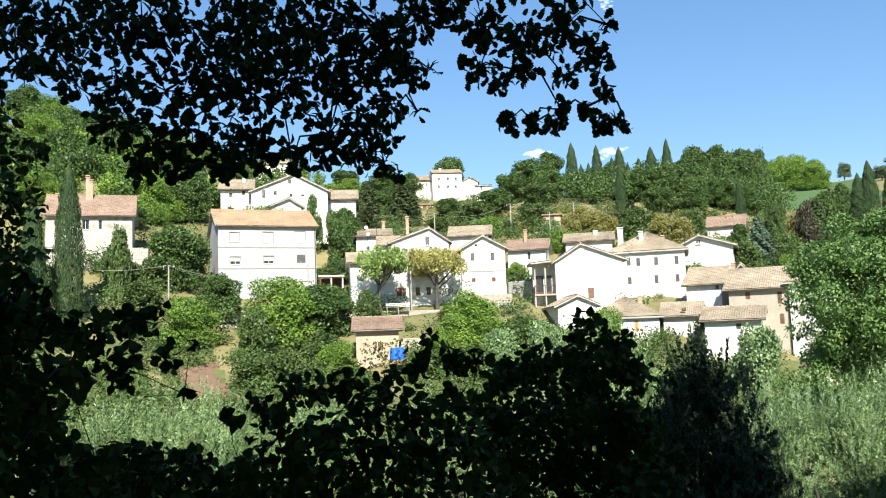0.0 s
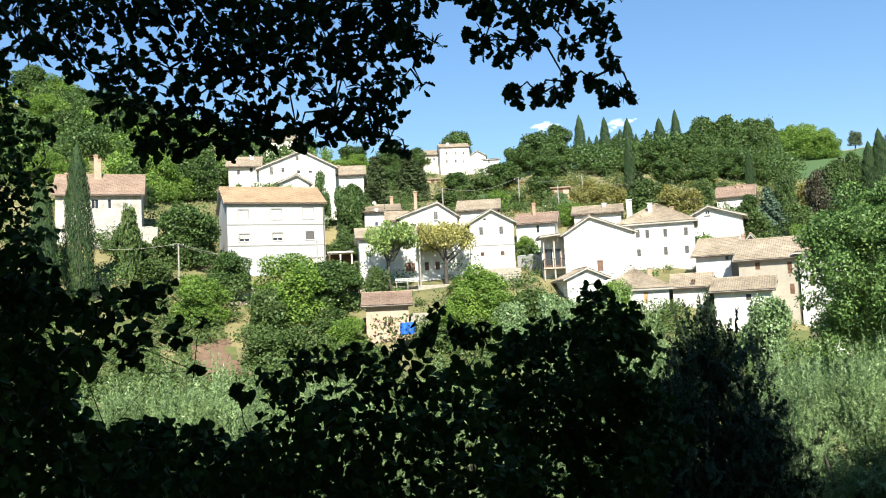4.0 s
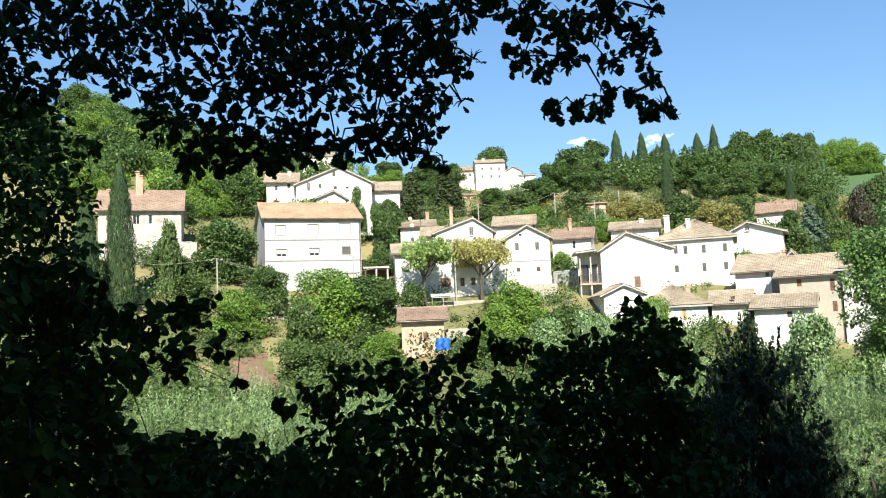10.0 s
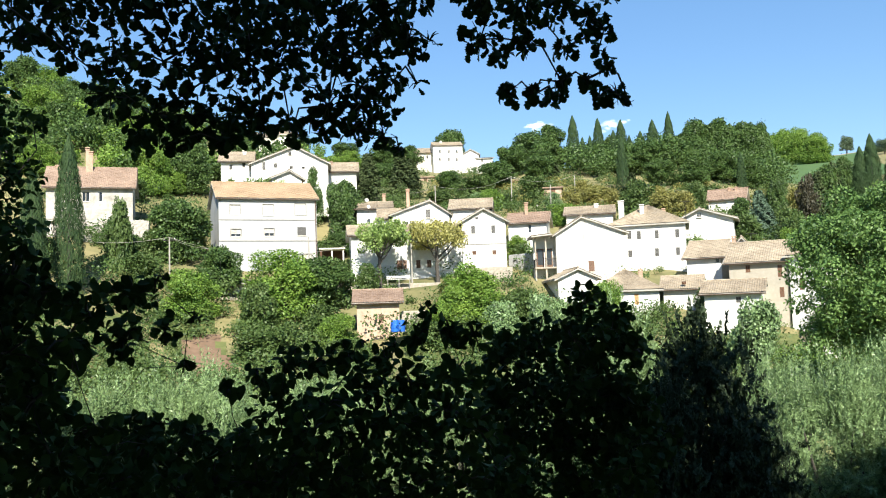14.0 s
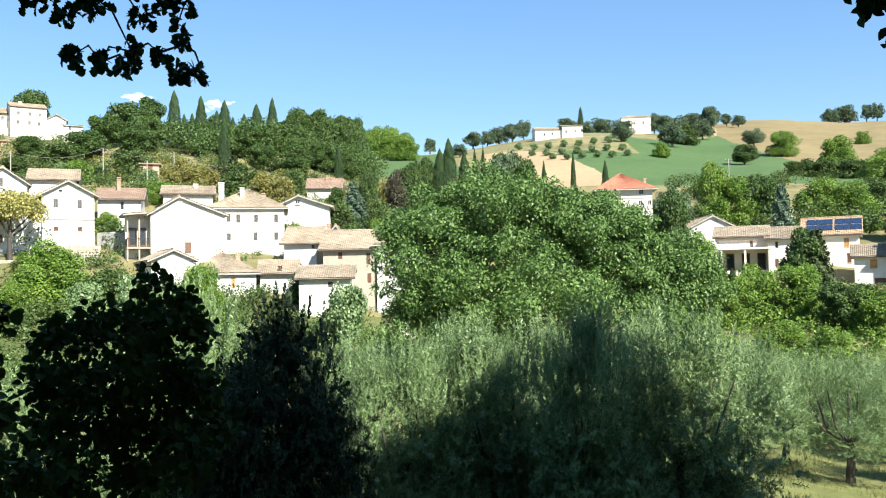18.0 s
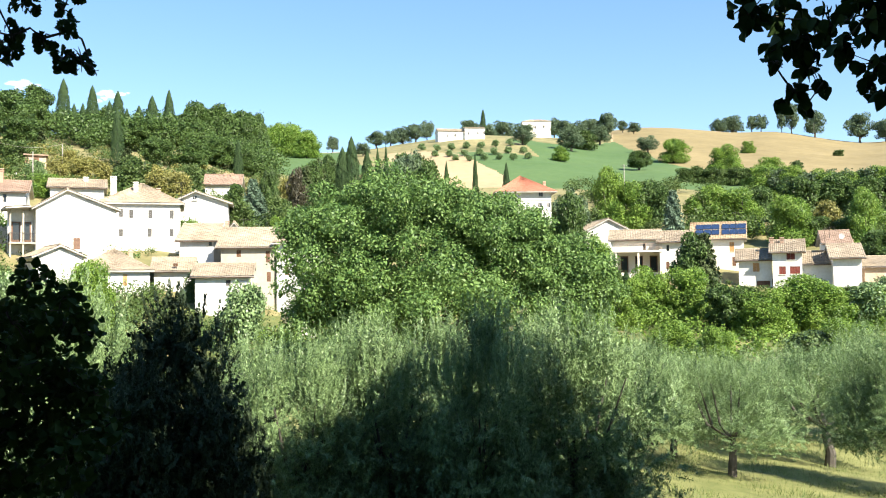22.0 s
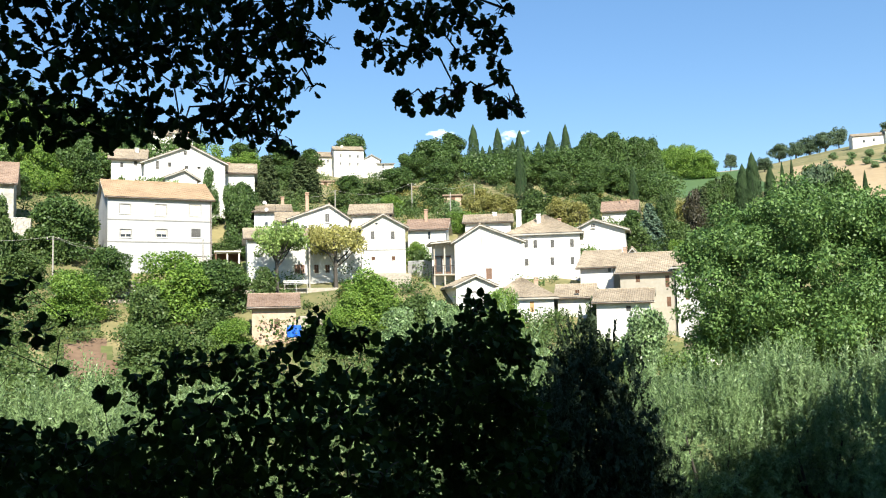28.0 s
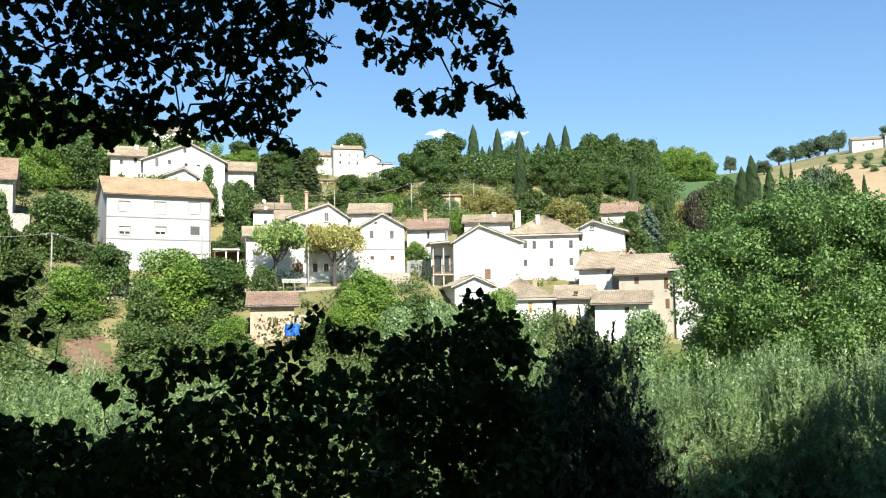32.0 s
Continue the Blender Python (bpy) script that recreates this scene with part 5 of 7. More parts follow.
for row in [
    ('pine', -30.2, 145.5, 8.3, 6.7), ('pine', -32.3, 129.9, 9.3, 6.4), ('oak', -35.3, 154.3, 5.0, 6.5),
    ('shrub', -35.0, 162.8, 3.2, 5.7), ('oak', -31.6, 113.2, 6.9, 5.6), ('shrub', -29.3, 111.8, 5.2, 4.7),
    ('oak', -22.9, 156.9, 5.0, 6.5), ('lime', -43.3, 145.4, 4.8, 6.2), ('oak', -37.0, 115.5, 8.4, 4.1),
    ('oak', -48.0, 173.4, 5.5, 7.4), ('lime', -44.9, 166.3, 4.4, 5.9), ('oak', -44.0, 192.4, 7.1, 8.1),
    ('ochre', 1.4, 148.9, 4.0, 4.0), ('ochre', 4.8, 158.6, 2.1, 3.2), ('shrub', -7.4, 142.7, 2.3, 3.9),
    ('shrub', -11.0, 139.6, 2.4, 4.2), ('pine', -4.4, 183.0, 5.5, 5.5), ('pine', 8.5, 142.9, 3.5, 4.5),
]:
    plant(*row, group='garden trees on the slope')
for row in [
    ('ochre', 16.6, 142.2, 2.3, 3.5), ('oak', 10.4, 148.5, 2.3, 3.0), ('ochre', 13.4, 134.4, 2.4, 3.7),
    ('shrub', 22.4, 149.4, 3.0, 5.1), ('lime', -13.5, 136.1, 3.7, 4.6), ('shrub', -21.9, 136.4, 3.3, 5.6),
    ('olive', -15.5, 137.3, 2.9, 3.7), ('olive', -3.4, 137.7, 3.2, 4.1), ('blue', 25.5, 122.2, 7.0, 5.0),
    ('oak', 25.1, 132.2, 4.1, 4.5), ('shrub', 22.2, 115.8, 4.3, 4.8), ('lime', 14.6, 103.2, 3.6, 2.8),
    ('oak', 31.2, 136.0, 8.0, 3.8), ('shrub', 27.9, 115.5, 5.6, 4.8), ('ochre', 37.7, 149.2, 5.4, 4.2),
    ('pine', 41.6, 143.6, 9.5, 5.0), ('pine', 39.0, 142.3, 8.2, 4.6), ('hill', 60.3, 147.8, 13.0, 8.6),
]:
    plant(*row, group='garden trees on the slope')
for row in [
    ('hill', 56.0, 144.2, 11.3, 6.3), ('oak', 62.9, 144.6, 12.0, 6.4), ('oak', 40.2, 144.0, 9.2, 6.0),
    ('darkred', 34.1, 130.3, 8.5, 3.6), ('oak', 45.9, 152.6, 9.4, 5.4), ('blue', 26.2, 122.0, 5.2, 5.0),
    ('shrub', 27.4, 111.8, 5.4, 4.6), ('lime', 25.6, 107.2, 4.8, 3.0), ('oak', 65.6, 156.3, 12.9, 5.7),
    ('shrub', 84.7, 212.7, 9.3, 6.2),
]:
    plant(*row, group='garden trees on the slope')
for row in [
    ('oak', -122.7, 170.7, 9.2, 10.1), ('lime', -116.3, 171.6, 7.9, 10.0), ('oak', -102.5, 158.9, 5.9, 7.8),
    ('shrub', -94.7, 154.6, 4.2, 7.5), ('oak', -81.8, 141.0, 5.3, 6.7), ('lime', -97.4, 138.8, 6.4, 8.1),
    ('oak', -88.2, 133.4, 5.9, 7.7), ('shrub', -95.2, 129.7, 4.6, 7.7), ('oak', -80.2, 129.4, 4.8, 6.2),
    ('lime', -73.1, 126.9, 4.7, 6.0), ('oak', -71.5, 133.2, 4.9, 6.2), ('shrub', -69.1, 137.7, 3.5, 6.3),
    ('oak', -64.8, 118.3, 4.5, 5.5), ('lime', -59.3, 116.3, 4.3, 5.3), ('oak', -61.5, 130.5, 4.6, 5.9),
    ('shrub', -57.4, 119.9, 3.3, 5.4), ('oak', -79.8, 108.7, 5.1, 6.4), ('lime', -75.8, 109.6, 4.8, 6.3),
]:
    plant(*row, group='wooded hillside trees')
for row in [
    ('oak', -60.5, 107.2, 4.0, 5.0), ('shrub', -58.9, 131.1, 2.7, 4.9), ('oak', -59.1, 140.8, 4.9, 6.2),
]:
    plant(*row, group='wooded hillside trees')
for row in [
    ('oak', -44.7, 89.3, 8.1, 8.1), ('oak', -36.6, 82.5, 5.5, 5.4), ('lime', -36.7, 75.4, 4.9, 6.2),
    ('oak', -50.3, 86.2, 5.1, 4.0), ('shrub', -44.3, 80.9, 3.2, 4.3), ('shrub', -30.8, 77.9, 3.8, 3.4),
    ('shrub', -29.6, 75.1, 4.8, 4.3), ('lime', -9.5, 79.3, 5.1, 6.4), ('lime', -11.4, 78.0, 4.4, 4.2),
    ('olive', -3.5, 76.8, 4.2, 4.6), ('shrub', -6.0, 76.1, 4.2, 3.6), ('lime', 2.6, 74.9, 5.6, 4.0),
    ('olive', 13.1, 65.8, 6.2, 4.4), ('shrub', -26.8, 67.4, 2.6, 5.2), ('shrub', -23.8, 66.8, 3.7, 4.2),
    ('shrub', 12.3, 84.2, 3.3, 2.8), ('shrub', -22.2, 88.7, 1.5, 2.4), ('ochre', -13.5, 87.6, 1.5, 2.4),
    ('lime', -21.2, 72.6, 3.2, 4.2), ('shrub', -23.0, 74.2, 3.6, 4.4), ('shrub', -19.6, 70.0, 1.7, 3.4),
    ('shrub', -13.2, 72.4, 2.6, 3.6), ('lime', -12.4, 75.6, 3.4, 4.4), ('shrub', -24.6, 69.6, 2.4, 4.6),
]:
    plant(*row, group='trees below the houses')
for row in [
    ('lime', 15.0, 59.3, 2.6, 2.8), ('olive', -0.5, 71.0, 4.5, 4.7), ('shrub', -2.9, 72.9, 4.4, 4.4),
    ('olive', -6.5, 70.7, 4.8, 4.2), ('shrub', -45.3, 89.0, 4.8, 4.0), ('shrub', -46.9, 88.2, 4.0, 3.4),
    ('oak', -55.0, 78.8, 6.1, 4.5), ('oak', -47.7, 84.5, 3.8, 3.3), ('shrub', -30.3, 99.4, 2.7, 4.2),
    ('oak', -29.1, 101.6, 3.3, 4.3), ('lime', -26.4, 102.5, 4.5, 4.3), ('shrub', -6.7, 103.9, 2.4, 2.8),
    ('lime', -7.1, 104.8, 3.2, 3.1), ('shrub', 12.6, 89.7, 2.5, 3.0), ('shrub', 13.4, 108.5, 2.4, 2.2),
    ('lime', 14.9, 107.1, 2.8, 3.6), ('plane', -20.7, 87.6, 8.4, 6.1), ('planeyellow', -15.0, 90.8, 8.0, 6.2),
]:
    plant(*row, group='trees below the houses')
for row in [
    ('lime', -28.8, 79.5, 7.1, 8.5), ('oak', -25.2, 81.8, 5.9, 7.4), ('lime', 2.4, 75.0, 6.2, 4.6),
    ('olive', -3.1, 70.9, 5.4, 2.8), ('olive', -1.6, 69.0, 5.5, 2.7),
]:
    plant(*row, group='trees below the houses')
for row in [
    ('lime', 34.8, 52.5, 9.2, 4.2), ('lime', 40.8, 58.1, 7.6, 3.8), ('oak', 41.2, 66.5, 8.0, 3.1),
]:
    plant(*row, group='big trees in the valley')
for row in [
    ('olive', 140.7, 329.3, 3.2, 4.1), ('olive', 141.8, 316.3, 3.2, 4.0), ('olive', 147.3, 313.7, 3.2, 4.0),
    ('olive', 154.5, 314.5, 3.1, 4.0), ('olive', 158.3, 308.5, 3.3, 4.0), ('olive', 169.1, 315.7, 3.3, 4.1),
    ('olive', 180.1, 322.6, 3.4, 4.3), ('olive', 189.6, 326.1, 3.3, 4.4), ('olive', 131.3, 294.6, 2.8, 3.7),
]:
    plant(*row, group='orchard on the far hill')
for row in [
    ('olive', 134.9, 289.0, 2.9, 3.7), ('olive', 140.0, 286.6, 2.8, 3.7), ('olive', 145.1, 284.1, 3.0, 3.7),
    ('olive', 151.8, 284.8, 3.1, 3.7), ('olive', 160.2, 288.4, 3.1, 3.8), ('olive', 168.9, 291.8, 3.2, 3.9),
    ('olive', 130.1, 274.1, 2.7, 3.5), ('olive', 133.3, 268.7, 2.8, 3.5), ('olive', 139.6, 269.4, 3.0, 3.5),
]:
    plant(*row, group='orchard on the far hill')
for row in [
    ('olive', 146.0, 270.1, 2.7, 3.5), ('olive', 150.7, 267.5, 2.9, 3.5), ('olive', 160.6, 273.8, 2.8, 3.7),
]:
    plant(*row, group='orchard on the far hill')
for row in [
    ('oak', 61.7, 94.1, 11.9, 5.6), ('lime', 61.3, 103.6, 6.2, 8.1), ('oak', 58.0, 103.3, 6.0, 6.3),
    ('lime', 63.2, 97.8, 7.1, 5.5), ('lime', 87.8, 121.5, 12.0, 7.1), ('lime', 90.6, 119.4, 9.1, 9.1),
    ('oak', 93.6, 117.1, 9.6, 8.1), ('blue', 86.7, 103.7, 9.6, 5.4), ('lime', 100.5, 111.3, 8.8, 9.1),
    ('lime', 104.1, 107.9, 8.5, 9.1), ('lime', 102.5, 95.5, 8.2, 7.5), ('ochre', 113.4, 98.0, 6.5, 5.0),
    ('lime', 109.2, 87.8, 9.6, 5.6), ('oak', 121.0, 119.2, 7.2, 8.0), ('oak', 128.7, 118.3, 9.1, 9.4),
    ('oak', 136.4, 117.1, 8.9, 9.7), ('oak', 140.2, 112.6, 9.0, 9.7), ('oak', 143.2, 108.8, 9.2, 9.7),
]:
    plant(*row, group='trees beside the lower row')
for row in [
    ('lime', 109.3, 102.7, 5.9, 6.0), ('oak', 105.5, 93.7, 5.1, 6.6), ('lime', 117.5, 93.4, 7.1, 6.0),
    ('ochre', 118.2, 102.5, 5.4, 4.2), ('oak', 97.5, 75.8, 5.2, 6.6), ('lime', 128.5, 103.2, 7.8, 4.4),
    ('oak', 109.8, 91.0, 5.1, 6.7), ('pine', 65.8, 73.5, 8.3, 5.0), ('lime', 54.9, 69.8, 6.1, 6.5),
    ('lime', 52.0, 69.5, 5.4, 4.6), ('lime', 57.9, 67.3, 6.0, 6.5), ('oak', 65.6, 75.0, 8.0, 6.0),
    ('oak', 58.0, 61.8, 5.1, 5.1), ('lime', 64.9, 59.3, 5.3, 7.0), ('lime', 65.4, 57.1, 4.9, 6.4),
    ('lime', 59.6, 59.0, 4.6, 6.1), ('shrub', 64.8, 66.3, 3.2, 4.3), ('shrub', 72.8, 60.5, 2.9, 5.1),
]:
    plant(*row, group='trees beside the lower row')
for row in [
    ('lime', 69.1, 54.5, 4.0, 5.3), ('shrub', 57.7, 80.1, 3.2, 4.0), ('lime', 47.2, 56.9, 3.3, 4.4),
    ('lime', 47.6, 51.9, 3.2, 4.2), ('shrub', 53.0, 47.2, 2.9, 5.2), ('olive', 68.7, 54.8, 4.5, 5.9),
    ('olive', 73.6, 56.1, 4.4, 4.9), ('lime', 54.0, 45.1, 4.0, 5.1), ('olive', 45.5, 66.9, 4.1, 3.2),
    ('shrub', 83.0, 132.5, 5.0, 4.2), ('shrub', 84.5, 121.9, 4.6, 4.0), ('lime', 152.8, 150.3, 8.8, 10.1),
    ('hill', 155.0, 148.0, 7.9, 10.1), ('lime', 157.2, 145.7, 8.5, 10.1), ('hill', 159.4, 143.3, 7.6, 10.1),
    ('lime', 161.5, 141.0, 8.2, 10.1), ('hill', 163.6, 138.6, 8.7, 10.1), ('lime', 165.6, 136.2, 7.9, 10.1),
]:
    plant(*row, group='trees beside the lower row')
for row in [
    ('hill', 167.5, 133.9, 8.5, 10.1), ('lime', 169.3, 131.6, 9.0, 10.1), ('hill', 171.2, 129.3, 8.2, 10.1),
    ('shrub', 168.6, 196.2, 4.2, 7.0), ('shrub', 171.3, 193.9, 5.1, 7.0), ('shrub', 173.9, 191.5, 4.9, 7.0),
    ('shrub', 176.5, 189.2, 4.6, 7.0), ('shrub', 179.0, 186.9, 5.5, 7.0), ('shrub', 181.4, 184.5, 5.2, 7.0),
    ('shrub', 183.9, 182.1, 4.9, 7.0),
]:
    plant(*row, group='trees beside the lower row')
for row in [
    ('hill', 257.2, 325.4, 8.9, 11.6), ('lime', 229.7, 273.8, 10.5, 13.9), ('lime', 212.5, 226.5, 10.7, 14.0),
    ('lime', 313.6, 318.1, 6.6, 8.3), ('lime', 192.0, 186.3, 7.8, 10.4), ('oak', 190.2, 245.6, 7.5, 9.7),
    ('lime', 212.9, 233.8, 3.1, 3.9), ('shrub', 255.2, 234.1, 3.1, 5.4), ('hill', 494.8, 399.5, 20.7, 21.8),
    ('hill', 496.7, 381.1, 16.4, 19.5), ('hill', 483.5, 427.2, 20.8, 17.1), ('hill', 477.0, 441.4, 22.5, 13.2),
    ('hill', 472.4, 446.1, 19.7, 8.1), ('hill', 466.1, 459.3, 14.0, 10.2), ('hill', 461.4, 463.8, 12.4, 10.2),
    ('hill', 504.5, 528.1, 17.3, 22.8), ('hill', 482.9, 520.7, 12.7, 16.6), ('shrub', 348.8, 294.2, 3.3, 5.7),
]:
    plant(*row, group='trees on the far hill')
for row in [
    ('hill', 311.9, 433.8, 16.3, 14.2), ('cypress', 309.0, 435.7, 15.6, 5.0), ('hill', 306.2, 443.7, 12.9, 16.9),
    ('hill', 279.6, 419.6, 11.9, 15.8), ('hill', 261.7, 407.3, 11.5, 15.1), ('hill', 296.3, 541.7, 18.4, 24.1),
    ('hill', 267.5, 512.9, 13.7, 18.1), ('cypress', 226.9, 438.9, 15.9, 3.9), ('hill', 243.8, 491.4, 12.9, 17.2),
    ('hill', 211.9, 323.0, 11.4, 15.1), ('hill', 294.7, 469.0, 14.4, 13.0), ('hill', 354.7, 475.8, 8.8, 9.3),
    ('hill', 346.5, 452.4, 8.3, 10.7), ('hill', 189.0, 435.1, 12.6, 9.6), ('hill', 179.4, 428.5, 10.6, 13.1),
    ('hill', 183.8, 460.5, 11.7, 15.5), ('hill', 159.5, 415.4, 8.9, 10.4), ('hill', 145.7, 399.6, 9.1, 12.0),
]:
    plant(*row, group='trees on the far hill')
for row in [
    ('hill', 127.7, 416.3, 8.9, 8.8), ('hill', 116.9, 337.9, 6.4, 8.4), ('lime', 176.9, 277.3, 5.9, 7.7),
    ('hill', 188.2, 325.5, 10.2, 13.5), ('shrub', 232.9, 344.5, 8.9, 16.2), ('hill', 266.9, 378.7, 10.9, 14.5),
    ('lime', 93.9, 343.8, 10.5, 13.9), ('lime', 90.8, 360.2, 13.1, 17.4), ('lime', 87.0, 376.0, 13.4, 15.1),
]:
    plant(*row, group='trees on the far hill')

for row in [
    ('oak', 62.6, 104.8, 8.1, 6.2), ('hill', 71.2, 108.9, 10.8, 6.6), ('lime', 59.6, 85.3, 6.9, 5.1),
    ('lime', 53.3, 79.9, 6.7, 5.2), ('oak', 57.6, 79.4, 4.0, 4.8), ('shrub', -21.6, 85.3, 4.1, 3.2),
    ('shrub', -24.4, 83.5, 5.2, 4.3), ('pine', 10.2, 149.7, 5.2, 4.2),
    ('pine', 24.4, 150.0, 3.0, 3.2), ('pine', -28.6, 147.2, 7.4, 5.4), ('ochre', -0.0, 150.0, 1.9, 4.9),
    ('ochre', 14.2, 149.3, 2.5, 3.7),
    ('shrub', -39.4, 100.5, 9.5, 5.3), ('lime', -36.1, 99.7, 9.8, 3.5), ('oak', -30.6, 107.7, 9.0, 5.5),
    ('shrub', -43.0, 101.2, 8.6, 3.6), ('lime', -60.5, 112.8, 8.6, 6.3), ('oak', -57.2, 119.0, 8.0, 6.5),
    ('pine', -31.3, 124.1, 5.6, 6.3), ('shrub', -47.5, 82.3, 8.2, 2.6), ('lime', -10.0, 79.4, 5.9, 7.2),
    ('shrub', -5.2, 77.8, 4.3, 3.8),
    ('ochre', 2.6, 140.0, 3.9, 5.1), ('ochre', 0.0, 135.0, 3.7, 3.3), ('ochre', 5.9, 139.9, 3.7, 3.9),
    ('shrub', 9.8, 134.7, 5.7, 6.2), ('ochre', 13.3, 129.3, 5.0, 4.7), ('ochre', 15.9, 127.0, 5.2, 3.8),
    ('shrub', 18.8, 133.7, 5.5, 3.3), ('lime', -1.5, 125.0, 3.7, 6.2), ('shrub', -6.7, 149.8, 4.5, 6.2),
    ('shrub', -17.4, 149.0, 4.5, 7.4),
]:
    plant(*row, group='trees between the houses')

# ---- poles, wires and small things ----
pole(-42.3, 82.7, 5.7, 10.2, 1)
pole(-25.0, 124.5, 15.2, 19.5, 0)
pole(-21.9, 132.1, 17.0, 21.5, 0)
pole(-10.1, 138.3, 17.9, 23.2, 1)
pole(0.3, 148.6, 19.8, 24.4, 0)
pole(-3.6, 133.8, 16.1, 20.9, 0)
pole(-18.0, 91.1, 4.3, 11.5, 0)
pole(95.4, 127.6, 11.5, 22.8, 1)
pole(445.7, 394.3, 86.9, 101.8, 0)
pole(-30.1, 92.1, 5.6, 10.3, 0)
wire((-42.24, 82.44, 10.19), (-39.27, 90.54, 9.58), 0.6)
wire((-42.24, 82.44, 10.19), (-25.67, 92.27, 9.24), 1.5)
wire((-24.95, 124.28, 19.50), (-21.83, 131.79, 21.46), 0.4)
wire((-21.83, 131.79, 21.46), (-10.11, 138.02, 23.24), 1.2)
wire((-42.24, 82.44, 10.19), (-54.21, 77.46, 10.83), 0.8)
wire((-10.11, 138.02, 23.24), (0.30, 148.34, 24.42), 1.0)
garden_wall(-24.70, 87.90, -12.59, 90.92, 1.23, 4.51, 'stone', 'low stone terrace wall below the long house')
garden_wall(-7.95, 100.64, -4.66, 97.87, 1.39, 7.80, 'grey', 'tall pale grey retaining wall with a coping')
garden_wall(-56.54, 88.92, -49.09, 90.97, 10.57, 13.16, 'old', 'low terrace wall below the farmhouse')
garden_wall(-36.33, 81.66, -33.41, 82.92, 0.40, 3.56, 'stone', 'pale concrete garden wall on the slope')
garden_wall(-16.28, 76.85, -13.50, 77.39, -1.63, 1.53, 'stone', 'low rubble wall beside the peach shed')
garden_wall(-12.14, 91.33, -6.99, 92.86, 2.86, 6.05, 'stone', 'stone terrace edge below the gabled house')
barrel(-16.16, 73.23, 0.20)
barrel(-15.70, 73.64, 0.19)
bench(-18.97, 88.48, 4.58, 14)
carport(-27.85, 93.74, 9.12, 16.5)
dish(-26.40, 105.90, 15.32, 0.50)
dish(-29.02, 115.36, 17.48, 0.60)
dish(81.16, 68.24, 6.13, 0.60)
dish(-25.67, 96.14, 11.67, 0.35)
dish(-6.02, 138.87, 18.22, 0.40)
aerial(80.10, 83.60, 10.10)
aerial(82.98, 72.15, 7.37)
aerial(-25.76, 107.95, 16.83)
aerial(13.01, 102.48, 13.61)
aerial(19.38, 97.91, 9.09)
aerial(85.57, 73.73, 7.72)
garden_shed(-12.44, 182.56, 29.39, 3.9, 7.46)
garden_shed(-3.58, 148.52, 22.56, 1.4, 3.02)
garden_shed(-32.80, 184.86, 31.64, 10.0, 3.83)
cloud(-97.42, 2551.53, 546.35, 87)
cloud(122.44, 2551.67, 535.16, 70)
cloud(130.98, 2497.22, 991.85, 52)

# ---- near plants ----
oak = thing("oak_tree", -2.6, -1.8, ground_z(-2.6, -1.8), 0, "spreading oak with lobed leaves darkened for shade, unseen crown added", "tree")
oak.matrix_basis = Matrix.Identity(4)
part("trunk", Shape().tube([(-2.63, -1.53, -0.76), (-2.51, -1.64, 1.04), (-2.29, -1.51, 2.46), (-1.56, -1.20, 4.10), (-0.54, -1.07, 5.51)], [0.36, 0.27, 0.22, 0.18, 0.1], 12), BARK, oak)
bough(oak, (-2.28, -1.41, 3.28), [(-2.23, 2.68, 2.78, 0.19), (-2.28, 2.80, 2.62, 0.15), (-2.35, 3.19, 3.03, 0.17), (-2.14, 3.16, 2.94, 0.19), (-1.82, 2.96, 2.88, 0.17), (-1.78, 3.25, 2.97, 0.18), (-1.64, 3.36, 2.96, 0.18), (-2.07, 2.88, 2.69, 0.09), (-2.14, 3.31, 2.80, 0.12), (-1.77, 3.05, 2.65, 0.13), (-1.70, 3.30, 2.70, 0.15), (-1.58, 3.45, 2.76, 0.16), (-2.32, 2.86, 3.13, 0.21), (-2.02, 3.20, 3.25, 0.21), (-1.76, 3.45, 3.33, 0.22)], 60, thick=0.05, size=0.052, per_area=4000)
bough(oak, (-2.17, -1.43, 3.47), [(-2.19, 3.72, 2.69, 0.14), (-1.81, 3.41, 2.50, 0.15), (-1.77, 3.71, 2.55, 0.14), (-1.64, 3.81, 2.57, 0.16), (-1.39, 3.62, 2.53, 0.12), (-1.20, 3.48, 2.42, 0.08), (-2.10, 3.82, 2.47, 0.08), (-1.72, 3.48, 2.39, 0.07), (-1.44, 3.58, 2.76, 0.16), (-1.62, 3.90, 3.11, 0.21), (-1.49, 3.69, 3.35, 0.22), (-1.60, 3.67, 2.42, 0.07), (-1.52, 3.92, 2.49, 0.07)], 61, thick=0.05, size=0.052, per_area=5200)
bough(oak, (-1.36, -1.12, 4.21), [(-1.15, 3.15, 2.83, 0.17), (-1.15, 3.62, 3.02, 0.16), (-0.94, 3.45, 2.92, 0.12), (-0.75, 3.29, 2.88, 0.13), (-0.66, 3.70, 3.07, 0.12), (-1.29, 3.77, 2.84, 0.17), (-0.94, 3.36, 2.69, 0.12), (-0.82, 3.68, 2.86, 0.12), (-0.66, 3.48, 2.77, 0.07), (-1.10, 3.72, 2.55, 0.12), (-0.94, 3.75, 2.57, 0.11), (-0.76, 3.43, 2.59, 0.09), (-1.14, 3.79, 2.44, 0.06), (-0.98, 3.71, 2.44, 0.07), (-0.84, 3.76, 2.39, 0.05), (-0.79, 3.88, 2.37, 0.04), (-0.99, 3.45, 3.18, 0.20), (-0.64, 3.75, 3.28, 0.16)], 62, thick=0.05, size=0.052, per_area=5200)
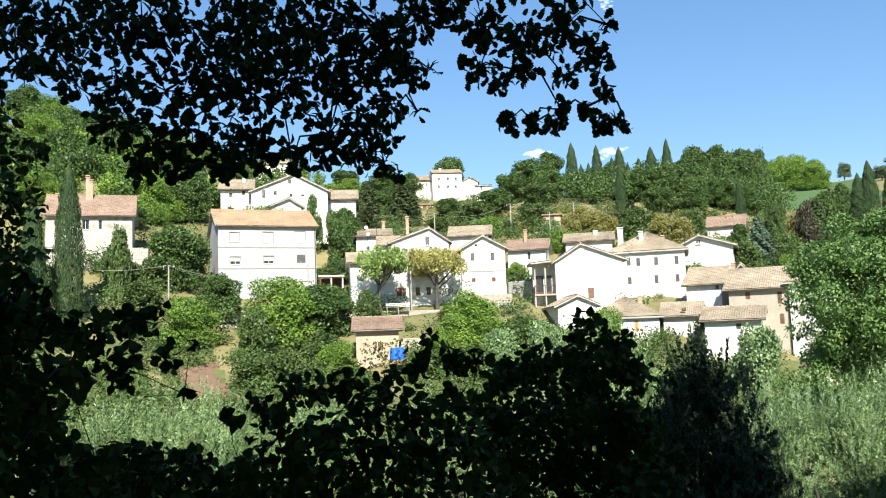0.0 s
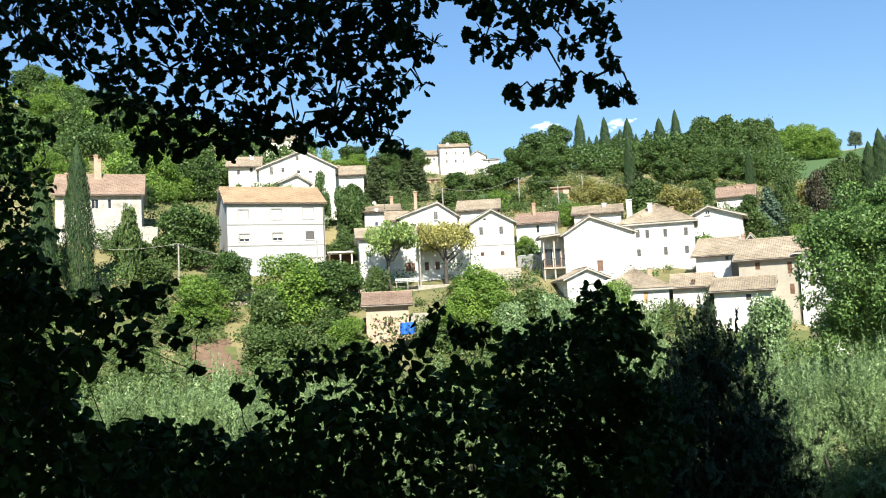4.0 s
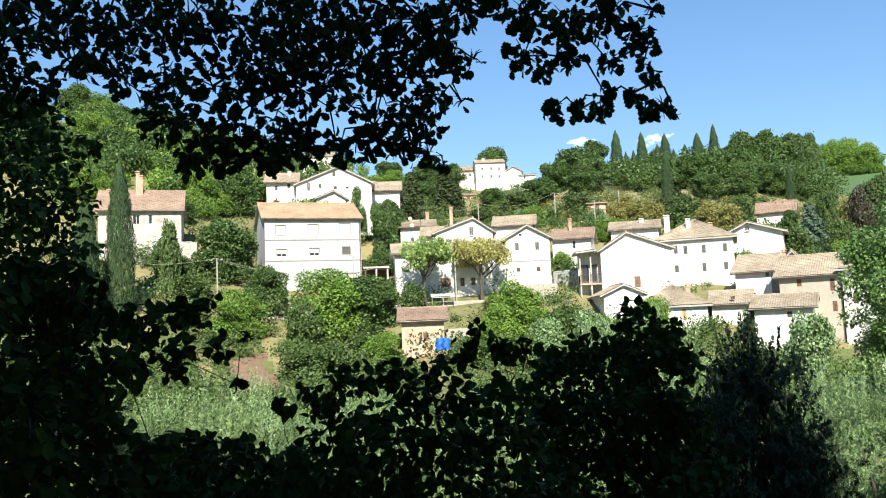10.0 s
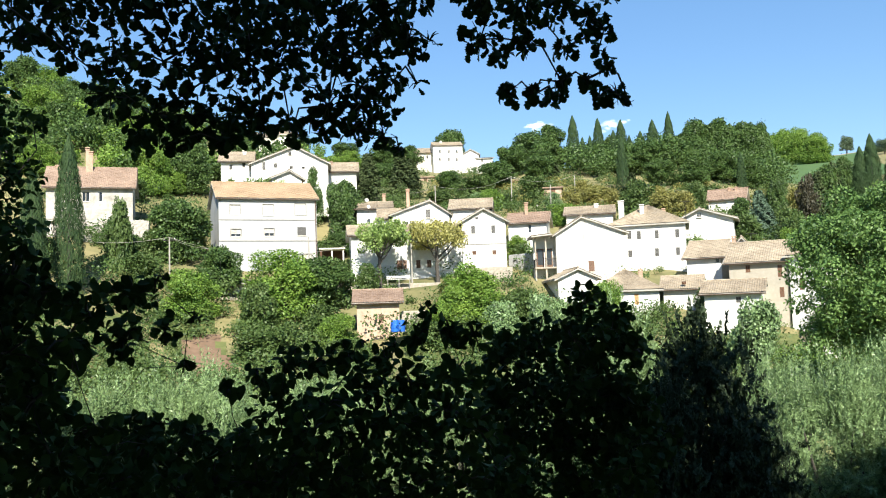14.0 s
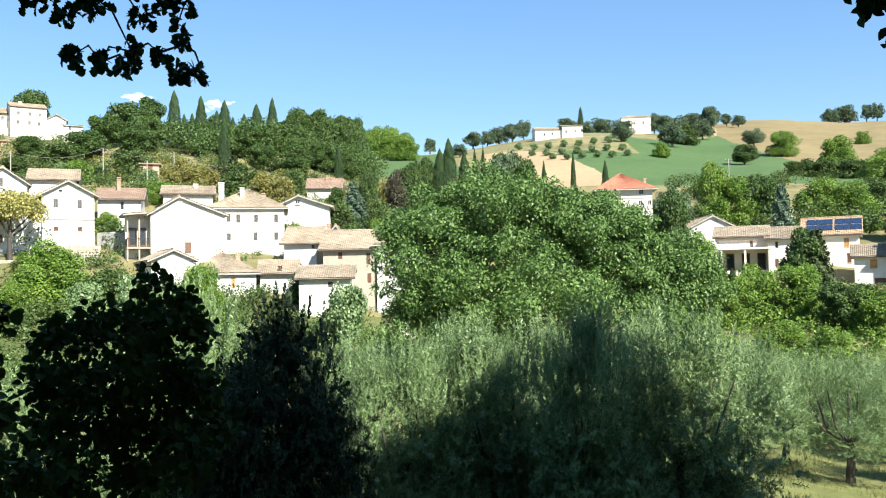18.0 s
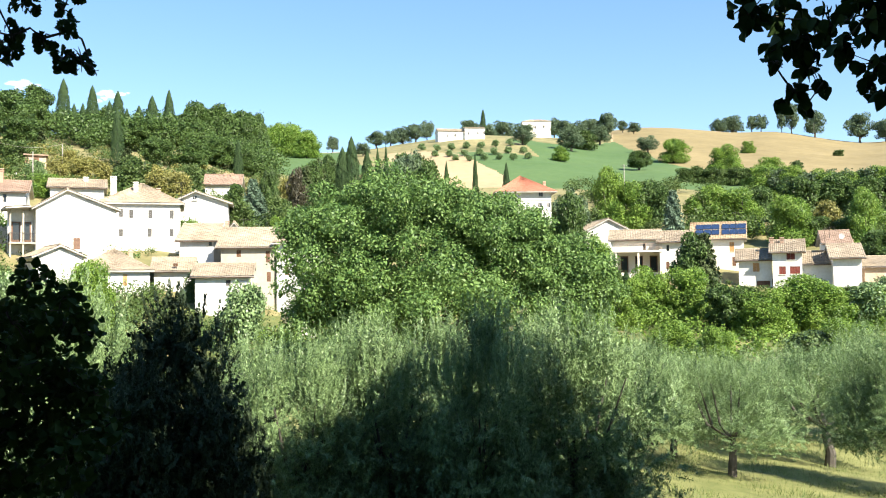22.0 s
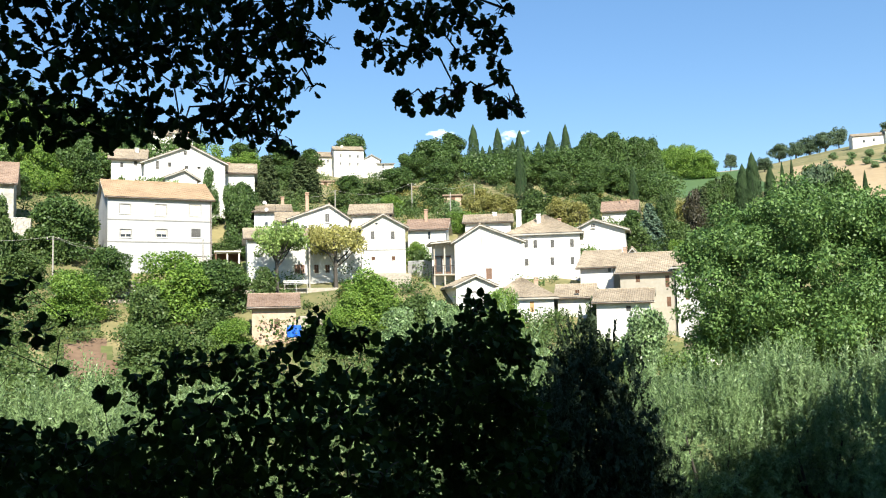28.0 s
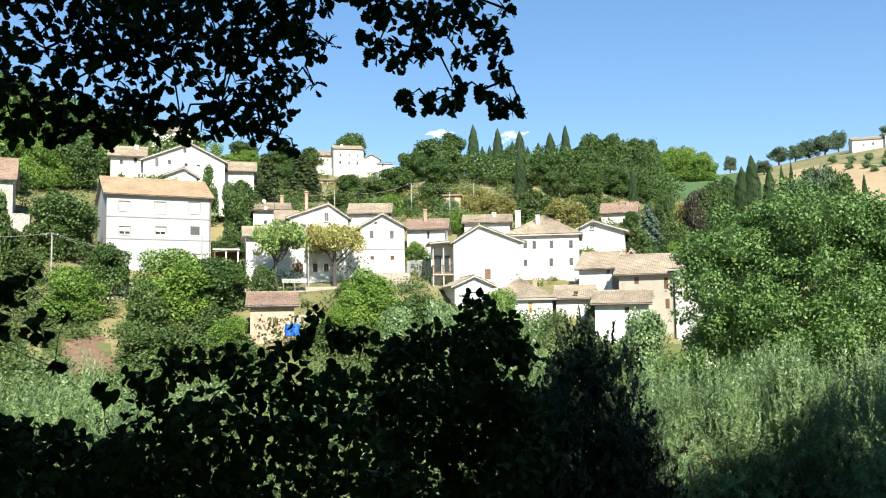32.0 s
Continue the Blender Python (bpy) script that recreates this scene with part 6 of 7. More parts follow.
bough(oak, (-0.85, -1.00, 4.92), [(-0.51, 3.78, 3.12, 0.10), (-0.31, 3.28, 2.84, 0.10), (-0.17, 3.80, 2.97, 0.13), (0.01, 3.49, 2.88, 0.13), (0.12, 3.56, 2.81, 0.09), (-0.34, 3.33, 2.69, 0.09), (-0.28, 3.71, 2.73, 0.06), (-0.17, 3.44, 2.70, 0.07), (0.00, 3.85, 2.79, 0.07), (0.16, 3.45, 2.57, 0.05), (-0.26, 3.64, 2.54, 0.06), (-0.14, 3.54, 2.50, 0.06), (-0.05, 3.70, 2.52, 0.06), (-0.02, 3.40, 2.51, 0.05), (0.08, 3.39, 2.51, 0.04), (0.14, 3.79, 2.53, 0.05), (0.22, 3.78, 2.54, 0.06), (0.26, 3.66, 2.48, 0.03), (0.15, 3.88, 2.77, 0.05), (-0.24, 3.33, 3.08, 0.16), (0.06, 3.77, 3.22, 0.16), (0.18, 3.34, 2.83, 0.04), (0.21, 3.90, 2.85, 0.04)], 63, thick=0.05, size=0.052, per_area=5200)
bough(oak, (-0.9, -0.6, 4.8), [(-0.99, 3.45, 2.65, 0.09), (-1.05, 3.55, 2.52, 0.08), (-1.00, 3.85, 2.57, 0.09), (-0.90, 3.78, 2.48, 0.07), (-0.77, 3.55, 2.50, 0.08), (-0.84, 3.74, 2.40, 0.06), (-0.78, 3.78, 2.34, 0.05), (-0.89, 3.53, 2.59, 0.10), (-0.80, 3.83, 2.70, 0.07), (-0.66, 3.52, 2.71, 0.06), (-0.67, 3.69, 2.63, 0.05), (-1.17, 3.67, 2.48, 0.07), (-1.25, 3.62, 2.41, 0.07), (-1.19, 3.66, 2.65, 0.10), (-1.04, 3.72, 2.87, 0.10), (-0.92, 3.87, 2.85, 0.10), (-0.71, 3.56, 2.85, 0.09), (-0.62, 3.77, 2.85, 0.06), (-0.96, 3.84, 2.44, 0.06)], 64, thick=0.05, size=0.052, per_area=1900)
# unseen crown lobes, added overhead to shade the plants near the viewer
canopy(oak, [(1.27, -0.79, 6.52, 1.9, 1.1), (-0.73, -0.98, 6.43, 1.9, 1.1), (2.97, -1.80, 6.58, 2.1, 1.3), (0.48, -3.07, 7.07, 2.6, 1.6), (-2.73, -1.18, 6.43, 1.8, 1.0), (0.28, 0.96, 7.05, 1.35, 0.7), (1.88, 0.66, 6.99, 1.4, 0.7), (3.38, 1.75, 7.20, 1.2, 0.6), (-1.06, 0.95, 7.11, 1.3, 0.7), (-2.76, 1.14, 7.20, 1.3, 0.8), (-4.26, 0.85, 7.14, 1.4, 0.8), (4.38, 0.25, 7.11, 1.0, 0.8), (3.28, -0.05, 7.09, 1.5, 0.9)], 17000, 5, 0.2, "oak")
elm = thing("elm_tree", 7.2, 1.6, 0, 0, "elm with pointed leaves darkened for shade, unseen crown added", "tree")
elm.matrix_basis = Matrix.Identity(4)
part("trunk", Shape().tube([(7.15, 0.98, -1.61), (7.10, 0.71, 1.48), (6.93, 0.91, 4.03), (6.68, 1.29, 7.60)], [0.24, 0.19, 0.15, 0.06], 10), BARK, elm)
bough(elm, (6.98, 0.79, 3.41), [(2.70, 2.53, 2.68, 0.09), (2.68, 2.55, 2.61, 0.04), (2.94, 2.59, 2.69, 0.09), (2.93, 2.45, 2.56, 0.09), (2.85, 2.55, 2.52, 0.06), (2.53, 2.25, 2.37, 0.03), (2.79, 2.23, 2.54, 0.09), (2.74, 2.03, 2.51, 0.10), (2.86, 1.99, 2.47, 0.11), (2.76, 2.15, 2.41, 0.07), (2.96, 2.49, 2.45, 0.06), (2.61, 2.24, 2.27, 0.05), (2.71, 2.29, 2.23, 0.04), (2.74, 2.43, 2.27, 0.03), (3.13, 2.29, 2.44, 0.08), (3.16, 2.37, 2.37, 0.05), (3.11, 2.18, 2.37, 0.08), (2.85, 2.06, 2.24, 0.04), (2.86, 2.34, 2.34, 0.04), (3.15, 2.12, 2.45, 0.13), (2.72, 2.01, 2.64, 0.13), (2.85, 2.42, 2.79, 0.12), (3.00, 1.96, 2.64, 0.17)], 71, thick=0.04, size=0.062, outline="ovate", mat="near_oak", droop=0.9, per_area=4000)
# unseen crown lobes, set back along the sun from wanted shadows on the olives
canopy(elm, [(6.38, 1.65, 7.14, 0.9, 0.7), (7.28, 2.35, 7.21, 1.35, 0.8), (8.48, 2.64, 7.23, 1.25, 0.8), (9.48, 1.75, 7.11, 1.25, 0.8), (10.38, 0.76, 6.98, 1.2, 0.8), (8.38, 0.73, 7.21, 1.6, 1.0), (6.68, -0.26, 7.11, 1.6, 1.0), (9.88, -0.85, 7.00, 1.5, 1.0), (7.69, 1.28, 7.69, 1.6, 1.0), (8.89, -0.53, 7.65, 1.8, 1.2), (10.48, 2.15, 7.15, 1.25, 0.8), (11.58, 1.55, 7.06, 1.3, 0.8), (12.48, 0.76, 6.95, 1.2, 0.8), (11.28, -0.06, 7.07, 1.5, 0.9), (9.0, 2.3, 8.2, 1.4, 0.9), (9.6, 3.2, 8.4, 1.2, 0.8)], 44000, 6, 0.2, "oak")
bush = thing("bush", -1.56, 2.08, 0, 0, 'shaded hazel bush with broad leaves darkened for shade', "bush")
bush.matrix_basis = Matrix.Identity(4)
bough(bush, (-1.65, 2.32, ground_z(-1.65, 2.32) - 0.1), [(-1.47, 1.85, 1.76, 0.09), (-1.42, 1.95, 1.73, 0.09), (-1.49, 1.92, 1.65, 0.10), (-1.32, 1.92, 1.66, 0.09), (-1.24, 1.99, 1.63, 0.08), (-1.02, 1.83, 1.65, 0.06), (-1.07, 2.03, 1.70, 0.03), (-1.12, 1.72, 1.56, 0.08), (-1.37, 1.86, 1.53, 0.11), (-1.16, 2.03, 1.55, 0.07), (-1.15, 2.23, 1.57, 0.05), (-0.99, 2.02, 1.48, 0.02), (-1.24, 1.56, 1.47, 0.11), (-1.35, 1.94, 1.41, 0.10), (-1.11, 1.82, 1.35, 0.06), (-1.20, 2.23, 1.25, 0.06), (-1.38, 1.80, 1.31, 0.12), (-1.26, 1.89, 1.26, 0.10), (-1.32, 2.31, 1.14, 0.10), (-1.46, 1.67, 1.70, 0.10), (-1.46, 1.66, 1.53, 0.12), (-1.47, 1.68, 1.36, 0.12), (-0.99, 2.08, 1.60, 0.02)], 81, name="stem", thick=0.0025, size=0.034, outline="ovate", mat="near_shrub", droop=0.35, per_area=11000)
bush = thing("bush", -0.73, 2.70, 0, 0, 'shaded dogwood bush with oval leaves darkened for shade', "bush")
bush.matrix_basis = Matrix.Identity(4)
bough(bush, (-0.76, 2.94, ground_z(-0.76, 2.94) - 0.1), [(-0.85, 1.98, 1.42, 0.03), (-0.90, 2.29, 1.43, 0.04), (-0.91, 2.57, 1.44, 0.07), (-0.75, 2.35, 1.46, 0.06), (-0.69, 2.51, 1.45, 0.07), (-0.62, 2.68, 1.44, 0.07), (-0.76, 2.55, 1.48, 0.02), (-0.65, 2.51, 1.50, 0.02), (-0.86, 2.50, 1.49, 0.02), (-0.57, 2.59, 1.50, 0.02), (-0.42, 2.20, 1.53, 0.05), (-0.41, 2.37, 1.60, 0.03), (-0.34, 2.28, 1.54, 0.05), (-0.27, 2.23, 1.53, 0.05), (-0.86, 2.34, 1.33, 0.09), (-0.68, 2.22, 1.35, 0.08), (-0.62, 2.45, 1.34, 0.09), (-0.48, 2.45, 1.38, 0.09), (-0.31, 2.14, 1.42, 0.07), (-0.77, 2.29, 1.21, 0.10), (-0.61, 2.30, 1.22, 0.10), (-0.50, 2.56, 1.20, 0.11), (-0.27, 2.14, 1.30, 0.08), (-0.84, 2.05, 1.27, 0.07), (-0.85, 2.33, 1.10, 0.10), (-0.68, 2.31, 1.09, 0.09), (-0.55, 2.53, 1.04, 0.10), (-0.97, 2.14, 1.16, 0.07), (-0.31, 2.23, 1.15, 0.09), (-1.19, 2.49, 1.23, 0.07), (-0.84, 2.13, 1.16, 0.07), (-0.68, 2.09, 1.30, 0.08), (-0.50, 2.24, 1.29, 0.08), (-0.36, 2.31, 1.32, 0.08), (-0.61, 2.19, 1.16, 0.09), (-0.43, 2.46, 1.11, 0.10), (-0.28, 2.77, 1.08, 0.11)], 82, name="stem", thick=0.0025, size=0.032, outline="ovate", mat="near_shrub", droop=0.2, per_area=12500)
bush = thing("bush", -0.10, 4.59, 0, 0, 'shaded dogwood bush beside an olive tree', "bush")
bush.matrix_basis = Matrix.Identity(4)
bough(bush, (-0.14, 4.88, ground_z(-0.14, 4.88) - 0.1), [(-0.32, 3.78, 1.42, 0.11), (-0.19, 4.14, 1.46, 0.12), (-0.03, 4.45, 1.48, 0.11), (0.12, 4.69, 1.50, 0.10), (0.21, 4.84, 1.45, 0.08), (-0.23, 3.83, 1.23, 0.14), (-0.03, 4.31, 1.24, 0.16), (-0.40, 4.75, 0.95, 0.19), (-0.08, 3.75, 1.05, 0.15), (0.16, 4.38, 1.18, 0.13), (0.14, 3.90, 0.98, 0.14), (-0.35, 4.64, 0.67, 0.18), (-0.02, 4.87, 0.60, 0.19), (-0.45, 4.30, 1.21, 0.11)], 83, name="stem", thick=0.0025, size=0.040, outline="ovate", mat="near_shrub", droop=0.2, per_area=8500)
# added layer of dark leaves, filling gaps where shaded ground would show
bush = thing("bush", -0.08, 3.89, 0, 0, 'dark filler bush added behind the dogwood to close its gaps', "bush")
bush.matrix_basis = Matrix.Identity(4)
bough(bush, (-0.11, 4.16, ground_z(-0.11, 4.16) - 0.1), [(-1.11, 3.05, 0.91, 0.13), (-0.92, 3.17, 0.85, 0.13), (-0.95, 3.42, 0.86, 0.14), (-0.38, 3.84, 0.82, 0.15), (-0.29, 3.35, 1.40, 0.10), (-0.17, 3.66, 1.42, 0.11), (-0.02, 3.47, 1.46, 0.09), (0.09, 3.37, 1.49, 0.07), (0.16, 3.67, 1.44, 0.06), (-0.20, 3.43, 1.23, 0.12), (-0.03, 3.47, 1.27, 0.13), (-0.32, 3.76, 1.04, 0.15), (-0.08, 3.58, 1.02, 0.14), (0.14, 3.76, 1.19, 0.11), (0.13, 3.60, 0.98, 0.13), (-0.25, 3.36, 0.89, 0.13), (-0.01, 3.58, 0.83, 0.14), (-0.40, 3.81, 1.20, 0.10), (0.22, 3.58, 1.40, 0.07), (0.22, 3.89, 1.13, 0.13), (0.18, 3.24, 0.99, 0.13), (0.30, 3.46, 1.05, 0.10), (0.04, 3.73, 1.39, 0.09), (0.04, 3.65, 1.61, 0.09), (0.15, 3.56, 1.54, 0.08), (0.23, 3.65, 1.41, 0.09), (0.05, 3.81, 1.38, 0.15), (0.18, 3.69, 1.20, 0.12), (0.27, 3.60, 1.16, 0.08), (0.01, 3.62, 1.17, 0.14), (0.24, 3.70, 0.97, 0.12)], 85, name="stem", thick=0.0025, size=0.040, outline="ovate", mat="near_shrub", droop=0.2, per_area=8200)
# added dark leaves standing in for shaded olives and ground below the hazel
bush = thing("bush", -2.16, 2.88, 0, 0, 'dark filler bush added under the hazel in place of shaded ground', "bush")
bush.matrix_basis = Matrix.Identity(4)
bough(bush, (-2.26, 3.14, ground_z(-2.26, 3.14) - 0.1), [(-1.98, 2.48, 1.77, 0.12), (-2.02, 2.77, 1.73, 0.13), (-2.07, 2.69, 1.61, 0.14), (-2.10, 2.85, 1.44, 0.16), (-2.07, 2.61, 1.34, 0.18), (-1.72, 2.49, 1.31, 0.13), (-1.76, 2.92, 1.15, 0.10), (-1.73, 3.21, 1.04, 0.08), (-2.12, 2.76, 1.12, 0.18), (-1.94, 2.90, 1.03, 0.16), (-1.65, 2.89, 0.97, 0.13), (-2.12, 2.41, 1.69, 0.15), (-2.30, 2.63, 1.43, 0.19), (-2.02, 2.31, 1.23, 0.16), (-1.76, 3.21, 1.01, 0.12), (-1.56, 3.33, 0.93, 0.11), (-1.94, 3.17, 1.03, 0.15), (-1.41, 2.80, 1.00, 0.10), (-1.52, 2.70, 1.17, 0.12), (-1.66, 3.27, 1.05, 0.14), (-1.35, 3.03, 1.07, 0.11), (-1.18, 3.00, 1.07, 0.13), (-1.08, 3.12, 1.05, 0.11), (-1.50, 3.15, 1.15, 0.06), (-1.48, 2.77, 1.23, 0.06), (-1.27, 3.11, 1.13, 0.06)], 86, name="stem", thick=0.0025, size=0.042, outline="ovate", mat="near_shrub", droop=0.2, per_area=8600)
bush = thing("hazel_tree", -4.31, 5.25, 0, 0, "tall shaded hazel with drooping leaves darkened for shade", "tree")
bush.matrix_basis = Matrix.Identity(4)
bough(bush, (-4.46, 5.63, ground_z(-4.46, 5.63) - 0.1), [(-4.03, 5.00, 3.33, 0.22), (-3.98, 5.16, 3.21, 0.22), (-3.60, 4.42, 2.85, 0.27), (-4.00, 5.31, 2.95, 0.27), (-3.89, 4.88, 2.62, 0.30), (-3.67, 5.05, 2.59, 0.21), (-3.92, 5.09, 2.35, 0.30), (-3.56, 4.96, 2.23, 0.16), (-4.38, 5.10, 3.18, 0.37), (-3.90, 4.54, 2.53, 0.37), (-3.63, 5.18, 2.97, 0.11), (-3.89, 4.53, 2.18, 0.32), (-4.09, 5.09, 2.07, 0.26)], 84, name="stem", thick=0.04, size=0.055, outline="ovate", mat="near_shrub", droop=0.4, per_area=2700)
# olives in shade; their darkness is put into the leaf colour
SHADED_OLIVES = [
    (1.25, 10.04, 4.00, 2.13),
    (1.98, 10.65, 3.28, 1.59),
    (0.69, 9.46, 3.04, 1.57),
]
GROVE = [
    (3.98, 14.56, 3.41, 2.53),
    (5.71, 14.51, 3.75, 2.72),
    (17.87, 18.91, 3.65, 4.01),
    (6.70, 12.94, 3.99, 2.35),
    (8.90, 13.36, 4.07, 3.13),
    (18.45, 22.13, 3.33, 3.78),
    (26.17, 22.80, 4.59, 6.18),
    (21.88, 16.73, 4.81, 4.17),
    (29.82, 29.20, 3.30, 5.24),
    (25.94, 28.79, 3.24, 4.85),
    (33.33, 26.65, 4.72, 5.93),
    (20.34, 25.63, 3.35, 4.09),
    (7.03, 20.52, 3.84, 3.11),
    (11.51, 19.51, 3.93, 3.25),
    (4.00, 18.22, 3.43, 2.42),
    (8.15, 17.88, 3.94, 3.07),
    (-6.16, 12.73, 3.40, 2.54),
    (-6.90, 11.73, 3.08, 2.18),
    (-5.36, 14.67, 3.21, 2.52),
    (-7.70, 11.21, 3.01, 2.18),
    (14.90, 19.62, 3.71, 3.23),
    (22.52, 15.82, 4.67, 4.54),
    (0.49, 14.07, 4.16, 2.36),
    (-0.31, 13.57, 3.78, 2.27),
    (-2.37, 13.38, 3.10, 2.27),
    (-0.47, 14.61, 3.75, 1.88),
    (-4.25, 13.95, 3.24, 2.45),
]


def set_tree(ob, x, y, h, w, turn, group):
    ob.matrix_basis = Matrix.LocRotScale((x, y, ground_z(x, y)), Euler((0, 0, turn)), (w / 3.3, w / 3.3, h / 3.65))
    tagged(ob, group=group)


OLIVES = [near_olive(i, blade=0.074 if i < 2 else 0.046) for i in range(3)]
for i, (x, y, h, w) in enumerate(GROVE):
    ob = OLIVES[i] if i < 3 else copy_thing(OLIVES[2 if math.hypot(x, y) > 23 else i % 2], Matrix.Identity(4))
    set_tree(ob, x, y, h, w, i * 1.9, "olive grove")
# the near olive again, with shade in its leaf colour
SHADED_OLIVE = near_olive(1, "holm", "olive above the grove, leaf colour darkened for shade", "holm_oak", 0.15, 0.058)
for i, (x, y, h, w) in enumerate(SHADED_OLIVES):
    set_tree(copy_thing(SHADED_OLIVE, Matrix.Identity(4)) if i else SHADED_OLIVE, x, y, h, w, i * 2.3, "holm oaks above the grove")
great_tree(19.55, 47.12, [(19.02, 46.38, 2.97, 6.55, 4.54), (14.07, 46.12, 2.51, 2.74, 3.39), (16.73, 45.92, 5.53, 2.8, 1.81), (22.44, 45.67, 5.12, 3.43, 2.06), (23.41, 43.23, 2.91, 2.47, 2.8), (25.09, 41.92, 0.91, 2.28, 1.96), (18.33, 43.08, 1.33, 4.69, 2.5), (14.73, 45.12, 0.11, 2.84, 1.58), (12.63, 45.69, 0.77, 1.26, 1.9), (24.46, 44.77, 4.39, 1.78, 1.78), (24.94, 44.4, 5.05, 1.37, 1.3), (20.75, 45.22, 6.03, 2.02, 1.34), (14.28, 46.78, 5.04, 1.98, 1.65), (26.22, 42.8, 2.63, 1.85, 1.68), (27.7, 42.08, 0.54, 2.02, 1.68), (14.08, 48.43, 4.56, 1.9, 1.71), (15.98, 47.8, 5.12, 2.0, 1.8), (18.19, 46.97, 5.65, 2.0, 1.8), (20.69, 45.96, 5.37, 2.0, 1.8), (22.7, 45.05, 4.94, 2.0, 1.8), (24.51, 44.14, 4.3, 2.0, 1.8), (26.13, 43.26, 3.26, 2.0, 1.8), (27.69, 42.31, 2.29, 1.9, 1.71), (28.65, 41.67, 1.21, 1.6, 1.44)], 230000, 91, 0.175, "walnut", "large broad walnut tree with dense green leaves in the valley")

# ---- unseen trees behind the viewer, added to keep sky and sun off near plants ----
for x, y, h, w in [(-4.8, -4.6, 8.5, 5.5), (0.6, -4.4, 8, 5.2), (5.4, -4.4, 8.5, 5.5), (-9, -4, 11, 9), (-4, -8, 12, 9), (3, -8, 12, 9), (9, -6, 11, 9), (14, -1, 10, 8), (-13, 1, 10, 8), (0, -14, 13, 10), (-9, -13, 13, 10), (9, -13, 13, 10), (-16, 7, 9, 7)]:
    plant("oak", x, y, h, w, group="oaks round the clearing")


# ---- undergrowth and woods past counting ----
def clumps(name, label, spots, per, size, mat, seed, category):
    """One mesh of leaf clumps at the spots (x, y, height, width)."""
    rng = np.random.default_rng(seed)
    places, ways, faces, sizes = [], [], [], []
    for x, y, h, w in spots:
        z = ground_z(x, y)
        blobs = [(x + rng.normal() * w * 0.2, y + rng.normal() * w * 0.2, z + h * (0.25 + 0.5 * rng.random()), w * (0.2 + 0.16 * rng.random()), h * (0.2 + 0.14 * rng.random())) for _ in range(6)]
        p, o = scatter(rng, blobs, per, 0.5)
        places.append(p)
        ways.append(o * 0.7 + rng.normal(size=(per, 3)) * 0.7)
        faces.append(o + rng.normal(size=(per, 3)) * 0.5 + np.array([0, 0, 0.5]))
        sizes.append(size * (0.6 + 0.8 * rng.random(per)) * (0.6 + 0.4 * w / 4))
    me = leaves(name, *map(np.concatenate, (places, ways, faces, sizes)), "chip", mat, 0.3)
    return tagged(new(name, me), label, category, kind="stuff")


HOUSE_SPOTS = [(o.location.x - 4 * math.sin(o.rotation_euler.z), o.location.y + 4 * math.cos(o.rotation_euler.z), o.location.z) for o in bpy.data.objects if o.name.split(".")[0] == "house" and o.parent is None]
wild = np.random.default_rng(11)
OPEN_SPOTS = [(-30.5, 66.0), (-29.5, 62.0), (-31.6, 69.0), (-27.5, 60.5), (-28.6, 65.0), (-16.6, 72.4), (-16.4, 89.5), (-15.9, 87.1)]  # kept bare so the camera sees the peach shed, earth bank and terrace


def wild_spots(n, az0, az1, r0, r1, h0, h1, clear=7.5, wide=1.5, curve=1.0):
    spots = []
    while len(spots) < n:
        az, r = radians(wild.uniform(az0, az1)), r0 + (r1 - r0) * wild.random() ** curve
        x, y = r * math.sin(az), r * math.cos(az)
        if all(math.hypot(x - a, y - b) > clear for a, b, _ in HOUSE_SPOTS) and all(math.hypot(x - a, y - b) > 2.4 for a, b in OPEN_SPOTS):
            h = wild.uniform(h0, h1)
            spots.append((x, y, h, h * wild.uniform(0.9, 1.3) * wide))
    return spots


clumps("undergrowth", "mixed green bushes and brambles covering the slope", wild_spots(560, -45, 20, 50, 88, 1.0, 2.6, 5.0), 260, 0.22, LEAF["shrub"], 21, "undergrowth")
clumps("undergrowth", "bright bushes and brambles below the lower row", wild_spots(240, 12, 60, 50, 100, 1.0, 2.8, 5.6), 260, 0.22, LEAF["lime"], 22, "undergrowth")
clumps("undergrowth", "low garden bushes between the houses", wild_spots(420, -42, 20, 84, 135, 1.0, 3.0, 5.5), 220, 0.22, LEAF["oak"], 23, "undergrowth")
clumps("undergrowth", "scattered scrub on the dry upper slope", wild_spots(430, -16, 18, 130, 215, 0.9, 2.8), 200, 0.24, LEAF["shrub"], 24, "undergrowth")
clumps("undergrowth", "yellowing scrub on the dry upper slope", wild_spots(110, -10, 16, 128, 185, 0.9, 2.4), 200, 0.24, LEAF["ochre"], 25, "undergrowth")
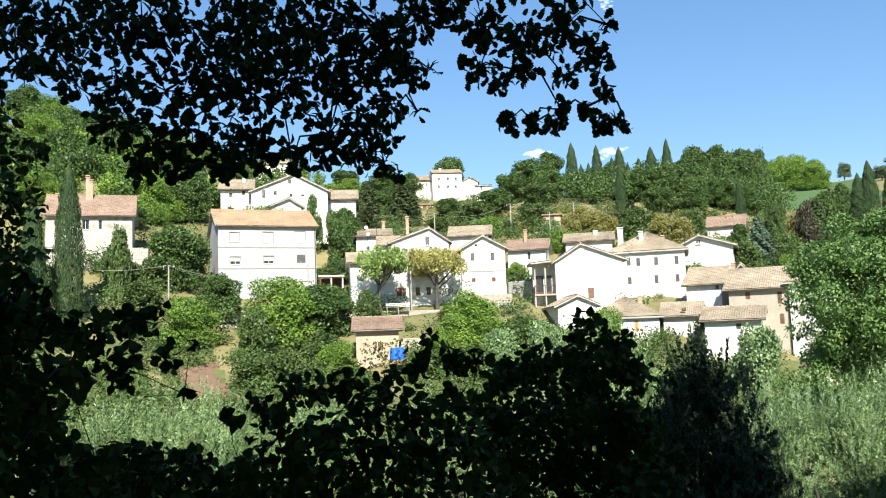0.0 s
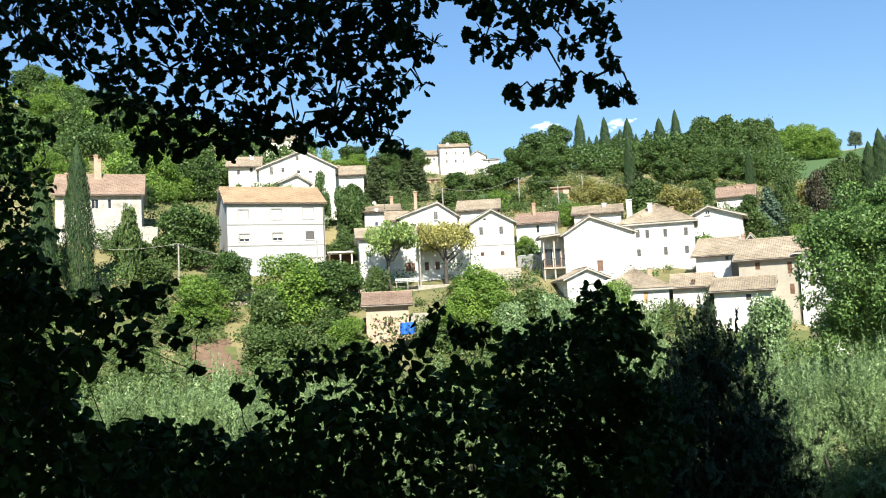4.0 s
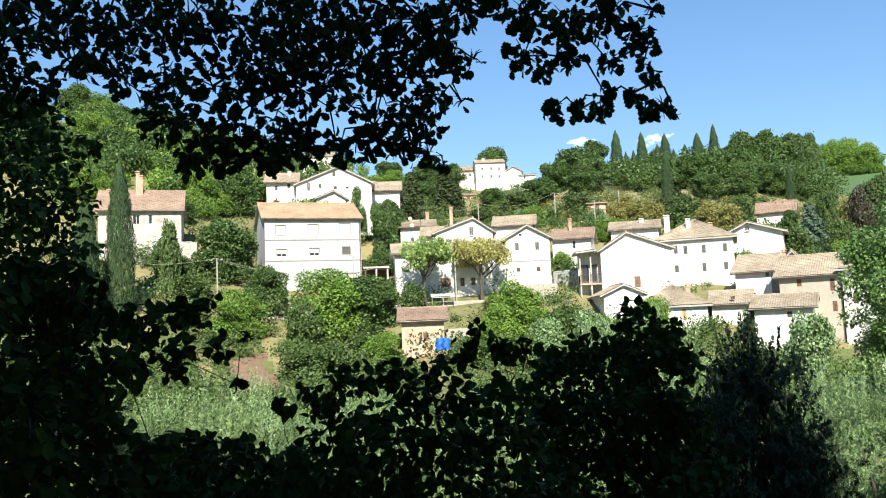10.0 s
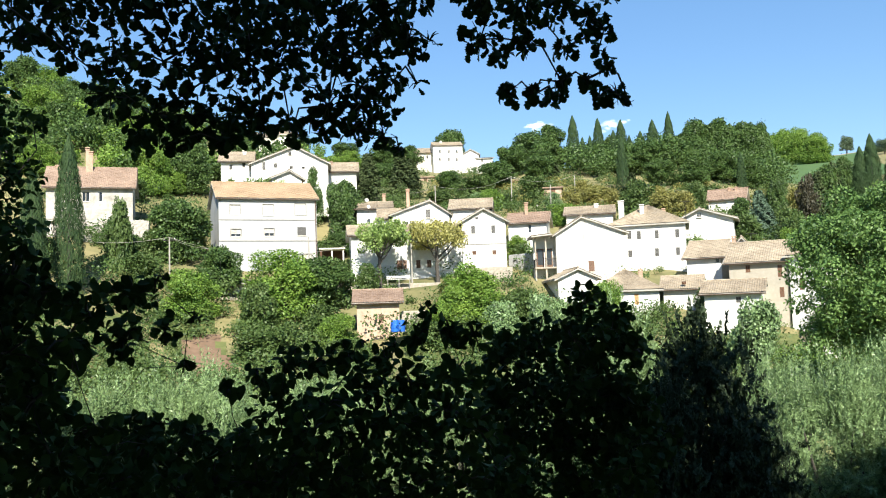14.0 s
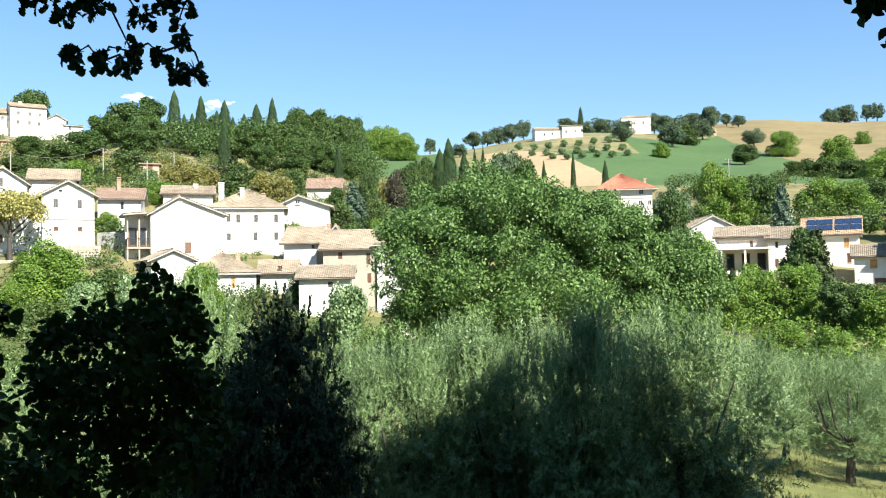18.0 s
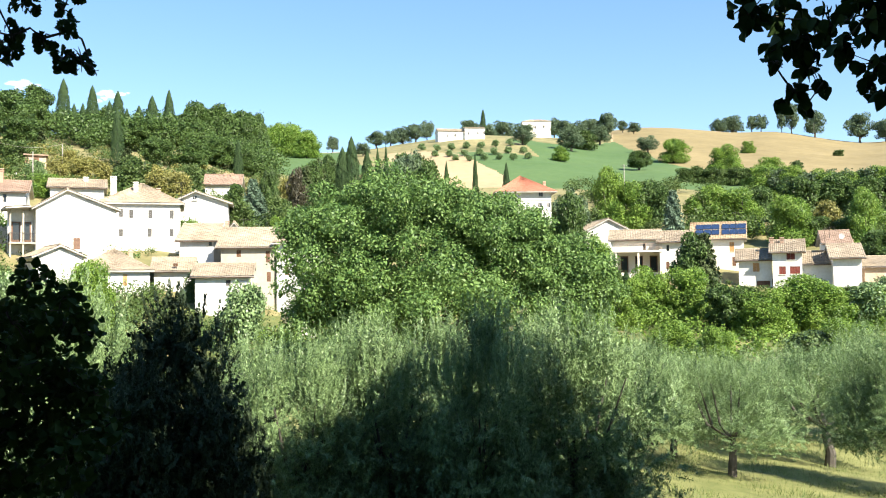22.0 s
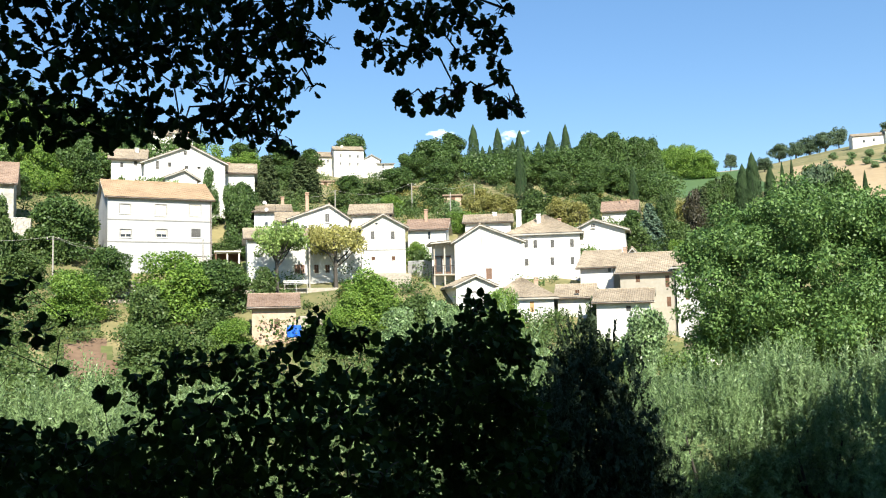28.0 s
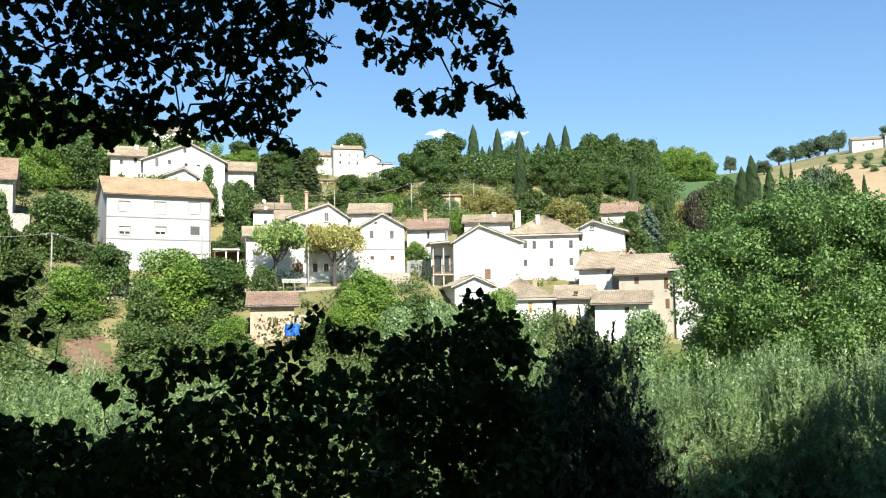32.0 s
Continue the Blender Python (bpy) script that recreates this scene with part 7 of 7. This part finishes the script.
clumps("weeds", "low weeds and tall grass on the village slope", wild_spots(900, -45, 62, 52, 104, 0.35, 0.9, 3.6, 2.4), 130, 0.16, LEAF["grass"], 33, "weeds")
clumps("weeds", "green weeds and nettles on the village slope", wild_spots(760, -45, 62, 52, 116, 0.4, 1.1, 3.8, 2.0), 140, 0.17, LEAF["shrub"], 34, "weeds")
clumps("woodland", "dense green wood covering the hillside", wild_spots(230, -56, -17.5, 128, 235, 3.5, 7.5, 11, 1.1), 1050, 0.28, LEAF["oak"], 26, "woodland")
clumps("woodland", "sunny light green trees in the hillside wood", wild_spots(110, -56, -16, 126, 230, 3, 6, 11, 1.1), 975, 0.28, LEAF["lime"], 27, "woodland")
clumps("woodland", "dense dark wood below the ridge cypresses", wild_spots(70, -2, 12.5, 188, 232, 4, 8, 9, 1.1), 1140, 0.28, LEAF["oak"], 28, "woodland")
clumps("woodland", "mixed wood behind the lower row of houses", wild_spots(110, 33, 62, 135, 225, 3, 5.5, 11, 1.2), 930, 0.28, LEAF["shrub"], 29, "woodland")


def grass_sheet(n, az0, az1, r0, r1, h0, h1, seed):
    rng = np.random.default_rng(seed)
    az, r = np.radians(rng.uniform(az0, az1, n)), rng.uniform(r0, r1, n)
    x, y = r * np.sin(az), r * np.cos(az)
    place = np.stack([x, y, [ground_z(a, b) - 0.03 for a, b in zip(x, y)]], 1)
    way = np.stack([rng.normal(size=n) * 0.35, rng.normal(size=n) * 0.35, np.ones(n)], 1)
    patch = 0.6 + 0.6 * np.abs(np.sin(x * 0.9 + 2 * np.sin(y * 0.7)))
    me = leaves("grass", place, way, rng.normal(size=(n, 3)), rng.uniform(h0, h1, n) * patch, "straw", LEAF["grass"], 0.1, 0.3)
    tagged(new("grass", me), "tufted dry grass under the olive trees", "grass", kind="stuff")


grass_sheet(60000, 30, 57, 14, 46, 0.05, 0.2, 31)
grass_sheet(9000, -42, 24, 7, 30, 0.1, 0.35, 32)
grass_sheet(14000, -180, 180, 0.7, 8, 0.04, 0.16, 35)
